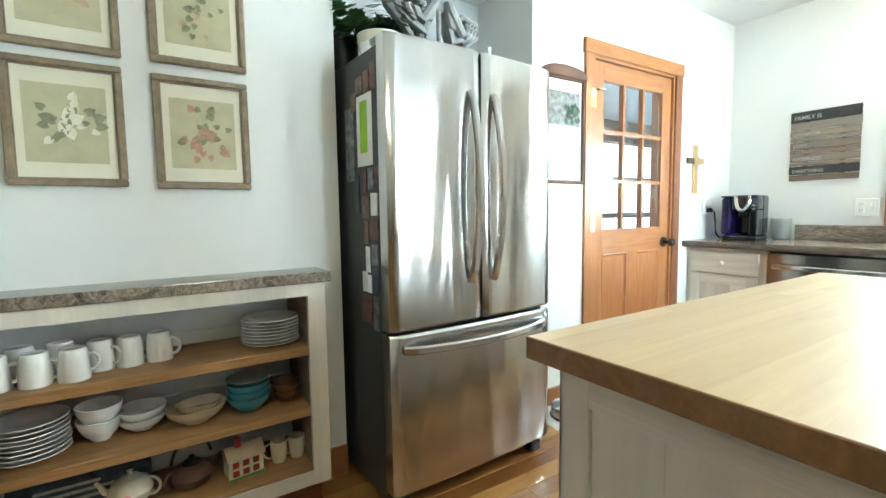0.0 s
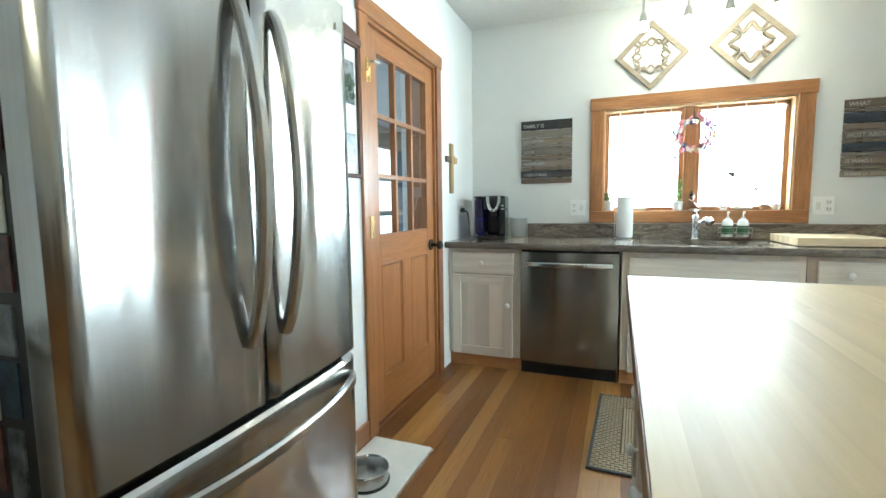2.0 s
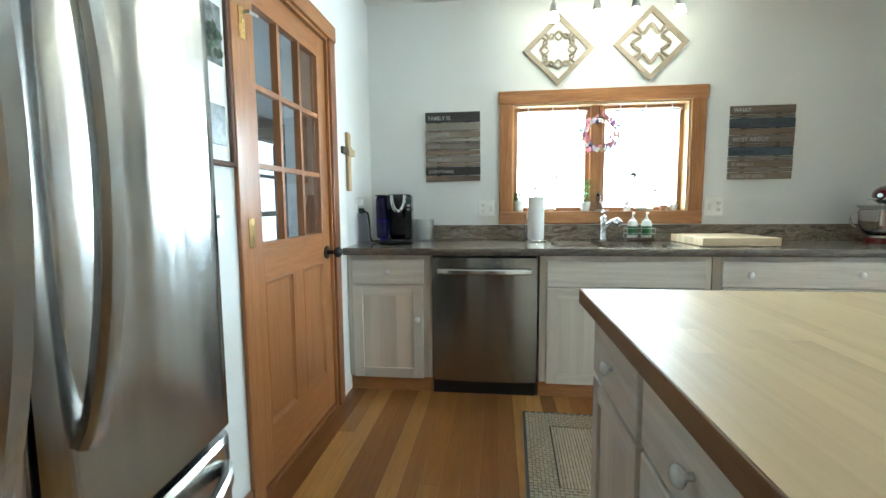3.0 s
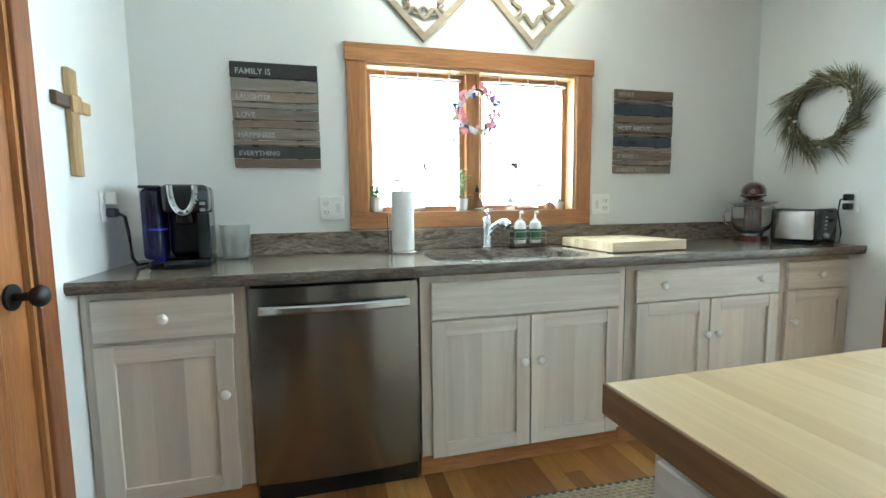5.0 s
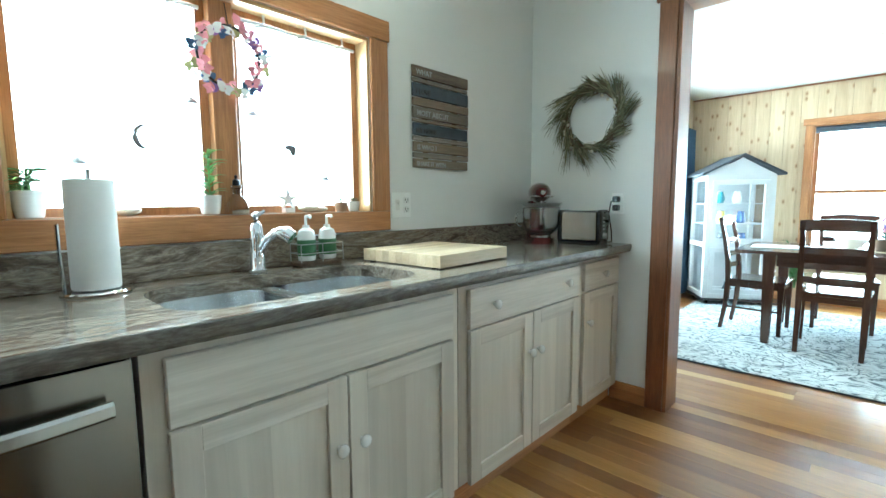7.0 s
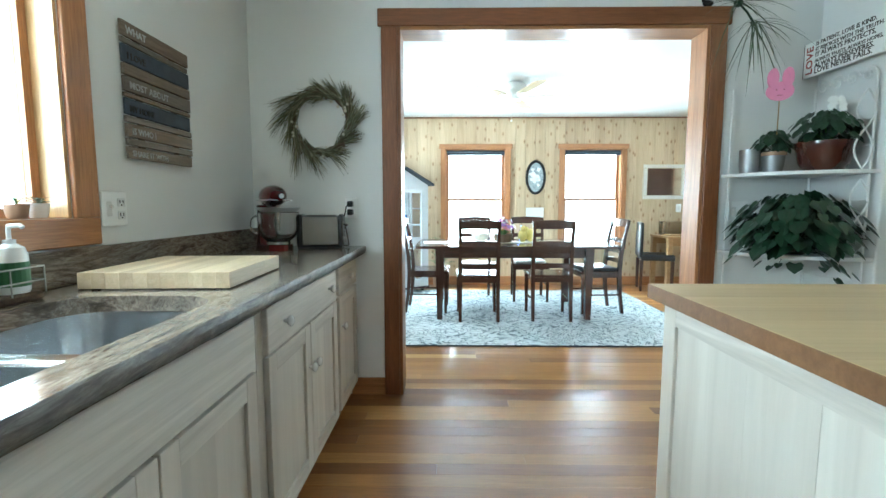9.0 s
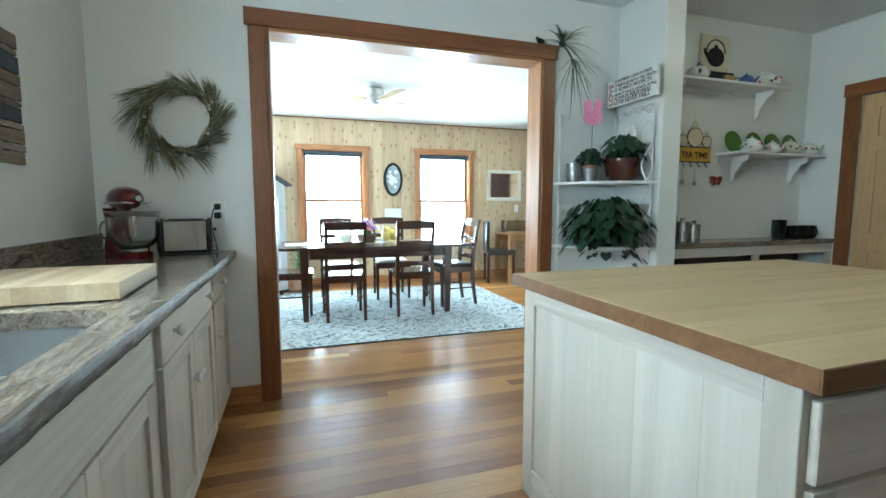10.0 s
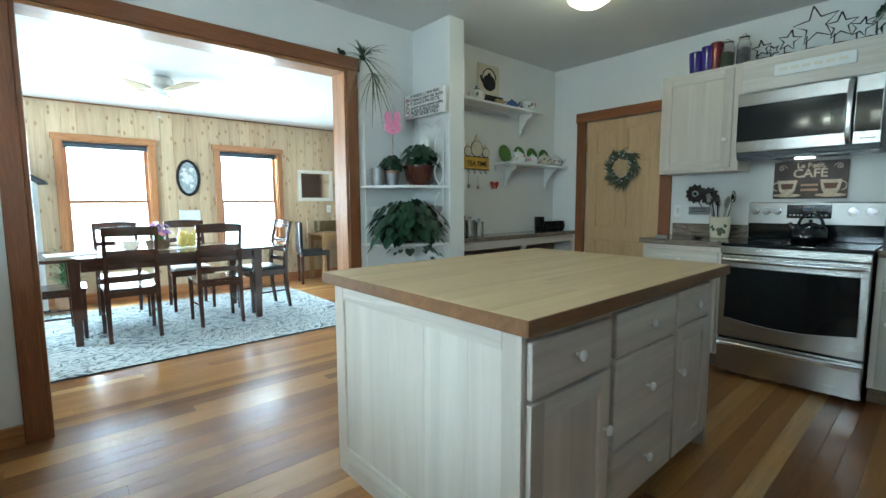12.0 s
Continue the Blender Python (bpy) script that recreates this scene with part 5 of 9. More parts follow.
# ---- things on the fridge ----
FT = 1.758
pl = thing("potted_plant", "leafy green plant in a cream pot", "plant", pose(1.86, 1.88, FT))
part("pot", cup(bmesh.new(), 0.085, 0.125, flare=0.012, t=0.006), "white_ceramic", pl, "", True)
part("band", lathe(bmesh.new(), [(0.0925, 0.085), (0.0965, 0.10), (0.0975, 0.12), (0.0945, 0.10)], 24), "cream_ceramic", pl)
part("soil", lathe(bmesh.new(), [(0, 0.11), (0.085, 0.108), (0.085, 0.10), (0, 0.10)], 20), "soil", pl)
bm = bmesh.new()
for k in range(300):
    a, e, r = rnd.uniform(0, 6.28), rnd.uniform(0.0, 1.35), rnd.uniform(0.05, 0.19)
    c = (r * math.cos(a) * 1.1, r * math.sin(a), 0.13 + r * math.sin(e) * 0.9)
    heart_leaf(bm, c, (math.cos(a) * 0.4, math.sin(a) * 0.4, 1), (math.cos(a), math.sin(a), -0.3), rnd.uniform(0.03, 0.055))
part("leaves", bm, "mid_leaf", pl)
bm = bmesh.new()
for k in range(14):
    a, r = rnd.uniform(0, 6.28), rnd.uniform(0.05, 0.13)
    tube(bm, [(0.02 * math.cos(a), 0.02 * math.sin(a), 0.11), (r * 0.7 * math.cos(a), r * 0.7 * math.sin(a), 0.16), (r * math.cos(a), r * math.sin(a), 0.18)], 0.002, 5)
part("stems", bm, "mid_leaf", pl)
sb = thing("dark_basket", "black wire basket at the back of the fridge", "basket", pose(1.76, 2.06, FT))
part("body", cup(bmesh.new(), 0.07, 0.16, t=0.004), "black_iron", sb, "", True)
part("handle", ring_handle(bmesh.new(), (0, 0, 0.16), 0.066, 0.004, "y", 1.2, 0, 180), "black_iron", sb)
oc2 = bmesh.new()
ball(oc2, (0, 0, 0.26), 0.06, 14, 10, 1.0, 0.35, 1.3)
for k in range(8):
    sx, row = (-1 if k % 2 else 1), k // 2
    reach, low = 0.07 + 0.028 * row, 0.20 - 0.045 * row
    curl = [(sx * 0.025, 0.012 * (row - 1.5), 0.22), (sx * 0.5 * reach, 0.012 * (row - 1.5), low)]
    for n in range(12):     # the arm ends in a spiral
        q, w = 0.036 * math.exp(-0.14 * n), -1.6 + 0.62 * n
        curl.append((sx * (reach + 0.02 + q * math.cos(w)), 0.012 * (row - 1.5), low - 0.03 + 0.05 * row + q * math.sin(w)))
    tube(oc2, curl, [0.019, 0.017] + [0.016 - 0.001 * n for n in range(12)], 8)
walls(oc2, (-0.09, 0.09, -0.03, 0.03, 0, 0.012))
tube(oc2, [(0, 0, 0.01), (0, 0, 0.22)], 0.008, 6)
single("octopus_sculpture", oc2, "octopus_metal", "grey metal octopus sculpture on the fridge", "sculpture", True, pose(2.10, 1.80, FT, 0, 0, 12) @ Matrix.Scale(1.35, 4))
dt = bmesh.new()
for k in range(26):
    z = 0.012 + 0.0055 * k
    a = rnd.uniform(0, 6.28)
    r = 0.075 * (1 - z / 0.19)
    rod(dt, (-r * math.cos(a), -r * math.sin(a), z), (r * math.cos(a), r * math.sin(a), z + 0.006), 0.006, 0.004, 6)
rod(dt, (0, 0, 0), (0, 0, 0.17), 0.005)
tr = thing("driftwood_tree", "small driftwood tree with a white starfish", "decoration", pose(2.225, 1.83, FT))
part("sticks", dt, "dark_bark", tr)
st = bmesh.new()
for k in range(5):
    a = radians(90 + 72 * k)
    rod(st, (0, 0, 0.21), (0.05 * math.cos(a), 0, 0.21 + 0.05 * math.sin(a)), 0.011, 0.004, 7)
part("starfish", st, "white_ceramic", tr, "white starfish on top", True)
bl = thing("bell", "pale blue ceramic bell on the fridge", "bell", pose(2.295, 1.70, FT))
part("body", lathe(bmesh.new(), [(0.0, 0.07), (0.016, 0.068), (0.024, 0.045), (0.032, 0.015), (0.042, 0.0), (0.038, 0.0), (0.02, 0.045), (0, 0.06)], 20), "blue_glass", bl, "", True)
part("knob", lathe(bmesh.new(), [(0, 0.11), (0.011, 0.105), (0.008, 0.085), (0.013, 0.068), (0, 0.068)], 12), "white_ceramic", bl, "", True)

# ---- by the door ----
wp = thing("framed_photo", "tall red-brown framed landscape print by the door", "picture", pose(2.86, NORTH - 0.001, 1.305))
for b in ((0, 0.335, 0, 0.018), (0, 0.018, 0.018, 0.60), (0.317, 0.335, 0.018, 0.60), (0.018, 0.317, 0.585, 0.60)):
    part("frame_bar", box(b[0], b[1], -0.02, 0, b[2], b[3], 0.003), "rust_dark", wp)
part("pediment", extrude_outline(bmesh.new(), [(-0.01, 0.60), (0.345, 0.60), (0.345, 0.625)] + [(0.1675 + 0.17 * math.cos(a), 0.625 + 0.04 * math.sin(a)) for a in (math.pi * k / 10 for k in range(1, 10))] + [(-0.01, 0.625)], "y", -0.024, 0), "rust_dark", wp, "curved red-brown top")
part("sheet", box(0.018, 0.317, -0.006, -0.001, 0.018, 0.585), "paper_white", wp)
part("scene_print", box(0.05, 0.30, -0.008, -0.0055, 0.33, 0.52), "photo_grey", wp)
bm = bmesh.new()
for k in range(30):
    heart_leaf(bm, (rnd.uniform(0.17, 0.29), -0.0092, rnd.uniform(0.35, 0.45)), (0, -1, 0), (rnd.uniform(-1, 1), 0, 1), 0.026)
part("tree_drawing", bm, "dark_leaf", wp)["kind"] = "stuff"
part("caption_print", box(0.2, 0.3, -0.008, -0.0055, 0.07, 0.2), "photo_grey", wp)
cr = thing("wall_cross", "small olive wood cross on the wall", "cross", pose(4.43, NORTH - 0.001, 1.26))
part("upright", box(-0.025, 0.025, -0.02, 0, 0, 0.355, 0.003), "olive_wood", cr)
part("arm", box(-0.108, -0.0255, -0.019, 0, 0.22, 0.262, 0.003), "dark_bark", cr)
part("arm", box(0.0255, 0.108, -0.019, 0, 0.22, 0.262, 0.003), "olive_wood", cr)
part("boss", box(-0.03, 0.03, -0.026, -0.0205, 0.21, 0.27, 0.006), "olive_wood", cr)


def wall_plate(name, label, m, w, h, toggles, outlets):
    """A white plate, x across and z up about its middle, facing -y."""
    o = thing(name, label, "outlet", m)
    part("plate", box(-w / 2, w / 2, -0.007, 0, -h / 2, h / 2, 0.003), "outlet_white", o)
    for u in outlets:
        for z in (-0.022, 0.022):
            s = part("socket", box(u - 0.017, u + 0.017, -0.0095, -0.0065, z - 0.015, z + 0.015, 0.003), "paper_white", o)
            part("slot", walls(bmesh.new(), (u - 0.009, u - 0.006, -0.0105, -0.0094, z - 0.003, z + 0.008), (u + 0.006, u + 0.009, -0.0105, -0.0094, z - 0.003, z + 0.008), (u - 0.002, u + 0.002, -0.0105, -0.0094, z - 0.011, z - 0.006)), "black_plastic", s)
    for u in toggles:
        s = part("switch", box(u - 0.012, u + 0.012, -0.010, -0.0065, -0.025, 0.025, 0.002), "white_ceramic", o)
        part("lever", box(u - 0.004, u + 0.004, -0.022, -0.0095, 0.002, 0.014, 0.002), "white_ceramic", s)
    return o


wall_plate("outlet", "white double wall plate by the window casing", pose(EAST - 0.001, 1.092, 1.142, 0, 0, 90 + 180), 0.118, 0.118, [0.028], [-0.028])
wall_plate("outlet", "white double wall plate beside the sink window", pose(EAST - 0.001, -0.44, 1.142, 0, 0, 270), 0.118, 0.118, [-0.028], [0.028])
pg = wall_plate("outlet", "white outlet with a plug beside the coffee maker", pose(4.62, NORTH - 0.001, 1.16), 0.075, 0.118, [], [0])
part("plug", box(-0.02, 0.02, -0.05, -0.0095, 0.005, 0.055, 0.006), "white_paint", pg)
part("cord_plug", box(-0.016, 0.016, -0.045, -0.0095, -0.042, -0.008, 0.005), "black_plastic", pg)
tw = wall_plate("outlet", "white outlet with black plugs over the toaster", pose(4.385, SOUTH + 0.001, 1.14, 0, 0, 180), 0.072, 0.115, [], [0])
part("cord_plug", box(-0.016, 0.016, -0.05, -0.0095, 0.006, 0.04, 0.005), "black_plastic", tw)
part("cord_plug", box(-0.016, 0.016, -0.05, -0.0095, -0.042, -0.008, 0.005), "black_plastic", tw)
wall_plate("light_switch", "white switch plate between fridge and door", pose(3.08, NORTH - 0.001, 1.13), 0.075, 0.118, [0], [])
wall_plate("light_switch", "white double switch plate beside the opening", pose(2.12, SOUTH + 0.001, 1.12, 0, 0, 180), 0.118, 0.118, [-0.025, 0.025], [])
wall_plate("light_switch", "white switch plate beside the pantry door", pose(WEST + 0.001, -0.17, 1.12, 0, 0, 90), 0.07, 0.115, [0], [])

# ---- dog bowl and mats ----
bm = box(2.74, 3.24, 1.61, 1.925, 0.001, 0.007, 0.002)
single("feeding_mat", bm, "mat_cloth", "white cloth mat with frayed edge", "mat")
bm = bmesh.new()
for k in range(90):
    x = 2.745 + 0.49 * k / 89
    rod(bm, (x, 1.612, 0.004), (x + rnd.uniform(-0.004, 0.004), 1.598 + rnd.uniform(-0.004, 0.004), 0.003), 0.0018, 0.0008, 4)
for k in range(50):
    y = 1.615 + 0.30 * k / 49
    for xx, s in ((3.238, 1), (2.742, -1)):
        rod(bm, (xx, y, 0.004), (xx + s * 0.013, y + rnd.uniform(-0.004, 0.004), 0.003), 0.0018, 0.0008, 4)
single("mat_fringe", bm, "mat_cloth", "short frayed fringe of the white mat", "fringe", kind="stuff")
db = thing("dog_bowl", "stainless steel dog bowl on a white mat", "pet bowl", pose(2.90, 1.77, 0.008))
part("bowl", lathe(bmesh.new(), [(0, 0.004), (0.085, 0.004), (0.095, 0.012), (0.092, 0.055), (0.097, 0.06), (0.094, 0.064), (0.088, 0.055), (0.088, 0.016), (0.07, 0.012), (0, 0.012)], 30), "bar_steel", db, "", True)
part("rubber_ring", lathe(bmesh.new(), [(0.088, 0), (0.099, 0.0), (0.099, 0.01), (0.094, 0.012)], 30), "black_plastic", db)
cm = thing("braided_rug", "brown and cream braided kitchen mat", "mat", pose(3.32, 0.905, 0.001, 0, 0, -2) @ Matrix.Scale(0.865, 4, (0, 1, 0)))
part("base", box(0, 0.84, -1.20, 0, 0, 0.006), "twig_brown", cm)
part("border", walls(bmesh.new(), (0, 0.84, -0.012, 0, 0.0062, 0.012), (0, 0.84, -1.2, -1.188, 0.0062, 0.012), (0, 0.012, -1.188, -0.012, 0.0062, 0.012), (0.828, 0.84, -1.188, -0.012, 0.0062, 0.012)), "slate_blue", cm)
bm = bmesh.new()
for k in range(44):
    x = 0.016 + 0.0188 * k
    for y0, y1 in (((-0.155, -0.014), (-1.186, -1.045)) if 0.16 < x < 0.68 else ((-1.186, -0.014),)):
        n = max(2, int((y1 - y0) / 0.02))
        for j in range(n):
            a, b = y0 + (y1 - y0) * j / n, y0 + (y1 - y0) * (j + 0.86) / n
            bx(bm, x, x + 0.0105, a, b, 0.006, 0.0105 + 0.002 * ((j + k) % 2))
part("weave", bm, "jute_cream", cm, "cream woven cords")["kind"] = "stuff"
bm = bmesh.new()
for k in range(54):
    y = -1.035 + 0.0162 * k
    bx(bm, 0.166, 0.679, y, y + 0.012, 0.006, 0.0095 + 0.002 * (k % 2))
part("field", bm, "jute_cream", cm, "cream corded middle field")["kind"] = "stuff"
# ---- plank signs on the sink wall ----
def plank_sign(y_left, width, z0, h, rows, label):
    """A sign of stacked planks facing -x; rows from the top: share of the height, material, words, their material."""
    s = thing("plank_sign", label, "sign", pose(EAST, y_left, z0), group="plank signs by the window")
    for u in (0.08, width - 0.11):
        part("batten", box(-0.008, -0.001, -u - 0.03, -u, 0.01, h - 0.01), "brown_barn", s)
    total, z = sum(r[0] for r in rows), h
    for share, material, words, ink in rows:
        hh = h * share / total
        d = rnd.uniform(-0.002, 0.003)
        p = part("plank", box(-0.020 + d, -0.008, -width + rnd.uniform(0, 0.004), -rnd.uniform(0, 0.004), z - hh + 0.0022, z - 0.0022, 0.0015), material, s)
        if words:
            lettering("inscription", words, hh * 0.62 if hh < 0.06 else hh * 0.5, ink, p, Matrix.Translation((-0.0215 + d, -0.022, z - hh * 0.76)) @ Matrix(((0, 0, -1, 0), (-1, 0, 0, 0), (0, 1, 0, 0), (0, 0, 0, 1))))
        z -= hh
    return s


plank_sign(1.532, 0.394, 1.335, 0.49, [(0.15, "charcoal_paint", "FAMILY IS", "lettering_white"), (0.12, "grey_barn", "", ""), (0.10, "brown_barn", "LAUGHTER", "lettering_white"), (0.06, "grey_barn", "", ""), (0.11, "grey_barn", "LOVE", "lettering_white"),
    (0.075, "brown_barn", "", ""), (0.11, "grey_barn", "HAPPINESS", "lettering_white"), (0.05, "brown_barn", "", ""), (0.125, "charcoal_paint", "EVERYTHING", "lettering_white"), (0.09, "brown_barn", "", "")], "grey plank sign with family words in white")
plank_sign(-0.508, 0.404, 1.32, 0.483, [(0.12, "brown_barn", "WHAT", "lettering_white"), (0.05, "grey_barn", "", ""), (0.14, "slate_blue", "I LOVE", "charcoal_paint"), (0.09, "brown_barn", "", ""), (0.12, "grey_barn", "MOST ABOUT", "lettering_white"), (0.04, "brown_barn", "", ""),
    (0.13, "slate_blue", "MY HOME", "charcoal_paint"), (0.055, "grey_barn", "", ""), (0.11, "brown_barn", "IS WHO I", "lettering_white"), (0.06, "grey_barn", "", ""), (0.10, "brown_barn", "SHARE IT WITH", "lettering_white")], "grey and blue plank sign with white words")


# ---- carved diamonds over the window ----
def diamond(y, z, half, label, scroll):
    d = thing("carved_diamond", label, "wall decoration", pose(EAST - 0.001, y, z), group="carved diamonds over the window")
    h, w = half, 0.044
    for k in range(4):
        a0, a1 = math.pi / 2 * k, math.pi / 2 * (k + 1)
        o0, o1 = (h * math.cos(a0), h * math.sin(a0)), (h * math.cos(a1), h * math.sin(a1))
        i0, i1 = ((h - w) * math.cos(a0), (h - w) * math.sin(a0)), ((h - w) * math.cos(a1), (h - w) * math.sin(a1))
        part("frame_bar", extrude_outline(bmesh.new(), [o0, o1, i1, i0], "x", -0.020, 0), "carved_tan", d)
    r = h - w
    for k in range(4):
        a = math.pi / 2 * k
        bm = bmesh.new()
        c, s = math.cos(a), math.sin(a)
        def turn(u, v):
            return (-0.010, u * c - v * s, u * s + v * c)
        b = 0.53 * r
        amp = 0.055 * scroll
        pts = [turn(-b + 2 * b * j / 14, 0.50 * r + amp * r * 2.2 * math.cos(j / 14 * math.pi * 4) * (1 if scroll > 0 else -1)) for j in range(15)]
        tube(bm, pts, 0.0095, 8)
        pts = [turn(-b * 0.85 + 1.7 * b * j / 14, 0.44 * r - amp * r * 2.0 * math.cos(j / 14 * math.pi * 4)) for j in range(15)]
        tube(bm, pts, 0.0065, 8)
        part("scroll", bm, "carved_tan", d, "", True)
    return d


diamond(0.608, 2.215, 0.238, "tan carved wooden diamond with knot scrolls", 1.0)
diamond(0.006, 2.228, 0.242, "tan carved wooden diamond with leaf scrolls", -1.2)

# ---- track light ----
tl = thing("track_light", "four-bulb track light under the ceiling", "lamp", pose(4.70, 0.30, 0))
part("track", box(-0.02, 0.02, -0.50, 0.50, 2.545, CEIL - 0.001, 0.004), "black_iron", tl, "dark track bar")
for y in (0.375, 0.112, -0.118, -0.37):
    h = part("lamp_head", rod(rod(bmesh.new(), (0, y, 2.55), (0, y, 2.395), 0.008), (0, y, 2.415), (-0.006, y, 2.35), 0.016, 0.030, 14), "pewter", tl, "small metal lamp holder", True)
    part("bulb", lathe(bmesh.new(), [(0, 0.052), (0.018, 0.05), (0.03, 0.034), (0.036, 0.016), (0.03, 0.004), (0, 0.0)], 16, (-0.006, y, 2.303)), "bulb_glow", h, "lit frosted bulb", True)
for y in (0.675, 0.412, 0.182, -0.07):
    bulb_light("bulb_light", (4.69, y, 2.265), 0.22, 0.03, (1.0, 0.86, 0.66))

# ---- butterfly wreath and window sill ----
bw_ = thing("butterfly_wreath", "wreath of coloured paper butterflies in the window", "wreath", pose(EAST + 0.012, 0.318, 1.655))
part("hoop", tube(bmesh.new(), [(0, 0.105 * math.cos(a), 0.105 * math.sin(a)) for a in (2 * math.pi * k / 30 for k in range(31))], 0.004, 6), "black_iron", bw_)
part("hanger", tube(bmesh.new(), [(0, 0, 0.105), (0.01, 0, 0.15), (0.022, 0, 0.185)], 0.002, 5), "black_iron", bw_)
for k in range(38):
    a = 2 * math.pi * k / 38
    r = 0.105 + rnd.uniform(-0.02, 0.025)
    c = Vector((rnd.uniform(-0.02, 0.012), r * math.cos(a), r * math.sin(a)))
    bm = bmesh.new()
    n = Vector((-1, rnd.uniform(-0.7, 0.7), rnd.uniform(-0.5, 0.5)))
    up = Vector((0, rnd.uniform(-1, 1), 1))
    sd = n.cross(up).normalized()
    for sgn in (-1, 1):
        heart_leaf(bm, c + sd * 0.012 * sgn, n + sd * 0.4 * sgn, sd * sgn + Vector((0, 0, 0.5)), 0.026)
        heart_leaf(bm, c + sd * 0.009 * sgn - Vector((0, 0, 0.013)), n + sd * 0.4 * sgn, sd * sgn - Vector((0, 0, 0.6)), 0.018)
    part("butterfly", bm, ("petal_pink", "petal_blue", "petal_white", "petal_pink", "yellow_green", "petal_pink", "petal_white", "petal_purple")[k % 8], bw_)

SILL = 1.1175


def small_pot(name, label, y, r, h, pot, leaves, leafmat, height, x=EAST + 0.035, spread=0.05, size=0.03):
    p = thing(name, label, "plant", pose(x, y, SILL))
    part("pot", cup(bmesh.new(), r, h, flare=0.004, t=0.003), pot, p, "", True)
    part("soil", lathe(bmesh.new(), [(0, h * 0.86), (r * 0.9, h * 0.85), (r * 0.9, h * 0.8), (0, h * 0.8)], 14), "soil", p)
    bm = bmesh.new()
    for k in range(leaves):
        a = rnd.uniform(0, 6.28)
        z = h + height * rnd.random()
        leaf_blade(bm, (0.006 * math.cos(a), 0.006 * math.sin(a), z * 0.9), (math.cos(a) * spread, math.sin(a) * spread, 0.05), size * 2, size * 0.22, 0.5)
    rod(bm, (0, 0, h * 0.8), (0, 0, h + height * 0.85), 0.003, seg=6)
    part("leaves", bm, leafmat, p)
    return p


small_pot("succulent", "small green plant in a clay pot", 0.865, 0.035, 0.075, "white_ceramic", 70, "backlit_leaf", 0.07, spread=0.09, size=0.034)
small_pot("bamboo_plant", "lucky bamboo in a white pot", 0.40, 0.033, 0.065, "white_ceramic", 46, "backlit_leaf", 0.17, spread=0.06, size=0.036)
small_pot("succulent", "tiny succulent in a tan pot", -0.13, 0.025, 0.04, "terracotta", 10, "mid_leaf", 0.02, size=0.016)
small_pot("succulent", "tiny succulent in a white pot", -0.195, 0.024, 0.042, "white_ceramic", 12, "sage_leaf", 0.02, size=0.02)
lt = thing("brass_bottle", "small dark brass oil lamp bottle", "bottle", pose(EAST + 0.02, 0.315, SILL))
part("body", lathe(bmesh.new(), [(0, 0), (0.038, 0), (0.042, 0.015), (0.034, 0.045), (0.016, 0.065), (0.013, 0.085), (0.02, 0.09), (0.02, 0.1), (0, 0.102)], 18), "smoked_glass", lt, "", True)
part("cap", lathe(bmesh.new(), [(0.013, 0.1), (0.012, 0.118), (0.004, 0.125), (0.006, 0.135), (0, 0.138)], 12), "black_iron", lt, "", True)
sf = bmesh.new()
for k in range(5):
    a = radians(90 + 72 * k)
    rod(sf, (0, 0, 0.05), (0, 0.042 * math.cos(a), 0.05 + 0.042 * math.sin(a)), 0.012, 0.004, 8)
walls(sf, (-0.015, 0.015, -0.02, 0.02, 0, 0.018))
single("starfish_figure", sf, "white_ceramic", "white starfish figure on the sill", "figurine", True, pose(EAST + 0.03, 0.115, SILL))
for y, s in ((0.645, 0.04), (0.02, 0.045), (-0.03, 0.03), (0.30, 0.02)):
    bm = ball(bmesh.new(), (0, 0, s * 0.38), s, 14, 8, 0.7, 1.1, 0.38)
    for v in bm.verts:
        v.co += v.co.normalized() * 0.15 * s * noise.noise(v.co * 60 + Vector((y * 9, 0, 0)))
    single("shell", bm, "cream_ceramic", "pale sea shell on the window sill", "shell", True, pose(EAST + 0.04, y, SILL), "shells on the sill")
for y, z, kind in ((0.57, 1.37, "moon"), (0.745, 1.28, "bell"), (0.425, 1.50, "bell"), (0.215, 1.485, "bell"), (0.055, 1.365, "fish"), (-0.085, 1.255, "bell")):
    sc = thing("suncatcher", "small glass suncatcher hanging on the pane", "suncatcher", pose(EAST + 0.088, y, z), group="suncatchers in the window")
    bm = bmesh.new()
    if kind == "moon":
        tube(bm, [(0, 0.026 * math.cos(a), 0.036 * math.sin(a)) for a in (radians(-110 + 22 * k) for k in range(11))], [0.001, 0.004, 0.006, 0.008, 0.009, 0.009, 0.008, 0.007, 0.005, 0.003, 0.001], 6)
    elif kind == "fish":
        ball(bm, (0, 0, 0), 0.018, 10, 8, 0.4, 0.8, 1.2)
        heart_leaf(bm, (0, 0.02, 0.01), (-1, 0, 0), (0, 1, 0), 0.025)
    else:
        lathe(bm, [(0, 0.02), (0.012, 0.014), (0.022, 0.0), (0.024, -0.006), (0.01, -0.004), (0, -0.002)], 14)
    part("glass_piece", bm, "octopus_metal" if kind != "bell" else "galvanized", sc, "", True)
    part("suction_cup", lathe(bmesh.new(), [(0, 0), (0.008, 0.001), (0.01, 0.004)], 10, (0.002, 0, 0.035)), "frosted_plastic", sc)
    part("thread", tube(bmesh.new(), [(0, 0, 0.012), (0, 0, 0.037)], 0.0008, 4), "white_paint", sc)

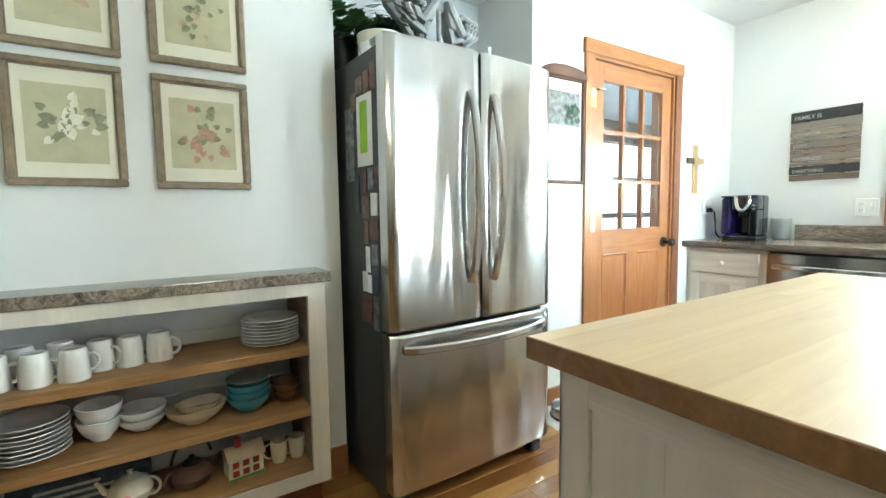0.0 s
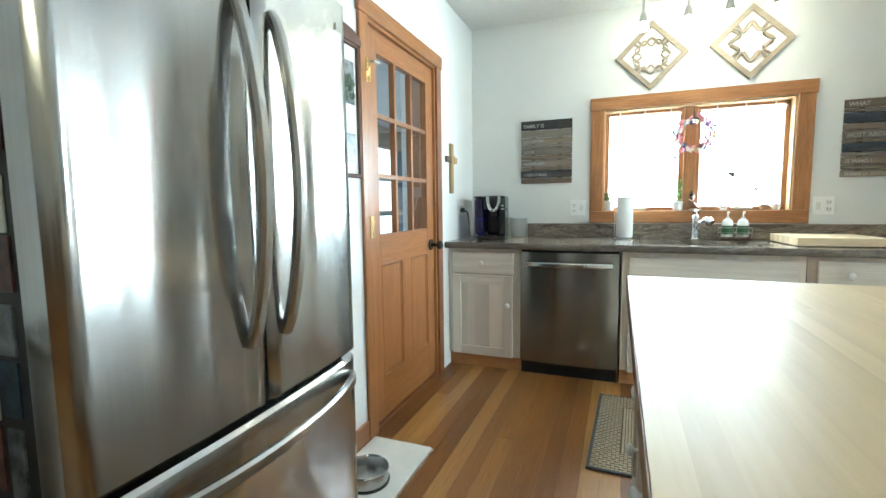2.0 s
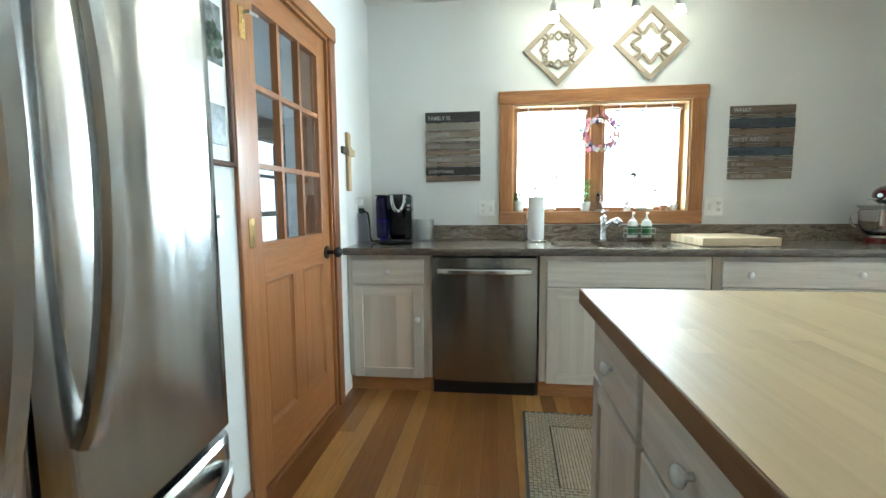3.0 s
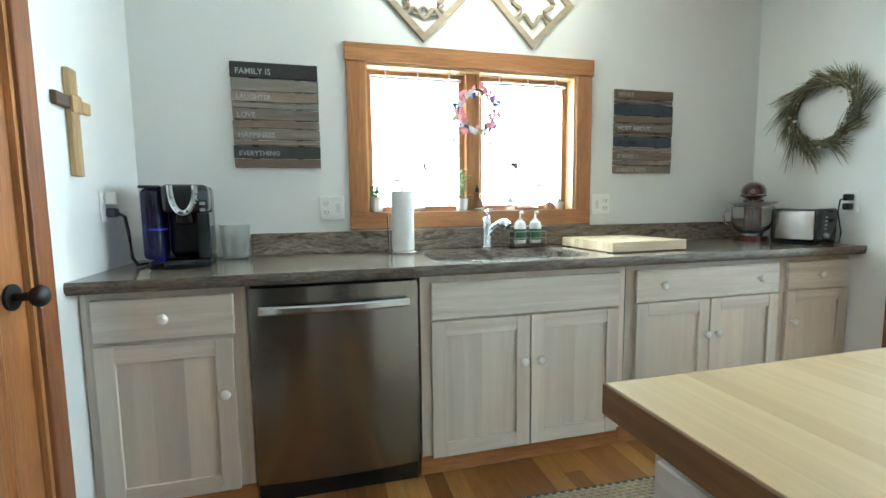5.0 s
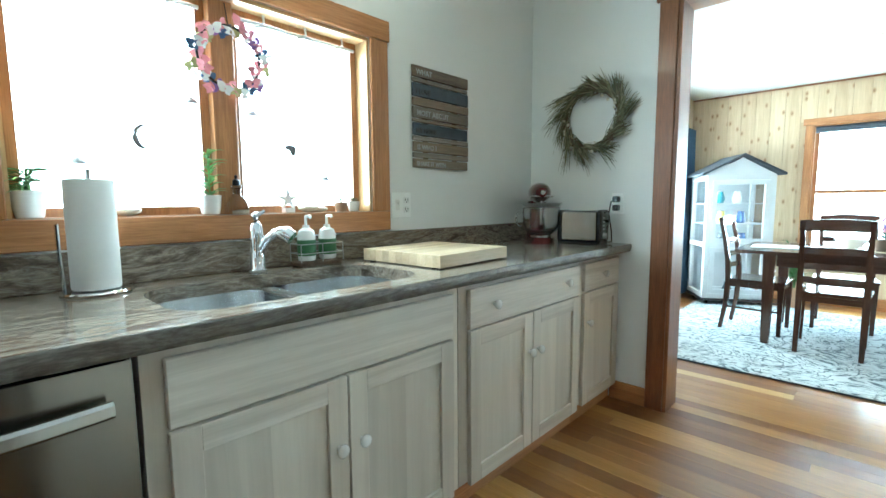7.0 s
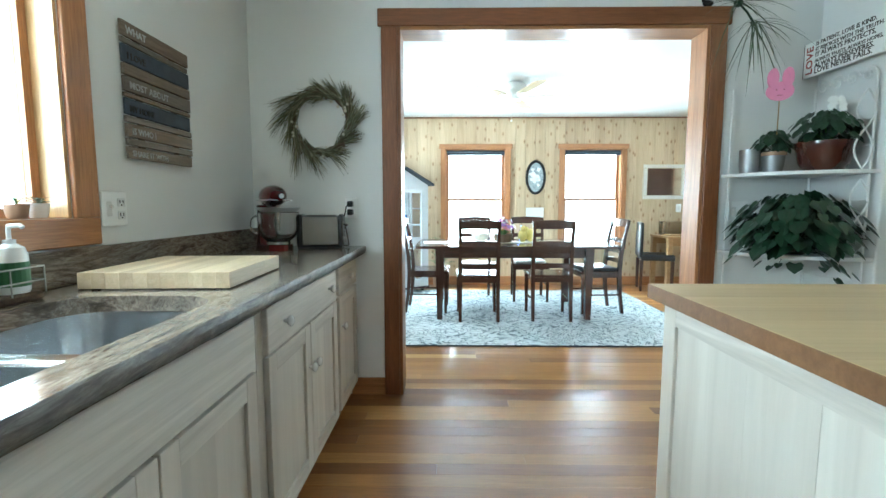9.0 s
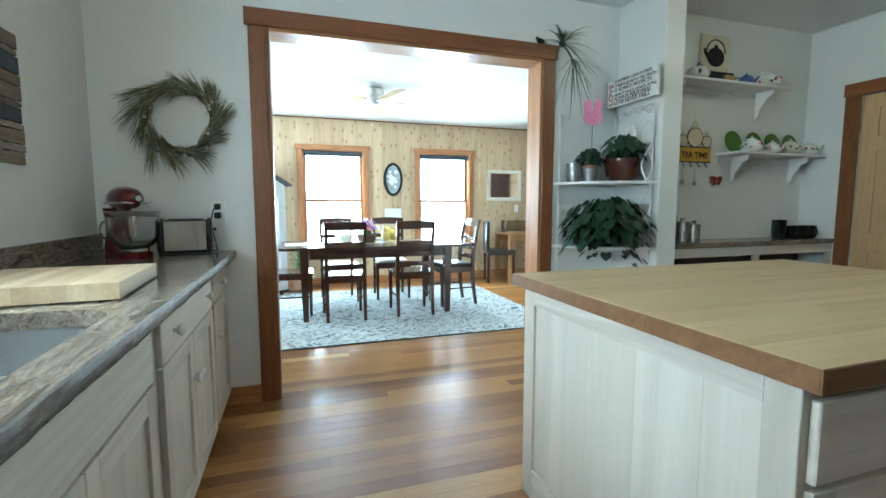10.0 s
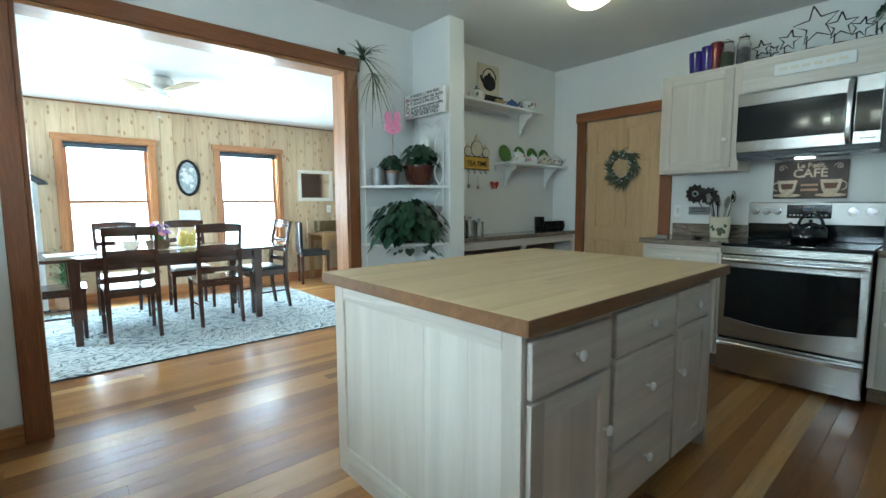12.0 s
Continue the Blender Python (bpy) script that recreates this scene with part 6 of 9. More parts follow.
# ---- on the counter ----
CT = 0.9155
pt = thing("paper_towel_holder", "paper towel roll on a chrome stand", "paper towel", pose(4.845, 0.755, CT) @ Matrix.Diagonal((1, 1, 1.07, 1)))
part("base", lathe(bmesh.new(), [(0, 0), (0.08, 0), (0.082, 0.005), (0.078, 0.009), (0, 0.011)], 28), "chrome", pt, "", True)
part("post", rod(bmesh.new(), (0, 0, 0.01), (0, 0, 0.31), 0.006), "chrome", pt)
part("roll", lathe(bmesh.new(), [(0.02, 0.014), (0.054, 0.013), (0.056, 0.02), (0.056, 0.278), (0.054, 0.284), (0.02, 0.283), (0.02, 0.014)], 28), "paper_white", pt, "white paper towel roll", True)
part("tension_arm", tube(bmesh.new(), [(0.03, 0.066, 0.008), (0.03, 0.07, 0.1), (0.03, 0.07, 0.175)], 0.011, 8, True, 0.5), "chrome", pt, "", True)
fa = thing("faucet", "chrome single-lever kitchen faucet with pull-out head", "faucet", pose(4.875, 0.30, CT))
part("base", lathe(bmesh.new(), [(0, 0), (0.030, 0), (0.031, 0.01), (0.026, 0.016), (0.024, 0.09), (0.026, 0.12), (0.022, 0.16), (0.010, 0.175), (0, 0.178)], 22), "chrome", fa, "", True)
part("spout", tube(bmesh.new(), [(0, 0, 0.06), (-0.028, -0.022, 0.112), (-0.05, -0.042, 0.132), (-0.062, -0.056, 0.134)], [0.018, 0.017, 0.017, 0.017], 14), "chrome", fa, "", True)
part("spray_head", tube(bmesh.new(), [(-0.056, -0.05, 0.137), (-0.076, -0.07, 0.133), (-0.092, -0.084, 0.118)], [0.019, 0.028, 0.024], 16), "chrome", fa, "rounded chrome spray head", True)
part("lever", ball(tube(bmesh.new(), [(0, 0, 0.172), (0.0, 0.0, 0.195), (-0.006, -0.03, 0.212)], [0.010, 0.011, 0.007], 8), (0, 0, 0.195), 0.015, 12, 8), "chrome", fa, "", True)
cd = thing("soap_caddy", "wire caddy with two soap pump bottles", "soap caddy", pose(4.885, 0.06, CT))
part("tray", box(-0.04, 0.04, -0.09, 0.09, 0.0, 0.022, 0.006), "dark_bark", cd, "dark wooden tray")
bm = bmesh.new()
for z in (0.05, 0.085):
    tube(bm, [(-0.04, -0.09, z), (0.04, -0.09, z), (0.04, 0.09, z), (-0.04, 0.09, z), (-0.04, -0.09, z)], 0.0022, 5)
for x in (-0.04, 0.04):
    for y in (-0.09, 0.0, 0.09):
        rod(bm, (x, y, 0.018), (x, y, 0.085), 0.002, seg=5)
part("wire_rail", bm, "pewter", cd)
for y in (-0.045, 0.045):
    b = part("bottle", lathe(bmesh.new(), [(0, 0.022), (0.031, 0.022), (0.034, 0.03), (0.034, 0.115), (0.028, 0.135), (0.013, 0.145), (0.013, 0.155), (0, 0.156)], 20, (0, y, 0)), "white_ceramic", cd, "white soap bottle with green label", True)
    part("label_band", lathe(bmesh.new(), [(0.0345, 0.04), (0.0348, 0.042), (0.0348, 0.098), (0.0345, 0.10)], 20, (0, y, 0)), "green_label", b)
    part("pump", tube(rod(bmesh.new(), (0, y, 0.155), (0, y, 0.185), 0.005), [(0.0, y, 0.187), (-0.03, y, 0.19), (-0.036, y, 0.184)], 0.006, 7), "white_paint", b)
cb = thing("cutting_board", "thick maple butcher block cutting board", "cutting board", pose(4.65, -0.358, CT, 0, 0, 3))
nb = 11
for k in range(nb):
    a, b = -0.21 + 0.42 * k / nb, -0.21 + 0.42 * (k + 1) / nb
    part("stave", box(a, b, -0.216, 0.216, 0.004, 0.05, 0.0008), "board_maple", cb)
for x in (-0.17, 0.17):
    for y in (-0.2, 0.2):
        part("foot", rod(bmesh.new(), (x, y, 0), (x, y, 0.006), 0.012), "black_plastic", cb)

# coffee maker
kg = thing("coffee_maker", "black pod coffee maker with lit blue water tank", "coffee maker", pose(4.70, 1.705, CT, 0, 0, 8))
part("base", box(-0.16, 0.14, -0.115, 0.10, 0.0, 0.035, 0.012, 2), "black_plastic", kg)
part("column", box(0.0, 0.14, -0.115, 0.045, 0.035, 0.325, 0.016, 2), "black_plastic", kg)
hd = part("head", box(-0.15, 0.01, -0.115, 0.045, 0.215, 0.325, 0.02, 3), "black_plastic", kg, "", True)
part("side_panel", box(-0.155, 0.0, -0.117, -0.07, 0.035, 0.218, 0.008, 2), "black_enamel", kg)
part("handle", swept_bar([(-0.158 - 0.018 * math.sin(math.pi * k / 16), -0.032 + 0.042 * math.cos(math.pi * k / 16), 0.320 - 0.105 * math.sin(math.pi * k / 16) ** 0.9) for k in range(17)], (1, 0, 0), 0.014, 0.010), "chrome", hd, "silver U-shaped handle", True)
part("screen", box(-0.153, -0.149, -0.112, -0.083, 0.265, 0.30), "slate_blue", hd)
part("indicator", box(-0.154, -0.149, -0.08, -0.065, 0.262, 0.268), "led_green", hd, "small green light")
part("drip_tray", box(-0.185, -0.16, -0.065, 0.045, 0.0, 0.03, 0.01, 2), "black_plastic", kg)
part("spout_block", box(-0.150, -0.06, -0.06, 0.0, 0.17, 0.216, 0.012, 2), "black_enamel", kg, "", True)
for z in (0.175, 0.20, 0.225):
    part("button", box(-0.1545, -0.149, -0.105, -0.085, z + 0.02, z + 0.032, 0.002), "pewter", hd)
part("tray_rim", box(-0.186, -0.155, -0.062, 0.042, 0.0305, 0.034), "bar_steel", kg)
tk = part("water_tank", box(-0.13, 0.13, 0.047, 0.118, 0.036, 0.31, 0.02, 3), "lavender_tank", kg, "blue tinted water tank", True)
part("tank_light", box(-0.09, 0.06, 0.062, 0.10, 0.15, 0.153), "led_blue", tk)
part("tank_light", box(-0.09, 0.06, 0.062, 0.10, 0.04, 0.044), "led_blue", tk)
part("tank_lid", box(-0.132, 0.132, 0.046, 0.12, 0.31, 0.322, 0.006, 2), "black_plastic", kg)
cdr = bmesh.new()
tube(cdr, [(4.62, 1.895, 1.13), (4.60, 1.87, 1.12), (4.585, 1.855, 1.05), (4.60, 1.855, 0.96), (4.66, 1.86, 0.926), (4.75, 1.845, 0.922), (4.80, 1.80, 0.93)], 0.0065, 8)
single("power_cord", cdr, "black_plastic", "black power cord of the coffee maker", "cord", True)
single("plastic_container", cup(bmesh.new(), 0.058, 0.155, t=0.003, flare=0.006, seg=28), "frosted_plastic", "frosted plastic tub on the counter", "container", True, pose(4.875, 1.535, CT))

# stand mixer
mx = thing("stand_mixer", "dark red stand mixer with glass bowl", "mixer", pose(4.765, -1.345, CT, 0, 0, 130))
part("base", extrude_outline(bmesh.new(), [(0.15 * math.cos(a) * (1 if math.cos(a) > 0 else 0.9), 0.09 * math.sin(a)) for a in (2 * math.pi * k / 24 for k in range(24))], "z", 0, 0.032), "red_enamel", mx)
part("column", lathe(bmesh.new(), [(0, 0.03), (0.062, 0.03), (0.05, 0.1), (0.048, 0.18), (0.056, 0.24), (0, 0.25)], 20, (-0.10, 0, 0)), "red_enamel", mx, "", True)
hd = part("motor_head", ball(bmesh.new(), (0.0, 0, 0.288), 0.066, 24, 14, 1.95, 0.98, 0.92), "red_enamel", mx, "", True)
part("band", lathe(bmesh.new(), [(0.0622, -0.006), (0.0632, 0), (0.0622, 0.006)], 24, (0, 0, 0.285)), "chrome", hd)
part("trim_strip", box(-0.075, 0.116, -0.0655, 0.0655, 0.262, 0.272, 0.003), "chrome", hd)
part("front_cap", rod(bmesh.new(), (0.12, 0, 0.288), (0.137, 0, 0.288), 0.015, 0.013, 18), "chrome", hd, "", True)
part("bowl", lathe(bmesh.new(), [(0, 0.035), (0.05, 0.035), (0.055, 0.045), (0.088, 0.075), (0.104, 0.12), (0.106, 0.20), (0.109, 0.203), (0.103, 0.203), (0.10, 0.12), (0.08, 0.08), (0.04, 0.05), (0, 0.05)], 30, (0.075, 0, 0)), "clear_glass", mx, "clear glass mixing bowl", True)
part("bowl_handle", ring_handle(bmesh.new(), (0.075, -0.112, 0.14), 0.03, 0.006, "x", 1.4, 90, 270), "clear_glass", mx, "", True)
part("bowl_collar", lathe(bmesh.new(), [(0.056, 0.032), (0.06, 0.034), (0.06, 0.046), (0.055, 0.048)], 24, (0.075, 0, 0)), "bar_steel", mx)
part("beater", rod(bmesh.new(), (0.075, 0, 0.24), (0.075, 0, 0.10), 0.008), "bar_steel", mx)
part("pouring_shield", lathe(bmesh.new(), [(0.085, 0.205), (0.118, 0.226), (0.12, 0.228), (0.086, 0.208)], 24, (0.075, 0.0, 0)), "frosted_plastic", mx)

# toaster
to = thing("toaster", "brushed steel toaster with black ends", "toaster", pose(4.535, -1.42, CT, 0, 0, 8))
part("body", box(-0.115, 0.085, -0.08, 0.08, 0.018, 0.185, 0.028, 4), "black_plastic", to, "black shell", True)
for y0, y1 in ((-0.0845, -0.0795), (0.0795, 0.0845)):
    part("side_panel", box(-0.108, 0.082, y0, y1, 0.024, 0.176, 0.002), "wide_steel", to, "brushed steel side panel")
for x0, x1 in ((-0.135, -0.105), (0.078, 0.115)):
    part("end_cap", box(x0, x1, -0.083, 0.083, 0.008, 0.19, 0.02, 3), "black_plastic", to, "black plastic end", True)
part("foot_rail", box(-0.13, 0.11, -0.075, 0.075, 0.0, 0.018, 0.005), "black_plastic", to)
part("slot", walls(bmesh.new(), (-0.09, 0.065, -0.045, -0.015, 0.1825, 0.1862), (-0.09, 0.065, 0.015, 0.045, 0.1825, 0.1862)), "black_enamel", to)
part("dial", rod(bmesh.new(), (-0.133, 0.03, 0.05), (-0.15, 0.03, 0.05), 0.016, 0.014, 16), "pewter", to, "", True)
for z in (0.085, 0.105, 0.125, 0.145):
    part("button", box(-0.1385, -0.134, 0.022, 0.04, z - 0.005, z + 0.005, 0.001), "lettering_white", to)
part("lever", box(-0.155, -0.134, -0.02, 0.01, 0.12, 0.135, 0.004), "black_plastic", to)
cdr = bmesh.new()
tube(cdr, [(4.385, -1.515, 1.16), (4.40, -1.50, 1.15), (4.42, -1.52, 1.08), (4.405, -1.53, 0.98), (4.39, -1.50, 0.925), (4.42, -1.47, 0.924)], 0.004, 7)
single("power_cord", cdr, "black_plastic", "black power cord of the toaster", "cord", True)


# ---- wreaths ----
def wreath(name, label, m, r, reach, blades, mats, size, spin=1.0, extra=(), thick=(0.0022, 0.005)):
    """A wreath of blades about y; x across, z up, facing +y."""
    w = thing(name, label, "wreath", m, group="")
    bm = bmesh.new()
    for j in range(3):
        tube(bm, [((r + 0.012 * math.cos(5 * a + 2 * j)) * math.cos(a), 0.02 + 0.010 * math.sin(5 * a + 2 * j), (r + 0.012 * math.cos(5 * a + 2 * j)) * math.sin(a)) for a in (2 * math.pi * k / 60 for k in range(61))], 0.009, 6, False)
    part("vine_ring", bm, "twig_brown", w, "", True)
    sprays = [(6.283 * (k + rnd.uniform(-0.45, 0.45)) / 46, rnd.uniform(-0.022, 0.028), min(1.1, max(-0.35, rnd.gauss(0.24, 0.45))), rnd.uniform(0.45, 1.2)) for k in range(46)]
    for mname, share in mats:
        bm = bmesh.new()
        for k in range(int(blades * share)):
            sa, so, sl, sw = rnd.choice(sprays)
            a = sa + rnd.gauss(0, 0.05)
            q = r + so + rnd.gauss(0, 0.008)
            base = (q * math.cos(a), 0.02 + rnd.uniform(-0.012, 0.03), q * math.sin(a))
            lean = sl + rnd.gauss(0, 0.16)
            tx, tz = -math.sin(a) * spin, math.cos(a) * spin
            d = Vector((tx + lean * math.cos(a), rnd.uniform(-0.05, 0.45), tz + lean * math.sin(a)))
            leaf_blade(bm, base, d, size * sw * rnd.uniform(0.4, 1.0) * (1 + reach * max(0, lean)), rnd.uniform(*thick), rnd.uniform(0.0, 0.35), 4, (0, 1, 0.3))
        part("foliage", bm, mname, w)["kind"] = "stuff"
    for mname, n, s in extra:
        bm = bmesh.new()
        for k in range(n):
            a, q = rnd.uniform(0, 6.283), r + rnd.uniform(-0.035, 0.05)
            ball(bm, (q * math.cos(a), rnd.uniform(0.025, 0.06), q * math.sin(a)), s * rnd.uniform(0.6, 1.2), 6, 4)
        part("berry_cluster", bm, mname, w)["kind"] = "stuff"
    return w


wreath("wreath", "large dried grass and olive wreath on the wall", pose(4.545, SOUTH + 0.004, 1.628), 0.165, 0.3, 1300, [("olive_blade", 0.42), ("straw_blade", 0.38), ("sage_leaf", 0.24), ("dark_bark", 0.14)], 0.145, -1.0, [("cream_ceramic", 26, 0.009), ("twig_brown", 30, 0.007)], (0.0008, 0.0026))
wreath("wreath", "small green eucalyptus wreath on the pantry door", pose(WEST - 0.010, -0.70, 1.53, 0, 0, -90), 0.115, 0.45, 1100, [("dark_leaf", 0.22), ("sage_leaf", 0.58), ("olive_blade", 0.2)], 0.085, 1.0, [("petal_white", 120, 0.006)])

# ---- plant corner ----
CX, CY = 1.712, SOUTH + 0.002
rk = thing("corner_rack", "white wire corner rack with rounded shelves", "plant stand", pose(CX, CY, 0))
for z in (1.33, 0.895, 0.46):
    bm = extrude_outline(bmesh.new(), [(0.004, 0.004)] + [(0.515 * math.cos(a), 0.43 * math.sin(a)) for a in (math.pi / 2 * k / 16 for k in range(17))], "z", z - 0.018, z)
    part("shelf", bm, "white_paint", rk, "white rounded shelf")
for x, y in ((0.03, 0.03), (0.49, 0.03), (0.03, 0.40)):
    part("post", rod(bmesh.new(), (x, y, 0), (x, y, 1.80), 0.006, seg=8), "white_paint", rk)
bm = bmesh.new()
for z in (0.62, 0.76, 1.05, 1.18, 1.45, 1.58):
    rod(bm, (0.03, 0.03, z), (0.03, 0.40, z), 0.003, seg=6)
part("side_wire", bm, "white_paint", rk)
bm = bmesh.new()
for z0 in (1.33, 0.895):
    for k in (-1, 1):
        tube(bm, [(0.075 + k * 0.045 * math.sin(6.283 * i / 20), 0.405, z0 + 0.005 + 0.38 * i / 20) for i in range(21)], 0.0045, 6)
for j in range(4):
    pts = [(0.03, 0.08 + 0.09 * j + 0.045 * math.exp(-0.1 * i) * math.cos(i * 0.6), 1.80 + 0.045 * math.exp(-0.1 * i) * math.sin(i * 0.6)) for i in range(18)]
    tube(bm, pts, 0.005, 6)
part("scrolls", bm, "white_paint", rk, "curled wire scrolls", True)
lv = thing("love_sign", "white wooden sign with printed love verse", "sign", pose(1.80, -1.545, 1.862))
part("board", box(-0.012, 0.012, 0, 0.47, 0, 0.185, 0.002), "white_paint", lv)
for x in (-0.012, 0.012):
    part("edge", box(x - 0.001, x + 0.001, -0.002, 0.0, 0, 0.185), "dark_bark", lv)
FACE_X = Matrix(((0, 0, 1, 0), (1, 0, 0, 0), (0, 1, 0, 0), (0, 0, 0, 1)))
lettering("inscription", "LOVE", 0.062, "rust_red", lv, Matrix.Translation((0.0125, 0.062, 0.012)) @ FACE_X @ pose(0, 0, 0, 0, 0, 90))
for k, (wd, sz) in enumerate((("IS PATIENT, LOVE IS KIND.", 0.030), ("IT REJOICES WITH THE TRUTH.", 0.028), ("IT ALWAYS PROTECTS,", 0.034), ("ALWAYS TRUSTS, ALWAYS HOPES,", 0.025), ("ALWAYS PERSEVERES.", 0.036), ("LOVE NEVER FAILS.", 0.040))):
    lettering("inscription", wd, sz, "lettering_dark", lv, Matrix.Translation((0.0125, 0.078, 0.157 - 0.0295 * k)) @ FACE_X)


def leafy(parent, at, n, rx, ry, rz, size, mname, hang=0.0):
    bm = bmesh.new()
    for k in range(n):
        a, b, q = rnd.uniform(0, 6.283), rnd.uniform(-0.5, 1.4), rnd.uniform(0.55, 1.0)
        c = Vector((rx * q * math.cos(a) * math.cos(b), ry * q * math.sin(a) * math.cos(b), rz * q * math.sin(b)))
        if hang and rnd.random() < 0.25:
            c.z -= hang * rnd.random()
        heart_leaf(bm, Vector(at) + c, Vector((math.cos(a), math.sin(a), 0.9)), Vector((math.cos(a) * 0.6, math.sin(a) * 0.6, -0.9)), size * rnd.uniform(0.6, 1.25))
        if k % 3 == 0:
            tube(bm, [Vector(at) + Vector((0, 0, -0.5 * rz)), Vector(at) + c * 0.6, Vector(at) + c], 0.0018, 4)
    return part("leaves", bm, mname, parent)


po = thing("pothos_plant", "large trailing pothos with dark green leaves", "plant", pose(1.99, -1.33, 0.896))
part("pot", cup(bmesh.new(), 0.085, 0.12, flare=0.01, t=0.006), "black_plastic", po, "", True)
leafy(po, (0.0, 0.05, 0.12), 420, 0.31, 0.29, 0.20, 0.066, "dark_leaf", 0.24)
po2 = thing("potted_plant", "green potted plant in a glazed brown pot", "plant", pose(1.865, -1.29, 1.331))
part("pot", lathe(bmesh.new(), [(0, 0), (0.08, 0), (0.108, 0.04), (0.12, 0.10), (0.128, 0.13), (0.128, 0.148), (0.116, 0.148), (0.11, 0.12), (0, 0.115)], 26), "brown_ceramic", po2, "", True)
leafy(po2, (0, 0, 0.20), 120, 0.17, 0.17, 0.10, 0.05, "dark_leaf")
bm = bmesh.new()
for k in range(26):
    leaf_blade(bm, (0, 0, 0.11), (rnd.uniform(-1, 1), rnd.uniform(-1, 1), 1.3), rnd.uniform(0.14, 0.24), 0.008, 0.35)
part("blades", bm, "mid_leaf", po2)
bm = bmesh.new()
for k in range(10):
    heart_leaf(bm, (-0.04 + rnd.uniform(-0.03, 0.03), 0.0 + rnd.uniform(-0.03, 0.03), 0.34 + rnd.uniform(-0.03, 0.03)), (0.5, 0.8, 0.2), (rnd.uniform(-1, 1), 0, 1), 0.03)
part("blossom", bm, "petal_white", po2, "white orchid blossom")
po3 = thing("potted_plant", "small green plant in a tin pot", "plant", pose(2.03, -1.425, 1.331))
part("pot", cup(bmesh.new(), 0.048, 0.095, flare=0.008, t=0.003), "galvanized", po3, "", True)
part("rim", lathe(bmesh.new(), [(0.056, 0.092), (0.06, 0.094), (0.06, 0.112), (0.053, 0.112)], 20), "terracotta", po3)
leafy(po3, (0, 0, 0.15), 90, 0.10, 0.10, 0.07, 0.042, "dark_leaf")
bn = thing("felt_bunny", "pink felt bunny head on a stick", "decoration", pose(2.03, -1.41, 1.43))
part("stick", rod(bmesh.new(), (0, 0, 0), (0, 0, 0.30), 0.003, seg=6), "olive_wood", bn)
fc = bmesh.new()
for c, rx, rz, k in (((0.0, 0.335), 0.064, 0.05, 0), ((-0.034, 0.405), 0.026, 0.052, 8), ((0.034, 0.405), 0.026, 0.052, -8)):
    pts = [(c[0] + rx * math.cos(a), c[1] + rz * math.sin(a)) for a in (2 * math.pi * j / 20 for j in range(20))]
    extrude_outline(fc, pts, "y", -0.004 - 0.0005 * abs(k), 0.004 + 0.0005 * abs(k))
hd = part("head", fc, "pink_felt", bn)
hd.rotation_euler = (0, 0, radians(-20))
part("face", walls(bmesh.new(), (-0.02, -0.015, 0.0045, 0.006, 0.34, 0.345), (0.015, 0.02, 0.0045, 0.006, 0.34, 0.345), (-0.012, 0.012, 0.0045, 0.006, 0.312, 0.315)), "rust_red", hd)
gj = bmesh.new()
single("glass_jar", cup(gj, 0.05, 0.13, t=0.004), "galvanized", "grey tin jar behind the plants", "jar", True, pose(2.13, -1.47, 1.331))
sp = thing("spider_plant", "air plant with long leaves on the casing", "plant", pose(2.215, SOUTH + 0.05, 2.265))
bm = bmesh.new()
for k in range(46):
    leaf_blade(bm, (0, 0, 0.0), (rnd.uniform(-1, 1), rnd.uniform(-0.1, 0.9), rnd.uniform(-0.3, 1.2)), rnd.uniform(0.14, 0.30), 0.0042, 0.5, 5)
for k in range(30):
    leaf_blade(bm, (-0.06 + rnd.uniform(-0.03, 0.03), 0.05, -0.12), (rnd.uniform(-0.9, 0.9), rnd.uniform(-0.1, 0.7), rnd.uniform(-1.2, 0.1)), rnd.uniform(0.14, 0.30), 0.0038, 0.5, 5)
part("leaves", bm, "spider_leaf", sp)
part("root", ball(tube(bmesh.new(), [(0, 0, 0), (-0.03, 0.03, -0.06), (-0.06, 0.05, -0.13)], 0.006, 6), (0, 0, 0.0), 0.024, 10, 6), "dark_leaf", sp)
single("metal_bird", ball(ball(bmesh.new(), (0, 0, 0.018), 0.018, 10, 7, 1.7, 0.8, 1), (0.026, 0, 0.034), 0.011, 8, 6), "black_iron", "small dark bird figure on the casing", "figurine", True, pose(2.36, SOUTH + 0.012, 2.2605))


# ---- teapot shelves ----
TW = -1.48


def bracket_shelf(x0, x1, z, depth, label):
    s = thing("wall_shelf", label, "shelf", pose(0, TW + 0.001, z), group="white teapot shelves")
    part("board", box(x0, x1, 0, depth, -0.018, 0, 0.003), "white_paint", s)
    bm = extrude_outline(bmesh.new(), [(x0 + 0.03, -0.02), (x1 - 0.03, -0.02)] + [(x1 - 0.03 - (x1 - x0 - 0.06) * k / 40, -0.055 - 0.010 * math.cos(k * 0.63)) for k in range(41)], "y", 0.0, 0.012)
    part("scalloped_apron", bm, "white_paint", s)
    for x in (x0 + 0.16, x1 - 0.16):
        bm = extrude_outline(bmesh.new(), [(0.013, -0.019), (depth - 0.03, -0.019), (depth - 0.035, -0.05), (depth - 0.08, -0.075), (depth - 0.11, -0.12), (0.05, -0.16), (0.045, -0.20), (0.013, -0.23)], "x", x - 0.009, x + 0.009)
        part("bracket", bm, "white_paint", s)
    return s


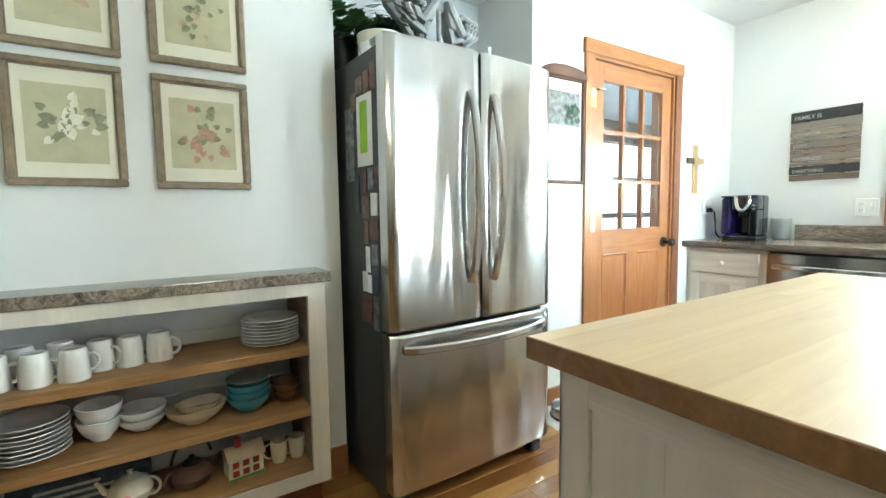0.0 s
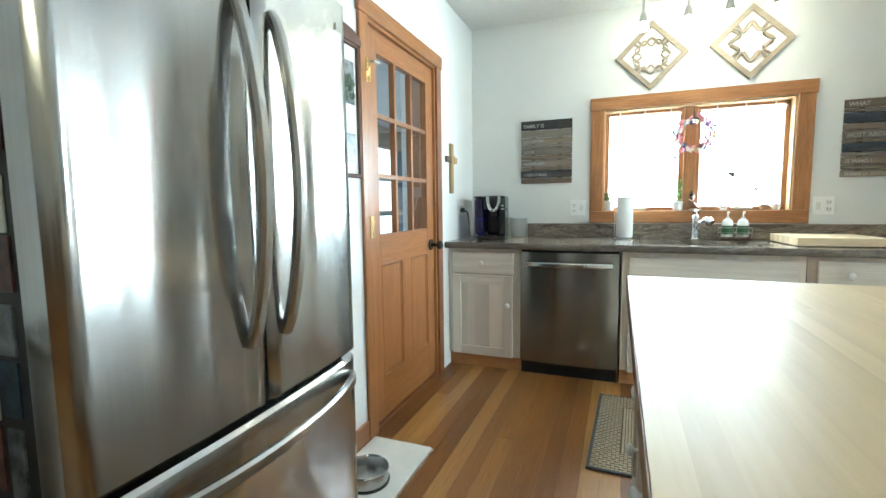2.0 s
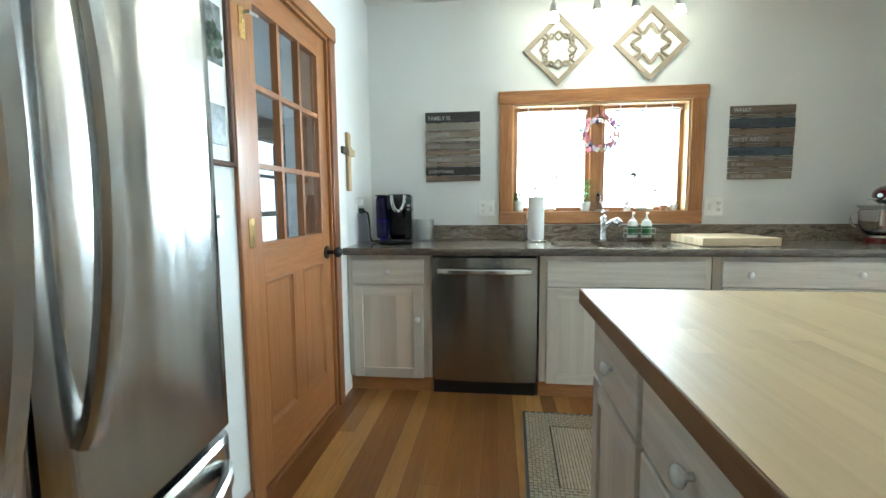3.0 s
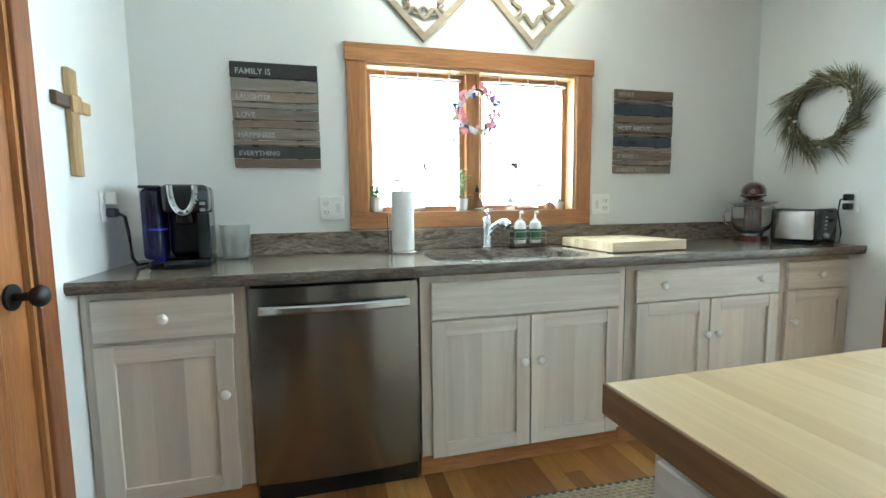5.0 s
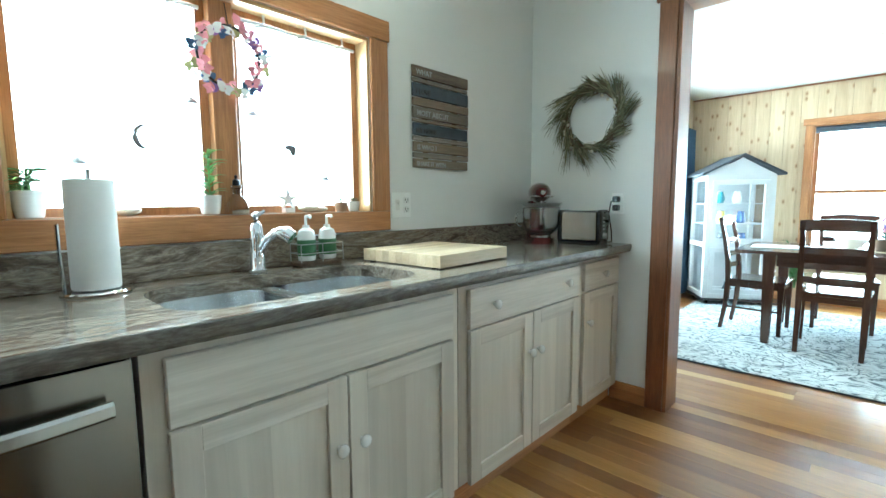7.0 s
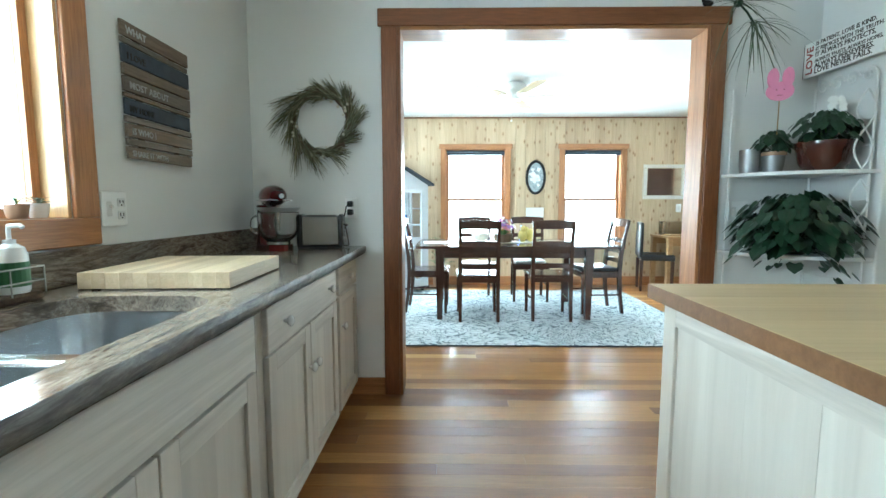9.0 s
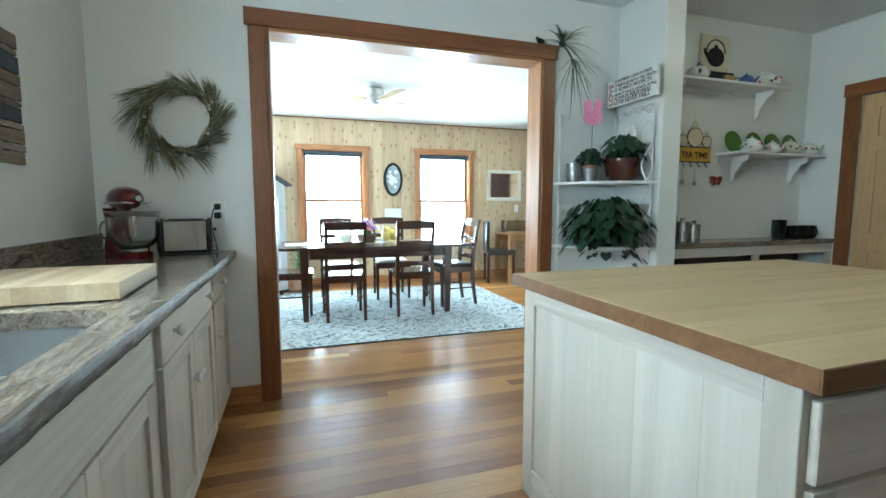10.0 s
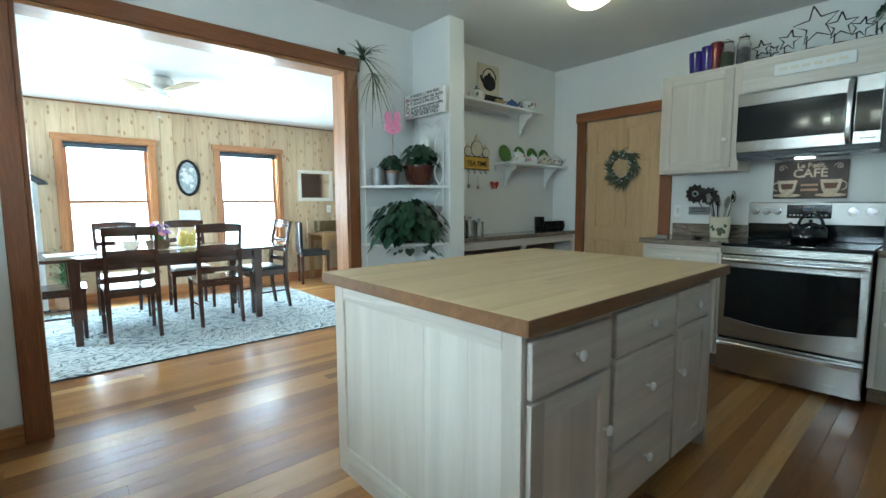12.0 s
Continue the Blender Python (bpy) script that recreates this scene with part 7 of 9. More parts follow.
bracket_shelf(0.30, 1.50, 2.075, 0.19, "white scalloped wall shelf with teapots")
bracket_shelf(-0.12, 0.84, 1.575, 0.19, "white wall shelf with teapots and plates")
teapot(pose(1.16, TW + 0.10, 2.076, 0, 0, 30), 0.098, "white_ceramic", "white teapot with blue pattern", "blue_ceramic")
single("wooden_box", box(-0.05, 0.05, -0.035, 0.035, 0, 0.06, 0.004), "olive_wood", "small wooden box on the shelf", "box", at=pose(0.86, TW + 0.08, 2.076))
teapot(pose(0.69, TW + 0.10, 2.076, 0, 0, 150), 0.07, "blue_ceramic", "small blue glazed teapot")
teapot(pose(0.46, TW + 0.10, 2.076, 0, 0, 20), 0.105, "white_ceramic", "white floral teapot on the upper shelf")
tp = thing("teapot_picture", "cream tile picture of a dark teapot", "picture", pose(0.92, TW + 0.012, 2.16))
part("tile", box(-0.14, 0.14, 0, 0.014, 0, 0.285, 0.003), "cream_ceramic", tp)
bm = bmesh.new()
extrude_outline(bm, [(0.085 * math.cos(a), 0.125 + 0.07 * math.sin(a)) for a in (2 * math.pi * k / 24 for k in range(24))], "y", 0.0145, 0.017)
extrude_outline(bm, [(0.02 * math.cos(a), 0.20 + 0.015 * math.sin(a)) for a in (2 * math.pi * k / 12 for k in range(12))], "y", 0.0145, 0.017)
tube(bm, [(0.09 * math.cos(a), 0.016, 0.16 + 0.09 * math.sin(a)) for a in (math.pi * k / 12 for k in range(13))], 0.005, 6)
tube(bm, [(0.07, 0.016, 0.12), (0.105, 0.016, 0.15), (0.115, 0.016, 0.18)], [0.018, 0.012, 0.008], 6)
part("drawn_teapot", bm, "black_iron", tp)
part("easel", box(-0.12, 0.12, -0.004, 0.08, -0.082, -0.0, 0.004), "black_iron", tp)
for x, mm, s, a in ((0.60, "white_ceramic", 0.098, 25), (0.38, "white_ceramic", 0.08, 160), (0.18, "cream_ceramic", 0.095, 20), (-0.02, "white_ceramic", 0.09, 150)):
    teapot(pose(x, TW + 0.11, 1.576, 0, 0, a), s, mm, "white floral teapot on the lower shelf" if mm == "white_ceramic" else "cream teapot on the lower shelf", None)
for x in (0.72, 0.50, 0.30, 0.10):
    bm = lathe(bmesh.new(), [(0, 0), (0.05, 0.002), (0.085, 0.012), (0.085, 0.016), (0.05, 0.007), (0, 0.005)], 26)
    single("plate", bm, "green_ceramic", "green leaf plate standing on the shelf", "plate", True, pose(x, TW + 0.035, 1.662, -80, 0, 0), "green plates")
tt = thing("tea_time_sign", "yellow tea time sign with teapot cut-outs", "sign", pose(1.06, TW + 0.002, 1.505))
part("plaque", box(-0.16, 0.16, 0, 0.012, 0, 0.105, 0.004), "tea_yellow", tt)
part("plaque_edge", walls(bmesh.new(), (-0.165, 0.165, 0.0, 0.011, -0.006, -0.0005), (-0.165, 0.165, 0.0, 0.011, 0.1055, 0.111)), "black_iron", tt)
lettering("inscription", "TEA TIME", 0.062, "black_iron", tt, Matrix.Translation((0, 0.0125, 0.028)) @ Matrix(((-1, 0, 0, 0), (0, 0, 1, 0), (0, 1, 0, 0), (0, 0, 0, 1))), align="CENTER")
for x, s in ((0.0, 1.25), (0.115, 0.75), (-0.115, 0.75)):
    bm = extrude_outline(bmesh.new(), [(x + 0.058 * s * math.cos(a), 0.112 + 0.055 * s + 0.055 * s * math.sin(a)) for a in (2 * math.pi * k / 20 for k in range(20))], "y", 0.001, 0.011)
    extrude_outline(bm, [(x - 0.035 * s, 0.112 + 0.1 * s), (x + 0.035 * s, 0.112 + 0.1 * s), (x + 0.012 * s, 0.112 + 0.14 * s), (x, 0.112 + 0.16 * s), (x - 0.012 * s, 0.112 + 0.14 * s)], "y", 0.001, 0.0112)
    part("cutout", bm, "cream_ceramic", tt)
    part("cutout_line", tube(bmesh.new(), [(x + 0.06 * s * math.cos(a), 0.008, 0.112 + 0.055 * s + 0.057 * s * math.sin(a)) for a in (2 * math.pi * k / 20 for k in range(21))], 0.004, 5), "black_iron", tt)
for x in (-0.11, -0.04, 0.04, 0.11):
    part("hook", tube(bmesh.new(), [(x, 0.006, 0.0), (x, 0.012, -0.03), (x, 0.022, -0.042), (x, 0.03, -0.03)], 0.003, 5), "black_iron", tt)
bf = bmesh.new()
for s in (-1, 1):
    heart_leaf(bf, (s * 0.03, 0.012, 0.012), (0, 1, 0.0), (s, 0, 0.7), 0.055)
    heart_leaf(bf, (s * 0.022, 0.012, -0.014), (0, 1, 0.0), (s, 0, -0.8), 0.035)
rod(bf, (0, 0.002, -0.03), (0, 0.012, 0.03), 0.004)
single("butterfly", bf, "rust_red", "red butterfly decoration on the wall", "decoration", at=pose(0.83, TW + 0.003, 1.36))
for x, z, s in ((1.18, 1.37, 0.03), (1.06, 1.36, 0.026)):
    bm = tube(ball(bmesh.new(), (0, 0.014, -0.02), s * 0.7, 10, 7, 1, 0.4, 1), [(0, 0.012, 0.0), (0, 0.012, 0.09)], 0.002, 5)
    single("tea_strainer", bm, "pewter", "small metal tea strainer hanging on a hook", "strainer", True, pose(x, TW + 0.012, z), "hanging strainers")

# low cabinet under the teapots
lc = thing("low_cabinet", "low open shelf cabinet with stone top", "cabinet")
part("top", box(WEST + 0.002, 1.548, TW + 0.002, -1.195, 0.868, 0.905, 0.004), "granite", lc, "brown stone top")
part("frame", walls(bmesh.new(), (WEST + 0.002, 1.548, -1.225, -1.207, 0.80, 0.867), (1.49, 1.548, -1.225, -1.207, 0.1, 0.80), (0.66, 0.72, -1.225, -1.207, 0.1, 0.80), (WEST + 0.002, WEST + 0.06, -1.225, -1.207, 0.1, 0.80), (WEST + 0.06, 1.49, -1.225, -1.207, 0.1, 0.16)), "white_oak_x", lc)
part("back", box(WEST + 0.002, 1.548, TW + 0.002, TW + 0.02, 0.0, 0.867), "brown_barn", lc)
for z in (0.38, 0.62):
    part("shelf", box(WEST + 0.03, 1.52, TW + 0.02, -1.226, z - 0.018, z), "shelf_oak", lc)
part("plinth", box(WEST + 0.002, 1.548, -1.26, -1.245, 0, 0.1), "dark_trim_x", lc)
for k, (x, mm) in enumerate(((0.1, "blue_ceramic"), (0.25, "white_ceramic"), (0.42, "blue_ceramic"), (0.55, "cream_ceramic"), (0.95, "rust_dark"), (1.15, "white_ceramic"), (1.35, "blue_ceramic"))):
    single("bowl", lathe(bmesh.new(), bowl_profile(0.07, 0.08), 22), mm, {"blue_ceramic": "blue bowl inside the low cabinet", "white_ceramic": "white bowl inside the low cabinet", "cream_ceramic": "cream bowl inside the low cabinet", "rust_dark": "brown bowl inside the low cabinet"}[mm], "bowl", True, pose(x, -1.32, 0.621))
for x, r, h in ((1.43, 0.062, 0.17), (1.29, 0.052, 0.13), (1.18, 0.045, 0.11)):
    c = thing("canister", "brushed steel canister with lid", "canister", pose(x, -1.33, 0.906), group="steel canisters")
    part("body", lathe(bmesh.new(), [(0, 0), (r, 0), (r, h), (0, h)], 24), "bar_steel", c, "", True)
    part("lid", lathe(bmesh.new(), [(0, h + 0.001), (r * 1.03, h + 0.001), (r * 1.03, h + 0.016), (0.014, h + 0.022), (0.012, h + 0.03), (0.018, h + 0.042), (0, h + 0.046)], 24), "bar_steel", c, "", True)
for x, r, h in ((0.30, 0.05, 0.15), (0.17, 0.058, 0.10), (0.05, 0.058, 0.10), (-0.05, 0.05, 0.10)):
    g = thing("dark_mug", "black stoneware mug on the stone top", "mug", pose(x, -1.33, 0.906, 0, 0, 70), group="black mugs")
    part("cup", cup(bmesh.new(), r, h), "black_enamel", g, "", True)
    part("handle", ring_handle(bmesh.new(), (r + 0.006, 0, h * 0.5), 0.028, 0.006, "y", 1.2, -110, 110), "black_enamel", g, "", True)
# ---- stove wall ----
uc = thing("wall_cabinet", "whitewashed upper cabinet with one door", "cabinet", group="upper cabinets")
UF = 0.16
part("body", box(WEST + 0.001, UF, -0.222, 0.352, 1.425, 2.20, 0.003), "white_oak_z", uc)
front(uc, UF, 1, "y", -0.195, 0.300, 1.452, 2.175, "door", [(0.262, 1.66)])
uc2 = thing("wall_cabinet", "whitewashed cabinet panel above the microwave", "cabinet", group="upper cabinets")
part("body", box(WEST + 0.001, UF, 0.354, 1.30, 1.975, 2.20, 0.003), "white_oak_y", uc2)
part("rail", box(UF, UF + 0.018, 0.354, 1.30, 1.976, 2.199, 0.002), "white_oak_y", uc2)
ws = thing("wooden_sign", "long white painted wooden sign", "sign", pose(UF + 0.0195, 0.545, 2.055))
part("board", box(0, 0.014, 0, 0.425, 0, 0.078, 0.002), "white_paint", ws)
for k in range(6):
    part("writing_bar", box(0.0142, 0.0152, 0.03 + 0.062 * k, 0.075 + 0.062 * k, 0.03, 0.05), "mat_board", ws)

mw = thing("microwave", "stainless over-range microwave with black glass door", "microwave", pose(0, 0.36, 1.512))
part("body", box(WEST + 0.001, 0.245, 0, 0.76, 0, 0.445, 0.004), "fridge_side", mw)
dr = part("door", box(0.246, 0.275, 0.002, 0.605, 0.03, 0.44, 0.006, 2), "range_steel", mw, "stainless door frame")
part("window", box(0.2755, 0.279, 0.006, 0.598, 0.108, 0.352, 0.003), "black_enamel", dr, "black glass window")
part("window_frame", walls(bmesh.new(), (0.2793, 0.2803, 0.075, 0.52, 0.14, 0.144), (0.2793, 0.2803, 0.075, 0.52, 0.316, 0.32), (0.2793, 0.2803, 0.075, 0.079, 0.144, 0.316), (0.2793, 0.2803, 0.516, 0.52, 0.144, 0.316)), "black_plastic", dr)
part("handle", swept_bar([(0.285 + 0.045 * math.sin(math.pi * k / 16) ** 0.5, 0.61, 0.05 + 0.37 * k / 16) for k in range(17)], (0, 1, 0), 0.015, 0.009), "bar_steel", dr, "flat steel bar handle", True)
cp = part("control_panel", box(0.246, 0.272, 0.628, 0.758, 0.03, 0.44, 0.004), "range_steel", mw)
part("control_glass", box(0.2725, 0.275, 0.635, 0.752, 0.105, 0.345, 0.002), "black_enamel", cp)
part("maker_bar", box(0.2725, 0.2735, 0.665, 0.735, 0.062, 0.068), "lettering_white", cp)
part("vent_strip", box(0.10, 0.262, 0.01, 0.75, -0.022, -0.001, 0.003), "black_plastic", mw)
part("hood_lamp", box(0.12, 0.17, 0.33, 0.43, -0.0265, -0.0225), "hood_glow", mw, "lit hood lamp")
hood = window_light("hood_light", (0.145, 0.74, 1.492), (0.145, 0.74, 0.9), 0.12, 0.06, 1.5, (1.0, 0.86, 0.66))

sv = thing("stove", "stainless electric range with black glass cooktop", "stove", pose(0, 0.395, 0))
part("body", box(WEST + 0.03, 0.535, 0.004, 0.761, 0.03, 0.895), "black_enamel", sv)
part("side_panel", box(WEST + 0.03, 0.53, 0.0, 0.0035, 0.03, 0.9), "fridge_side", sv)
part("cooktop", box(WEST + 0.10, 0.575, 0.0, 0.765, 0.897, 0.917, 0.005, 2), "black_enamel", sv, "black glass cooktop")
for x, y, r in ((0.15, 0.19, 0.085), (0.15, 0.57, 0.105), (0.40, 0.19, 0.105), (0.40, 0.57, 0.085)):
    part("burner_ring", lathe(bmesh.new(), [(r - 0.002, 0.9172), (r, 0.9178), (r + 0.002, 0.9172)], 36, (x, y, 0)), "fridge_side", sv)
part("front_rail", box(0.536, 0.585, 0.002, 0.763, 0.845, 0.896, 0.006, 2), "range_steel", sv)
od = part("oven_door", box(0.536, 0.572, 0.004, 0.761, 0.272, 0.838, 0.006, 2), "range_steel", sv, "stainless oven door")
bm = extrude_outline(bmesh.new(), [(0.048, 0.755), (0.717, 0.755), (0.722, 0.41)] + [(0.722 - 0.679 * k / 12, 0.41 - 0.035 * math.sin(math.pi * k / 12)) for k in range(1, 12)] + [(0.043, 0.41)], "x", 0.5725, 0.576)
part("oven_window", bm, "black_enamel", od, "black oven window")
part("window_trim", tube(bmesh.new(), [(0.576, u, v) for u, v in [(0.046, 0.757), (0.719, 0.757), (0.724, 0.408)] + [(0.724 - 0.683 * k / 12, 0.408 - 0.036 * math.sin(math.pi * k / 12)) for k in range(1, 12)] + [(0.041, 0.408), (0.046, 0.757)]], 0.0025, 6), "bar_steel", od)
part("handle", rod(rod(tube(bmesh.new(), [(0.615 + 0.012 * math.sin(math.pi * k / 16), 0.03 + 0.705 * k / 16, 0.808) for k in range(17)], 0.014, 10), (0.57, 0.05, 0.808), (0.615, 0.05, 0.808), 0.011), (0.57, 0.715, 0.808), (0.615, 0.715, 0.808), 0.011), "bar_steel", od, "steel bar handle", True)
wd = part("drawer", box(0.536, 0.570, 0.004, 0.761, 0.03, 0.258, 0.006, 2), "range_steel", sv, "stainless warming drawer")
part("drawer_handle", swept_bar([(0.572 + 0.028 * math.sin(math.pi * k / 20) ** 0.6, 0.01 + 0.745 * k / 20, 0.225) for k in range(21)], (0, 0, 1), 0.017, 0.009), "bar_steel", wd, "", True)
bg = part("backguard", box(WEST + 0.03, 0.0, 0.0, 0.765, 0.917, 1.19, 0.012, 3), "panel_steel", sv, "stainless control panel")
part("lower_glass", box(0.0005, 0.006, 0.008, 0.757, 0.92, 1.035, 0.002), "black_enamel", bg)
part("display", box(0.0005, 0.004, 0.24, 0.49, 1.075, 1.172, 0.003), "black_enamel", bg, "black clock display")
part("clock_digits", box(0.0042, 0.005, 0.335, 0.39, 1.13, 1.15), "slate_blue", bg, "dim clock digits")
for k in range(10):
    part("touch_key", box(0.0042, 0.0048, 0.255 + 0.022 * k, 0.268 + 0.022 * k, 1.092, 1.102), "grey_plastic", bg)
for y in (0.05, 0.12, 0.185, 0.60, 0.69):
    kn = part("knob", rod(rod(bmesh.new(), (0.0, y, 1.125), (0.012, y, 1.125), 0.029, 0.027, 22), (0.012, y, 1.125), (0.034, y, 1.125), 0.021, 0.018, 22), "chrome", bg, "round steel control knob", True)
for y in (0.06, 0.70):
    part("foot", rod(bmesh.new(), (0.48, y, 0), (0.48, y, 0.03), 0.018), "black_plastic", sv)
for y in (0.06, 0.70):
    part("rear_foot", rod(bmesh.new(), (0.0, y, 0), (0.0, y, 0.03), 0.018), "black_plastic", sv)

tk2 = thing("tea_kettle", "black enamel kettle on the stove", "kettle", pose(0.15, 0.80, 0.9185, 0, 0, 240))
part("body", lathe(bmesh.new(), [(0, 0), (0.095, 0), (0.108, 0.02), (0.106, 0.06), (0.085, 0.10), (0.05, 0.12), (0, 0.122)], 28), "black_enamel", tk2, "", True)
part("lid", lathe(bmesh.new(), [(0.05, 0.119), (0.03, 0.13), (0.01, 0.134), (0.014, 0.15), (0, 0.156)], 18), "black_enamel", tk2, "", True)
part("spout", tube(bmesh.new(), [(0.09, 0, 0.06), (0.13, 0, 0.09), (0.15, 0, 0.125)], [0.026, 0.018, 0.013], 10), "black_enamel", tk2, "", True)
part("handle", ring_handle(bmesh.new(), (0, 0, 0.09), 0.088, 0.010, "y", 1.25, 5, 175), "black_plastic", tk2, "arched black handle", True)

# base cabinets beside the stove
BF = 0.475


def stove_unit(y0, y1, label, fronts):
    c = thing("base_cabinet", label, "cabinet", group="base cabinets by the stove")
    part("body", box(WEST + 0.002, BF, y0, y1, 0.1, 0.873), "white_oak_z", c)
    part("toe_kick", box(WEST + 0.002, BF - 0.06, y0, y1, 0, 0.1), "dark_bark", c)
    for f in fronts:
        front(c, BF, 1, "y", *f)
    return c


stove_unit(-0.185, 0.388, "whitewashed base cabinet beside the stove", [(-0.15, 0.355, 0.69, 0.84, "drawer", [(0.10, 0.765)]), (-0.15, 0.355, 0.115, 0.675, "door", [(0.32, 0.5)])])
stove_unit(1.168, 1.60, "whitewashed base cabinet past the stove", [(1.20, 1.57, 0.69, 0.84, "drawer", [(1.38, 0.765)]), (1.20, 1.57, 0.115, 0.675, "door", [(1.235, 0.5)])])
single("countertop", box(WEST + 0.001, 0.51, -0.205, 0.389, 0.875, 0.9152, 0.004), "granite", "short granite counter beside the stove", "countertop")
single("countertop", box(WEST + 0.001, 0.51, 1.167, 1.61, 0.875, 0.9152, 0.004), "granite", "short granite counter past the stove", "countertop")
single("backsplash", box(WEST + 0.001, WEST + 0.022, -0.205, 0.385, 0.9157, 1.012, 0.002), "granite", "granite backsplash strip beside the stove", "backsplash")

ck = thing("utensil_crock", "white crock full of cooking utensils", "crock", pose(0.10, 0.235, 0.9155))
part("pot", cup(bmesh.new(), 0.07, 0.165, t=0.005, flare=0.002), "cream_ceramic", ck, "", True)
bm = bmesh.new()
for k in range(22):
    a = rnd.uniform(0, 6.28)
    heart_leaf(bm, (0.0722 * math.cos(a), 0.0722 * math.sin(a), rnd.uniform(0.03, 0.10)), (math.cos(a), math.sin(a), 0), (-math.sin(a) * rnd.uniform(-1, 1), math.cos(a) * rnd.uniform(-1, 1), 1), 0.028)
part("painted_leaves", bm, "sage_leaf", ck, "painted green leaves")
for k in range(9):
    a = 0.7 * k
    tip = Vector((0.07 * math.cos(a), 0.085 * math.sin(a), 0.25 + 0.02 * (k % 4)))
    bm = rod(bmesh.new(), (0.02 * math.cos(a), 0.02 * math.sin(a), 0.02), tip, 0.005, seg=7)
    mm = ("black_plastic", "pewter", "chrome")[k % 3]
    if k % 2:
        ball(bm, tip, 0.03, 12, 8, 1.0, 0.5, 1.3)
    else:
        for s in (-0.3, 0.0, 0.3):
            tube(bm, [tip, tip + Vector((0.02 * math.cos(a + s), 0.02 * math.sin(a + 2 * s), 0.03)), tip + Vector((0, 0.02 * s, 0.07))], 0.006, 5)
    part("utensil", bm, mm, ck, "", True)
single("spoon_rest", lathe(bmesh.new(), bowl_profile(0.06, 0.014), 24, squash=0.7), "black_enamel", "dark spoon rest on the counter", "spoon rest", True, pose(0.30, 0.15, 0.9158))
single("small_box", box(-0.03, 0.03, -0.04, 0.04, 0, 0.02, 0.005), "pewter", "small metal timer on the counter", "timer", at=pose(0.40, -0.08, 0.9158, 0, 0, 25))
# rusty flower decoration
fl2 = thing("metal_flower", "rusty metal flowers with a grey plaque", "wall decoration", pose(WEST + 0.001, 0.0, 1.10))
for y, z, r in ((-0.03, 0.165, 0.075), (0.075, 0.145, 0.062)):
    bm = bmesh.new()
    for k in range(11):
        a = 2 * math.pi * k / 11
        heart_leaf(bm, (0.02, y + 0.62 * r * math.cos(a), z + 0.62 * r * math.sin(a)), (1, 0.3 * math.cos(a), 0.3 * math.sin(a)), (0, math.cos(a), math.sin(a)), 0.055)
    ball(bm, (0.025, y, z), 0.014, 10, 6)
    part("flower", bm, "flower_iron", fl2)
part("stem", tube(bmesh.new(), [(0.008, -0.03, 0.16), (0.008, 0.0, 0.09), (0.008, 0.03, 0.04)], 0.004, 6), "flower_iron", fl2)
pq = part("plaque", box(0, 0.012, -0.08, 0.085, -0.01, 0.055, 0.003), "octopus_metal", fl2, "grey metal plaque")
for z in (0.012, 0.032):
    part("writing_bar", box(0.0122, 0.0132, -0.06, 0.06, z, z + 0.009), "charcoal_paint", pq)
# cafe sign
cf = thing("cafe_sign", "brown cafe sign painted with two cups", "sign", pose(WEST + 0.001, 0.515, 1.215))
part("board", box(0, 0.016, 0, 0.425, 0, 0.27, 0.003), "cafe_board", cf)
lettering("inscription", "Le Petit", 0.05, "cafe_cream", cf, Matrix.Translation((0.0165, 0.215, 0.222)) @ FACE_X, align="CENTER")
lettering("inscription", "CAFÉ", 0.085, "cafe_cream", cf, Matrix.Translation((0.0165, 0.215, 0.155)) @ FACE_X, align="CENTER")
for y, s in ((0.085, -1), (0.335, 1)):
    bm = extrude_outline(bmesh.new(), [(y - 0.06, 0.135), (y + 0.06, 0.135), (y + 0.048, 0.06), (y + 0.03, 0.035), (y - 0.03, 0.035), (y - 0.048, 0.06)], "x", 0.0162, 0.0175)
    extrude_outline(bm, [(y + 0.085 * math.cos(a), 0.025 + 0.013 * math.sin(a)) for a in (2 * math.pi * k / 20 for k in range(20))], "x", 0.0162, 0.0176)
    tube(bm, [(0.0175, y + s * (0.058 + 0.028 * math.sin(a)), 0.09 + 0.03 * math.cos(a)) for a in (math.pi * k / 10 for k in range(11))], 0.004, 5)
    part("painted_cup", bm, "cafe_cream", cf)
    part("coffee", extrude_outline(bmesh.new(), [(y - 0.04, 0.11), (y + 0.04, 0.11), (y + 0.03, 0.07), (y - 0.03, 0.07)], "x", 0.0177, 0.0182), "rust_dark", cf)
for k in range(2):
    part("writing_bar", box(0.0162, 0.017, 0.165, 0.265, 0.055 + 0.035 * k, 0.072 + 0.035 * k), "terracotta", cf)
for y, s in ((0.05, 1), (0.375, -1)):
    part("flourish", tube(bmesh.new(), [(0.0165, y + s * 0.03 * math.exp(-0.1 * j) * math.cos(j * 0.6), 0.225 + 0.028 * math.exp(-0.1 * j) * math.sin(j * 0.6)) for j in range(18)], 0.003, 5), "cafe_cream", cf)

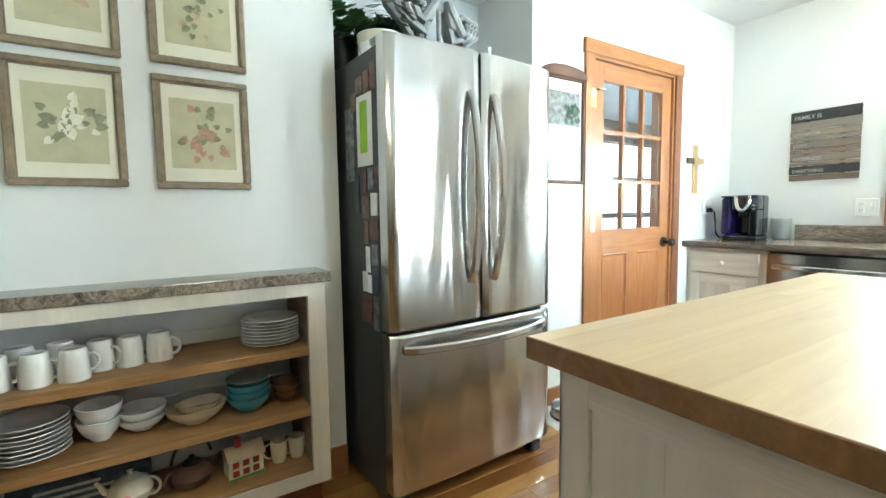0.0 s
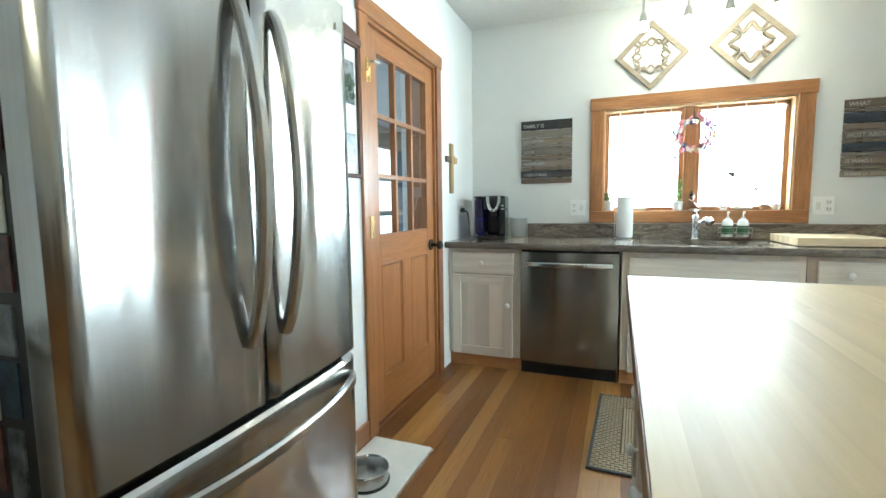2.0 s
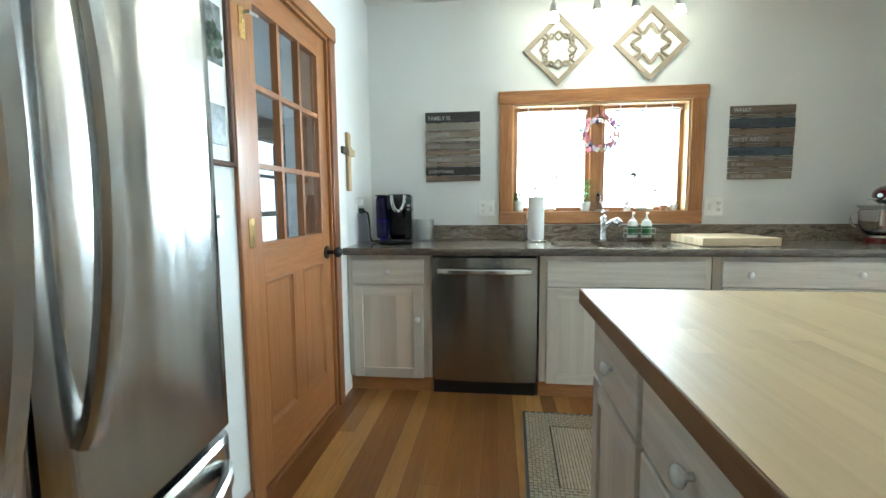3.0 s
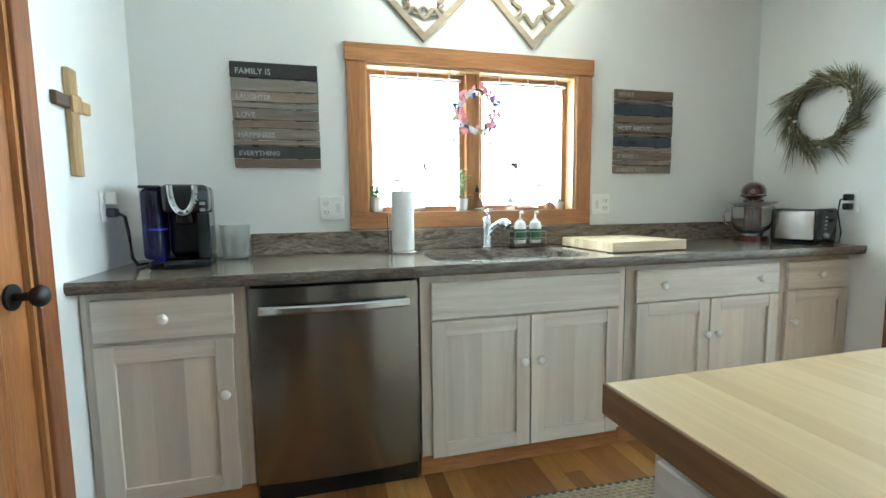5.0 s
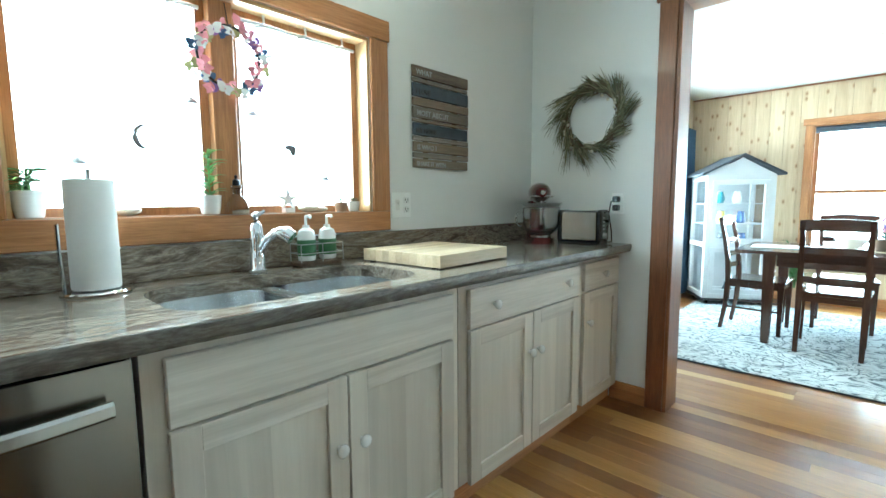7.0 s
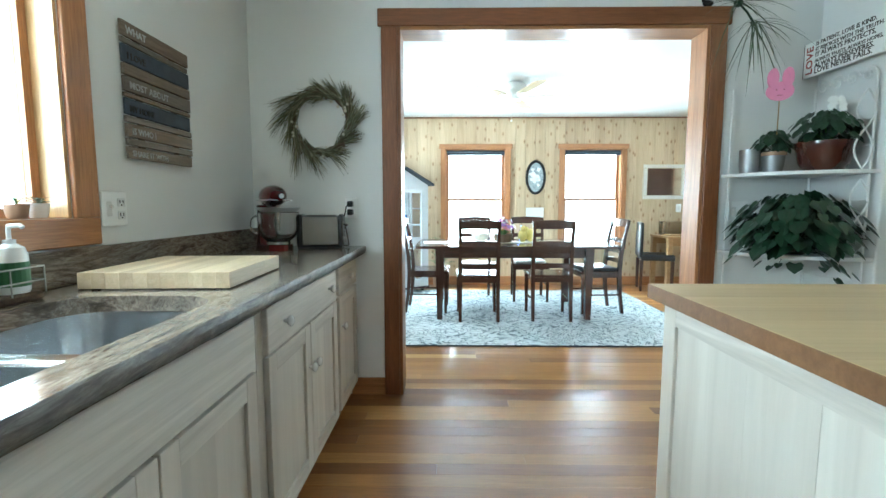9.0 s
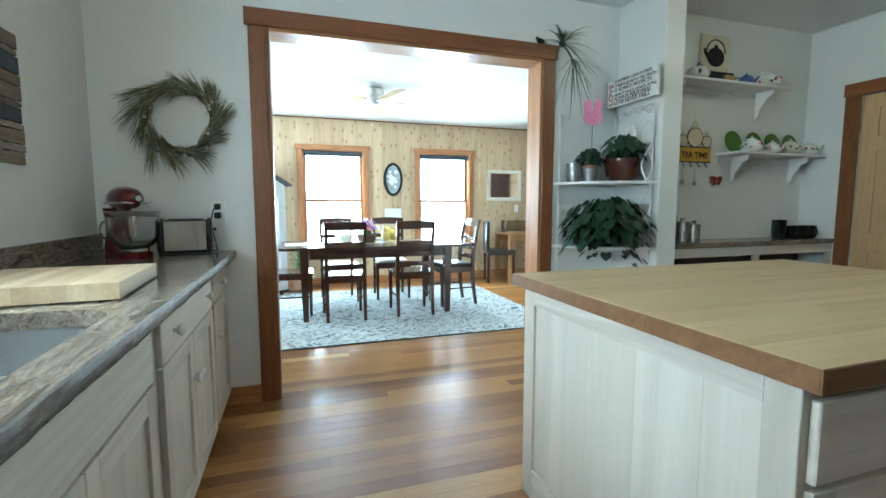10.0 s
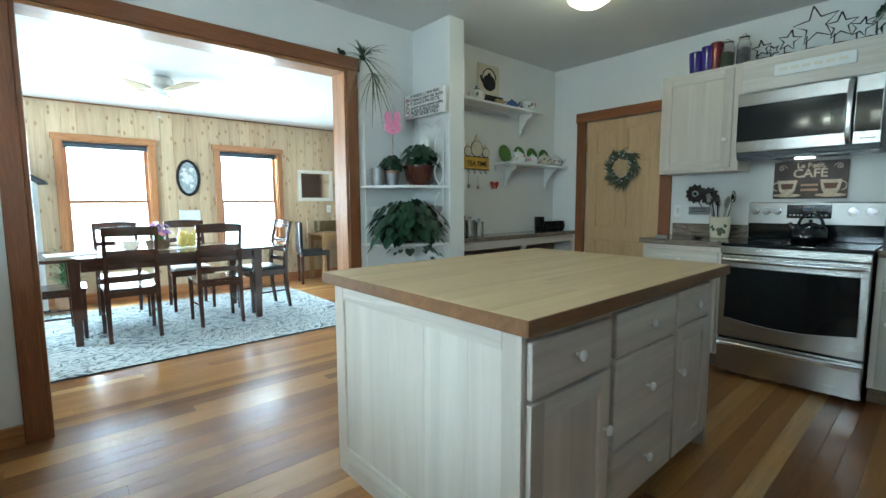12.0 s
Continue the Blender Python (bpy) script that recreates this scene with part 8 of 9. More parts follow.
# things on top of the upper cabinets
UT = 2.2005
for y, r, h, mm, lab in ((-0.01, 0.05, 0.175, "purple_glass", "tall purple glass tumbler"), (0.075, 0.045, 0.20, "purple_glass", "dark purple glass tumbler behind"), (0.135, 0.042, 0.215, "red_glass", "dark red glass vase"),):
    single("tumbler", cup(bmesh.new(), r, h, t=0.004, flare=0.006), mm, lab + " on the cabinet", "glass", True, pose(0.05, y, UT))
for y, r, h, fill in ((0.205, 0.052, 0.19, "sage_leaf"), (0.315, 0.045, 0.20, "photo_grey")):
    j = thing("glass_jar", "clear glass jar with dried herbs" if fill == "sage_leaf" else "clear glass bottle jar with grey stones", "jar", pose(0.05, y, UT))
    part("jar", lathe(bmesh.new(), [(0, 0), (r, 0), (r, h * 0.8), (r * 0.75, h * 0.9), (r * 0.75, h), (r * 0.7, h), (r * 0.7, h * 0.9), (r - 0.004, h * 0.79), (r - 0.004, 0.005), (0, 0.005)], 22), "clear_glass", j, "", True)
    part("filling", lathe(bmesh.new(), [(0, 0.007), (r - 0.006, 0.007), (r - 0.006, h * 0.62), (r * 0.5, h * 0.68), (0, h * 0.64)], 16), fill, j)
    part("lid", lathe(bmesh.new(), [(0, h + 0.001), (r * 0.8, h + 0.001), (r * 0.8, h + 0.014), (0.01, h + 0.02), (0.012, h + 0.034), (0, h + 0.038)], 18), "clear_glass", j, "", True)


def wire_star(bm, c, r, tilt, t=0.005):
    pts = []
    for k in range(11):
        a = tilt + math.pi / 2 + math.pi * k / 5
        q = r if k % 2 == 0 else r * 0.42
        pts.append((c[0], c[1] + q * math.cos(a), c[2] + q * math.sin(a)))
    return tube(bm, pts, t, 6)


ss = thing("wire_stars", "row of black wire stars on the cabinet", "decoration", pose(0.10, 0.80, 2.2005))
for y, z, r, t in ((-0.36, 0.085, 0.062, 0.1), (-0.20, 0.10, 0.07, -0.2), (-0.06, 0.165, 0.125, 0.15), (-0.29, 0.055, 0.04, 0.4), (0.07, 0.125, 0.085, 0.0), (0.17, 0.085, 0.06, -0.3), (0.27, 0.11, 0.08, 0.2)):
    part("star", rod(wire_star(bmesh.new(), (0, y, z), r, t), (0, y - 0.35 * r, 0.012), (0, y - 0.35 * r, z - 0.5 * r), 0.004, seg=6), "black_iron", ss)
part("base_wire", tube(bmesh.new(), [(0, -0.42 + 0.7 * k / 10, 0.012 + 0.008 * (k % 2)) for k in range(11)], 0.006, 6), "black_iron", ss)
lp = thing("potted_plant", "trailing green plant on the cabinet", "plant", pose(0.02, 1.12, 2.2005))
part("pot", cup(bmesh.new(), 0.06, 0.1, t=0.004), "white_ceramic", lp, "", True)
leafy(lp, (0, 0, 0.13), 40, 0.12, 0.12, 0.1, 0.06, "dark_leaf")

# ceiling lamp
cl = thing("ceiling_lamp", "round flush ceiling lamp with warm glass shade", "lamp", pose(1.33, -0.20, 0))
part("canopy", lathe(bmesh.new(), [(0, CEIL - 0.001), (0.13, CEIL - 0.001), (0.135, CEIL - 0.02), (0.125, CEIL - 0.03), (0, CEIL - 0.03)], 32), "brass", cl, "", True)
part("shade", lathe(bmesh.new(), [(0.145, 2.55), (0.15, 2.53), (0.13, 2.485), (0.085, 2.455), (0.03, 2.445), (0, 2.444)], 32), "dome_glow", cl, "glowing frosted glass shade", True)
bulb_light("ceiling_light", (1.33, -0.20, 2.40), 1.5, 0.08, (1.0, 0.82, 0.58))

# ---- dining room ----
rg = thing("area_rug", "blue-grey and white scrolled dining rug", "rug", pose(3.12, -3.72, 0.0))
part("woven_field", box(-1.62, 1.62, -1.215, 1.215, 0.002, 0.014, 0.004), "dining_rug", rg)
bm = tube(bmesh.new(), [(-1.62, -1.215, 0.006), (1.62, -1.215, 0.006), (1.62, 1.215, 0.006), (-1.62, 1.215, 0.006), (-1.62, -1.215, 0.006)], 0.006, 6, False)
part("binding", bm, "slate_blue", rg, "dark bound edge")


def tapered_leg(bm, x, y, z0, z1, w0, w1):
    vs = [bm.verts.new((x + sx * w, y + sy * w, z)) for z, w in ((z0, w0), (z1, w1)) for sx, sy in ((-1, -1), (1, -1), (1, 1), (-1, 1))]
    bm.faces.new(vs[:4])
    bm.faces.new(vs[4:])
    for k in range(4):
        bm.faces.new((vs[k], vs[(k + 1) % 4], vs[4 + (k + 1) % 4], vs[4 + k]))
    return bm


tb = thing("dining_table", "espresso wood extending dining table", "table", pose(3.12, -3.78, 0.014))
top = [(1.02, -0.44), (1.03, 0.0), (1.02, 0.44), (0.96, 0.49), (-0.96, 0.49), (-1.02, 0.44), (-1.03, 0.0), (-1.02, -0.44), (-0.96, -0.49), (0.96, -0.49)]
part("tabletop", extrude_outline(bmesh.new(), top, "z", 0.715, 0.742), "espresso", tb)
for x in (-0.70, 0.78):
    for y in (-0.42, 0.43):
        part("leg", tapered_leg(bmesh.new(), x, y, 0.0, 0.714, 0.026, 0.042), "espresso_z", tb)
for y in (-0.42, 0.43):
    part("apron", box(-0.655, 0.735, y - 0.012, y + 0.012, 0.62, 0.714, 0.002), "espresso", tb)
for x in (-0.70, 0.78):
    part("apron", box(x - 0.012, x + 0.012, -0.375, 0.385, 0.62, 0.714, 0.002), "espresso", tb)


def chair(m, label):
    """A ladder-back chair; the sitter looks along +y."""
    c = thing("dining_chair", label, "chair", m, group="chairs round the dining table")
    st_ = extrude_outline(bmesh.new(), [(-0.20, -0.20), (0.20, -0.20), (0.225, 0.19), (0.20, 0.215), (-0.20, 0.215), (-0.225, 0.19)], "z", 0.43, 0.455)
    bmesh.ops.bevel(st_, geom=st_.edges[:], offset=0.006, segments=2, affect="EDGES")
    part("seat", st_, "espresso", c)
    for x in (-0.185, 0.185):
        post = bmesh.new()
        rings = []
        for z, y, w in ((0.0, -0.245, 0.015), (0.22, -0.212, 0.018), (0.44, -0.2, 0.02), (0.62, -0.212, 0.018), (0.82, -0.245, 0.016), (0.985, -0.285, 0.013)):
            rings.append([post.verts.new((x + a * w, y + b * w, z)) for a, b in ((-1, -1), (1, -1), (1, 1), (-1, 1))])
        for a, b in zip(rings, rings[1:]):
            for k in range(4):
                post.faces.new((a[k], a[(k + 1) % 4], b[(k + 1) % 4], b[k]))
        post.faces.new(rings[0])
        post.faces.new(rings[-1])
        part("back_leg", post, "espresso_z", c)
        part("front_leg", tapered_leg(bmesh.new(), x * 1.05, 0.185, 0.0, 0.43, 0.014, 0.02), "espresso_z", c)
        part("side_rail", box(x - 0.009, x + 0.009, -0.185, 0.17, 0.385, 0.429), "espresso", c)
    for z, h, y in ((0.53, 0.042, -0.208), (0.635, 0.042, -0.215), (0.745, 0.048, -0.23), (0.915, 0.075, -0.268)):
        bm = bmesh.new()
        n = 8
        grid = []
        w = 0.175 if h < 0.06 else 0.205
        for k in range(n + 1):
            u = -1 + 2 * k / n
            yy = y - 0.022 * (1 - u * u)
            arch = 0.012 * (1 - u * u) if h > 0.06 else 0.004 * (1 - u * u)
            grid.append([bm.verts.new((u * w, yy + d, zz)) for d, zz in ((-0.008, z), (0.008, z), (0.008, z + h + arch), (-0.008, z + h + arch))])
        for a, b in zip(grid, grid[1:]):
            for k in range(4):
                bm.faces.new((a[k], a[(k + 1) % 4], b[(k + 1) % 4], b[k]))
        bm.faces.new(grid[0])
        bm.faces.new(grid[-1])
        part("back_slat", bm, "espresso", c)
    for x in (-0.185, 0.185):
        part("side_stretcher", rod(bmesh.new(), (x, -0.21, 0.2), (x * 1.05, 0.185, 0.2), 0.009, seg=8), "espresso", c)
    part("front_rail", box(-0.175, 0.175, 0.176, 0.192, 0.385, 0.429), "espresso", c)
    part("back_rail", box(-0.168, 0.168, -0.208, -0.192, 0.385, 0.429), "espresso", c)
    return c


ch = chair(pose(3.512, -3.48, 0.014, 0, 0, 180), "espresso wood ladder-back dining chair on the rug")
for x, y, a in ((2.785, -3.51, 178), (3.48, -4.33, 2), (2.83, -4.36, -3), (4.02, -3.80, 88), (2.23, -3.78, -86)):
    copy_thing(ch, pose(x, y, 0.014, 0, 0, a))
cu_ = box(-0.19, 0.19, -0.18, 0.19, 0.0, 0.035, 0.014, 3)
single("seat_cushion", cu_, "black_leather", "black cushion on a dining chair", "cushion", True, pose(2.23, -3.78, 0.4695, 0, 0, -86))
single("seat_cushion", box(-0.18, 0.18, -0.17, 0.17, 0.0, 0.03, 0.012, 3), "paper_white", "white cushion on a dining chair", "cushion", True, pose(2.83, -4.36, 0.4695, 0, 0, -3))

TT = 0.7565
ce = thing("flower_basket", "basket of purple and pink silk flowers", "flowers", pose(3.22, -3.80, TT))
part("basket", cup(bmesh.new(), 0.10, 0.09, t=0.006, flare=0.01), "twig_brown", ce, "", True)
for mm, n in (("petal_purple", 26), ("petal_pink", 14), ("petal_white", 12)):
    bm = bmesh.new()
    for k in range(n):
        a, q = rnd.uniform(0, 6.28), rnd.uniform(0.0, 0.13)
        heart_leaf(bm, (q * math.cos(a), q * math.sin(a), 0.17 + 0.10 * rnd.random() - 0.3 * q), (math.cos(a), math.sin(a), 1), (math.cos(a), math.sin(a), 0.3), 0.05)
    part("blossoms", bm, mm, ce)
bm = bmesh.new()
for k in range(40):
    leaf_blade(bm, (0, 0, 0.07), (rnd.uniform(-1, 1), rnd.uniform(-1, 1), 1.0), rnd.uniform(0.1, 0.18), 0.012, 0.3)
part("greenery", bm, "mid_leaf", ce)
single("table_runner", box(-0.55, 0.55, -0.17, 0.17, 0, 0.003), "cream_ceramic", "pale cloth runner on the table", "runner", at=pose(3.05, -3.80, TT))
single("bowl", lathe(bmesh.new(), bowl_profile(0.11, 0.085), 26), "white_ceramic", "white serving bowl on the table", "bowl", True, pose(3.45, -3.95, TT + 0.0005))
for x, y in ((3.02, -3.72), (2.92, -3.78)):
    rb = thing("ceramic_rooster", "cream ceramic bird figure on the table", "figurine", pose(x, y, TT + 0.0035, 0, 0, rnd.uniform(0, 360)))
    part("body", ball(ball(ball(bmesh.new(), (0, 0, 0.075), 0.06, 14, 10, 1.0, 0.8, 1.15), (0.045, 0, 0.15), 0.033, 12, 8), (-0.05, 0, 0.12), 0.035, 10, 8, 0.7, 0.4, 1.3), "petal_yellow", rb, "", True)
single("glass_bottle", lathe(bmesh.new(), [(0, 0), (0.03, 0), (0.032, 0.1), (0.012, 0.14), (0.012, 0.18), (0.009, 0.18), (0.009, 0.14), (0.028, 0.1), (0.027, 0.004), (0, 0.004)], 18), "blue_glass", "pale blue glass bottle on the table", "bottle", True, pose(3.0, -3.92, TT))
single("placemat", box(-0.2, 0.2, -0.15, 0.15, 0, 0.006, 0.002), "paper_white", "white placemat at the table end", "placemat", at=pose(3.88, -3.72, TT, 0, 0, 4))

# hutch like a little house
hu = thing("display_hutch", "white glazed display hutch with dark gabled roof", "display cabinet", pose(4.50, -4.93, 0.0, 0, 0, 32))
w, d, h = 0.66, 0.50, 1.42
bm = bmesh.new()
for x in (-w / 2, w / 2 - 0.05):
    for y in (-d / 2, d / 2 - 0.05):
        bx(bm, x, x + 0.05, y, y + 0.05, 0.08, h)
for z in (0.08, 0.64, h - 0.05):
    bx(bm, -w / 2 + 0.05, w / 2 - 0.05, d / 2 - 0.05, d / 2 - 0.002, z, z + 0.05)
    for x in (-w / 2 + 0.002, w / 2 - 0.048):
        bx(bm, x, x + 0.046, -d / 2 + 0.05, d / 2 - 0.05, z, z + 0.05)
    bx(bm, -w / 2 + 0.05, w / 2 - 0.05, -d / 2, -d / 2 + 0.05, z, z + 0.05)
part("frame", bm, "hutch_shaded_paint", hu, "white painted frame")
for z in (0.10, 0.66, 0.90, 1.12):
    part("shelf", box(-w / 2 + 0.02, w / 2 - 0.02, -d / 2 + 0.02, d / 2 - 0.055, z - 0.012, z), "hutch_shaded_paint", hu)
for z0, z1 in ((0.13, 0.64), (0.69, h - 0.05)):
    dd = part("door", walls(bmesh.new(), (-w / 2 + 0.052, -w / 2 + 0.10, d / 2 - 0.03, d / 2 + 0.004, z0 + 0.003, z1 - 0.003), (w / 2 - 0.10, w / 2 - 0.052, d / 2 - 0.03, d / 2 + 0.004, z0 + 0.003, z1 - 0.003),
              (-w / 2 + 0.10, w / 2 - 0.10, d / 2 - 0.03, d / 2 + 0.003, z0 + 0.003, z0 + 0.05), (-w / 2 + 0.10, w / 2 - 0.10, d / 2 - 0.03, d / 2 + 0.003, z1 - 0.05, z1 - 0.003)), "hutch_shaded_paint", hu, "white glazed door")
    g = part("pane", box(-w / 2 + 0.10, w / 2 - 0.10, d / 2 - 0.016, d / 2 - 0.012, z0 + 0.05, z1 - 0.05), "clear_glass", dd)
    g.visible_shadow = False
    for sx in (-w / 2 + 0.02, w / 2 - 0.024):
        g = part("side_pane", box(sx, sx + 0.004, -d / 2 + 0.05, d / 2 - 0.05, z0, z1), "clear_glass", hu)
        g.visible_shadow = False
part("back", box(-w / 2 + 0.05, w / 2 - 0.05, -d / 2 + 0.002, -d / 2 + 0.012, 0.13, h - 0.05), "niche_grey", hu)
for s in (-1, 1):
    bm = extrude_outline(bmesh.new(), [(s * (w / 2 + 0.07), h - 0.005), (s * (w / 2 + 0.07), h + 0.018), (0, h + 0.225), (0, h + 0.20)], "y", -d / 2 - 0.04, d / 2 + 0.05)
    part("roof_slope", bm, "roof_dark", hu, "dark roof slope")
for y in (-d / 2, d / 2 - 0.015):
    part("gable", extrude_outline(bmesh.new(), [(-w / 2, h), (w / 2, h), (0, h + 0.185)], "y", y, y + 0.015), "hutch_shaded_paint", hu)
part("base", box(-w / 2 - 0.01, w / 2 + 0.01, -d / 2 - 0.01, d / 2 + 0.01, 0.055, 0.08), "black_iron", hu, "dark rolling base")
for x in (-0.27, 0.27):
    for y in (-0.19, 0.19):
        part("caster", rod(bmesh.new(), (x - 0.012, y, 0.028), (x + 0.012, y, 0.028), 0.027, seg=16), "black_plastic", hu)
for x, z, mm in ((-0.12, 0.66, "blue_ceramic"), (0.08, 0.66, "photo_grey"), (-0.1, 0.90, "blue_ceramic"), (0.1, 0.90, "petal_yellow"), (-0.05, 1.12, "white_ceramic"), (0.12, 1.12, "teal_ceramic"), (0.0, 0.10, "slate_blue")):
    bm = lathe(bmesh.new(), [(0, 0), (0.035, 0), (0.05, 0.05), (0.03, 0.11), (0.035, 0.13), (0, 0.13)], 16)
    single("vase", bm, mm, {"blue_ceramic": "blue vase inside the white hutch", "photo_grey": "grey vase inside the white hutch", "petal_yellow": "yellow vase inside the white hutch", "white_ceramic": "white vase inside the white hutch", "teal_ceramic": "teal vase inside the white hutch", "slate_blue": "dark vase inside the white hutch"}[mm], "vase", True, hu.matrix_basis @ pose(x, 0.02, z + 0.0005))
dp = thing("potted_plant", "tall green leafy plant beside the hutch", "plant", pose(3.92, -5.12, 0.0))
part("pot", cup(bmesh.new(), 0.11, 0.22, t=0.008, flare=0.01), "terracotta", dp, "", True)
part("soil", lathe(bmesh.new(), [(0, 0.19), (0.1, 0.19), (0.1, 0.18), (0, 0.18)], 16), "soil", dp)
bm = bmesh.new()
for k in range(70):
    leaf_blade(bm, (rnd.uniform(-0.03, 0.03), rnd.uniform(-0.03, 0.03), 0.2 + 0.35 * rnd.random()), (rnd.uniform(-1, 1), rnd.uniform(-0.6, 1), 1.6), rnd.uniform(0.25, 0.48), 0.014, 0.6, 5)
for k in range(6):
    rod(bm, (0.02 * math.cos(k), 0.02 * math.sin(k), 0.19), (0.04 * math.cos(k), 0.04 * math.sin(k), 0.55), 0.008, 0.004, 6)
part("leaves", bm, "mid_leaf", dp)
# curtain
cuv = bmesh.new()
n = 60
for k in range(n + 1):
    u = k / n
    y = -4.78 - 0.42 * u
    xx = 4.975 + 0.03 * math.sin(u * 34) + 0.008 * math.sin(u * 71)
    for z in (0.03, 0.7, 1.4, 1.99):
        cuv.verts.new((xx * (1 if z < 1.9 else 1) + 0.006 * math.sin(z * 3 + u * 9), y, z))
cuv.verts.ensure_lookup_table()
for k in range(n):
    for j in range(3):
        cuv.faces.new((cuv.verts[4 * k + j], cuv.verts[4 * k + 4 + j], cuv.verts[4 * k + 5 + j], cuv.verts[4 * k + 1 + j]))
ext = bmesh.ops.extrude_face_region(cuv, geom=cuv.faces[:])
bmesh.ops.translate(cuv, verts=[v for v in ext["geom"] if isinstance(v, bmesh.types.BMVert)], vec=(0.004, 0, 0))
ct_ = thing("curtain", "dark blue-grey curtain beside the side window", "curtain")
part("cloth", cuv, "navy_cloth", ct_, "", True)
part("rod", rod(bmesh.new(), (4.98, -3.45, 2.0), (4.98, -5.25, 2.0), 0.012), "black_iron", ct_)
for y in (-3.5, -5.2):
    part("bracket", rod(bmesh.new(), (4.98, y, 2.0), (DEAST, y, 2.0), 0.008), "black_iron", ct_)

# wall pieces of the dining room
ov = thing("oval_picture", "oval picture in a black beaded frame", "picture", pose(2.572, BACK + 0.001, 1.555))
part("frame", tube(bmesh.new(), [(0.128 * math.cos(a), 0.014, 0.225 * math.sin(a)) for a in (2 * math.pi * k / 40 for k in range(41))], 0.018, 8, False), "black_iron", ov, "", True)
part("print", extrude_outline(bmesh.new(), [(0.122 * math.cos(a), 0.218 * math.sin(a)) for a in (2 * math.pi * k / 40 for k in range(40))], "y", 0.001, 0.008), "oval_print", ov, "pale grey lace print")
bm = bmesh.new()
for k in range(26):
    a = rnd.uniform(0, 6.28)
    q = rnd.uniform(0, 0.8)
    heart_leaf(bm, (0.1 * q * math.cos(a), 0.0095, 0.18 * q * math.sin(a)), (0, 1, 0), (rnd.uniform(-1, 1), 0, rnd.uniform(-1, 1)), 0.045)
part("print_relief", bm, "paper_white", ov)
mr = thing("wall_mirror", "rectangular mirror in a white mosaic frame", "mirror", pose(0.745, BACK + 0.001, 1.49))
part("glass", box(-0.24, 0.24, 0.004, 0.012, -0.19, 0.19), "mirror_silver", mr, "silvered mirror glass")
part("frame", walls(bmesh.new(), (-0.30, 0.30, 0, 0.018, 0.19, 0.248), (-0.30, 0.30, 0, 0.018, -0.248, -0.19), (-0.30, -0.24, 0, 0.018, -0.19, 0.19), (0.24, 0.30, 0, 0.018, -0.19, 0.19)), "cream_ceramic", mr)
bm = bmesh.new()
for k in range(26):
    for z in (-0.219, 0.219):
        bx(bm, -0.292 + 0.0228 * k, -0.275 + 0.0228 * k, 0.0181, 0.023, z - 0.02, z + 0.02)
for k in range(16):
    for x in (-0.27, 0.27):
        bx(bm, x - 0.02, x + 0.02, 0.0181, 0.023, -0.186 + 0.0235 * k, -0.169 + 0.0235 * k)
part("mosaic", bm, "white_ceramic", mr, "white mosaic chips")
single("wall_canvas", box(2.45, 2.70, BACK + 0.001, BACK + 0.022, 0.955, 1.125, 0.003), "paper_white", "small white canvas on the pine wall", "picture")
wall_plate("light_switch", "white switch plate on the pine wall", pose(0.52, BACK + 0.001, 1.12, 0, 0, 180), 0.075, 0.118, [0], [])
# brown door in the dining room's inner wall, seen in the mirror
d3 = thing("door_3", "dark brown wooden panel door in the dining room", "door", pose(-0.78, SOUTH - 0.161, 0), kind="structure")
for x0, x1 in ((-0.47, -0.40), (0.40, 0.43)):
    part("casing", box(x0, x1, -0.02, 0, 0, 2.03, 0.003), "dark_trim_z", d3)
part("header", box(-0.47, 0.43, -0.022, 0, 2.03, 2.11, 0.003), "dark_trim_x", d3)
lf = part("leaf", box(-0.40, 0.40, -0.008, 0, 0.01, 2.03), "espresso_z", d3)
for z0, z1 in ((0.2, 0.9), (1.05, 1.88)):
    for x0, x1 in ((-0.29, -0.05), (0.05, 0.29)):
        part("panel", box(x0, x1, -0.016, -0.008, z0, z1, 0.004), "espresso_z", lf)
# desk and chair
dk = thing("small_desk", "light oak writing table by the wall", "desk", pose(0.42, -5.12, 0.0))
part("top", box(-0.50, 0.50, -0.27, 0.27, 0.715, 0.745, 0.004), "desk_oak", dk)
for x in (-0.46, 0.46):
    for y in (-0.23, 0.23):
        part("leg", box(x - 0.03, x + 0.03, y - 0.03, y + 0.03, 0, 0.715, 0.003), "desk_oak", dk)
for y in (-0.235, 0.235):
    part("apron", box(-0.43, 0.43, y - 0.01, y + 0.01, 0.62, 0.714), "desk_oak", dk)
single("wooden_case", box(-0.2, 0.2, -0.1, 0.1, 0, 0.19, 0.006), "smoked_glass", "glass case on the oak table", "case", at=pose(0.62, -5.25, 0.7455))
single("wooden_tray", box(-0.26, 0.26, -0.12, 0.12, 0, 0.02, 0.006), "desk_oak", "wooden tray on the oak table", "tray", at=pose(0.60, -5.02, 0.7455))
lcr = thing("leather_chair", "black leather side chair by the oak table", "chair", pose(0.98, -5.06, 0.0, 0, 0, 75))
part("seat", box(-0.21, 0.21, -0.21, 0.21, 0.42, 0.50, 0.02, 3), "black_leather", lcr, "", True)
bk_ = part("backrest", box(-0.20, 0.20, -0.235, -0.185, 0.46, 0.93, 0.018, 3), "black_leather", lcr, "", True)
for x in (-0.18, 0.18):
    for y in (-0.2, 0.18):
        part("leg", tapered_leg(bmesh.new(), x, y, 0, 0.42, 0.015, 0.022), "espresso_z", lcr)

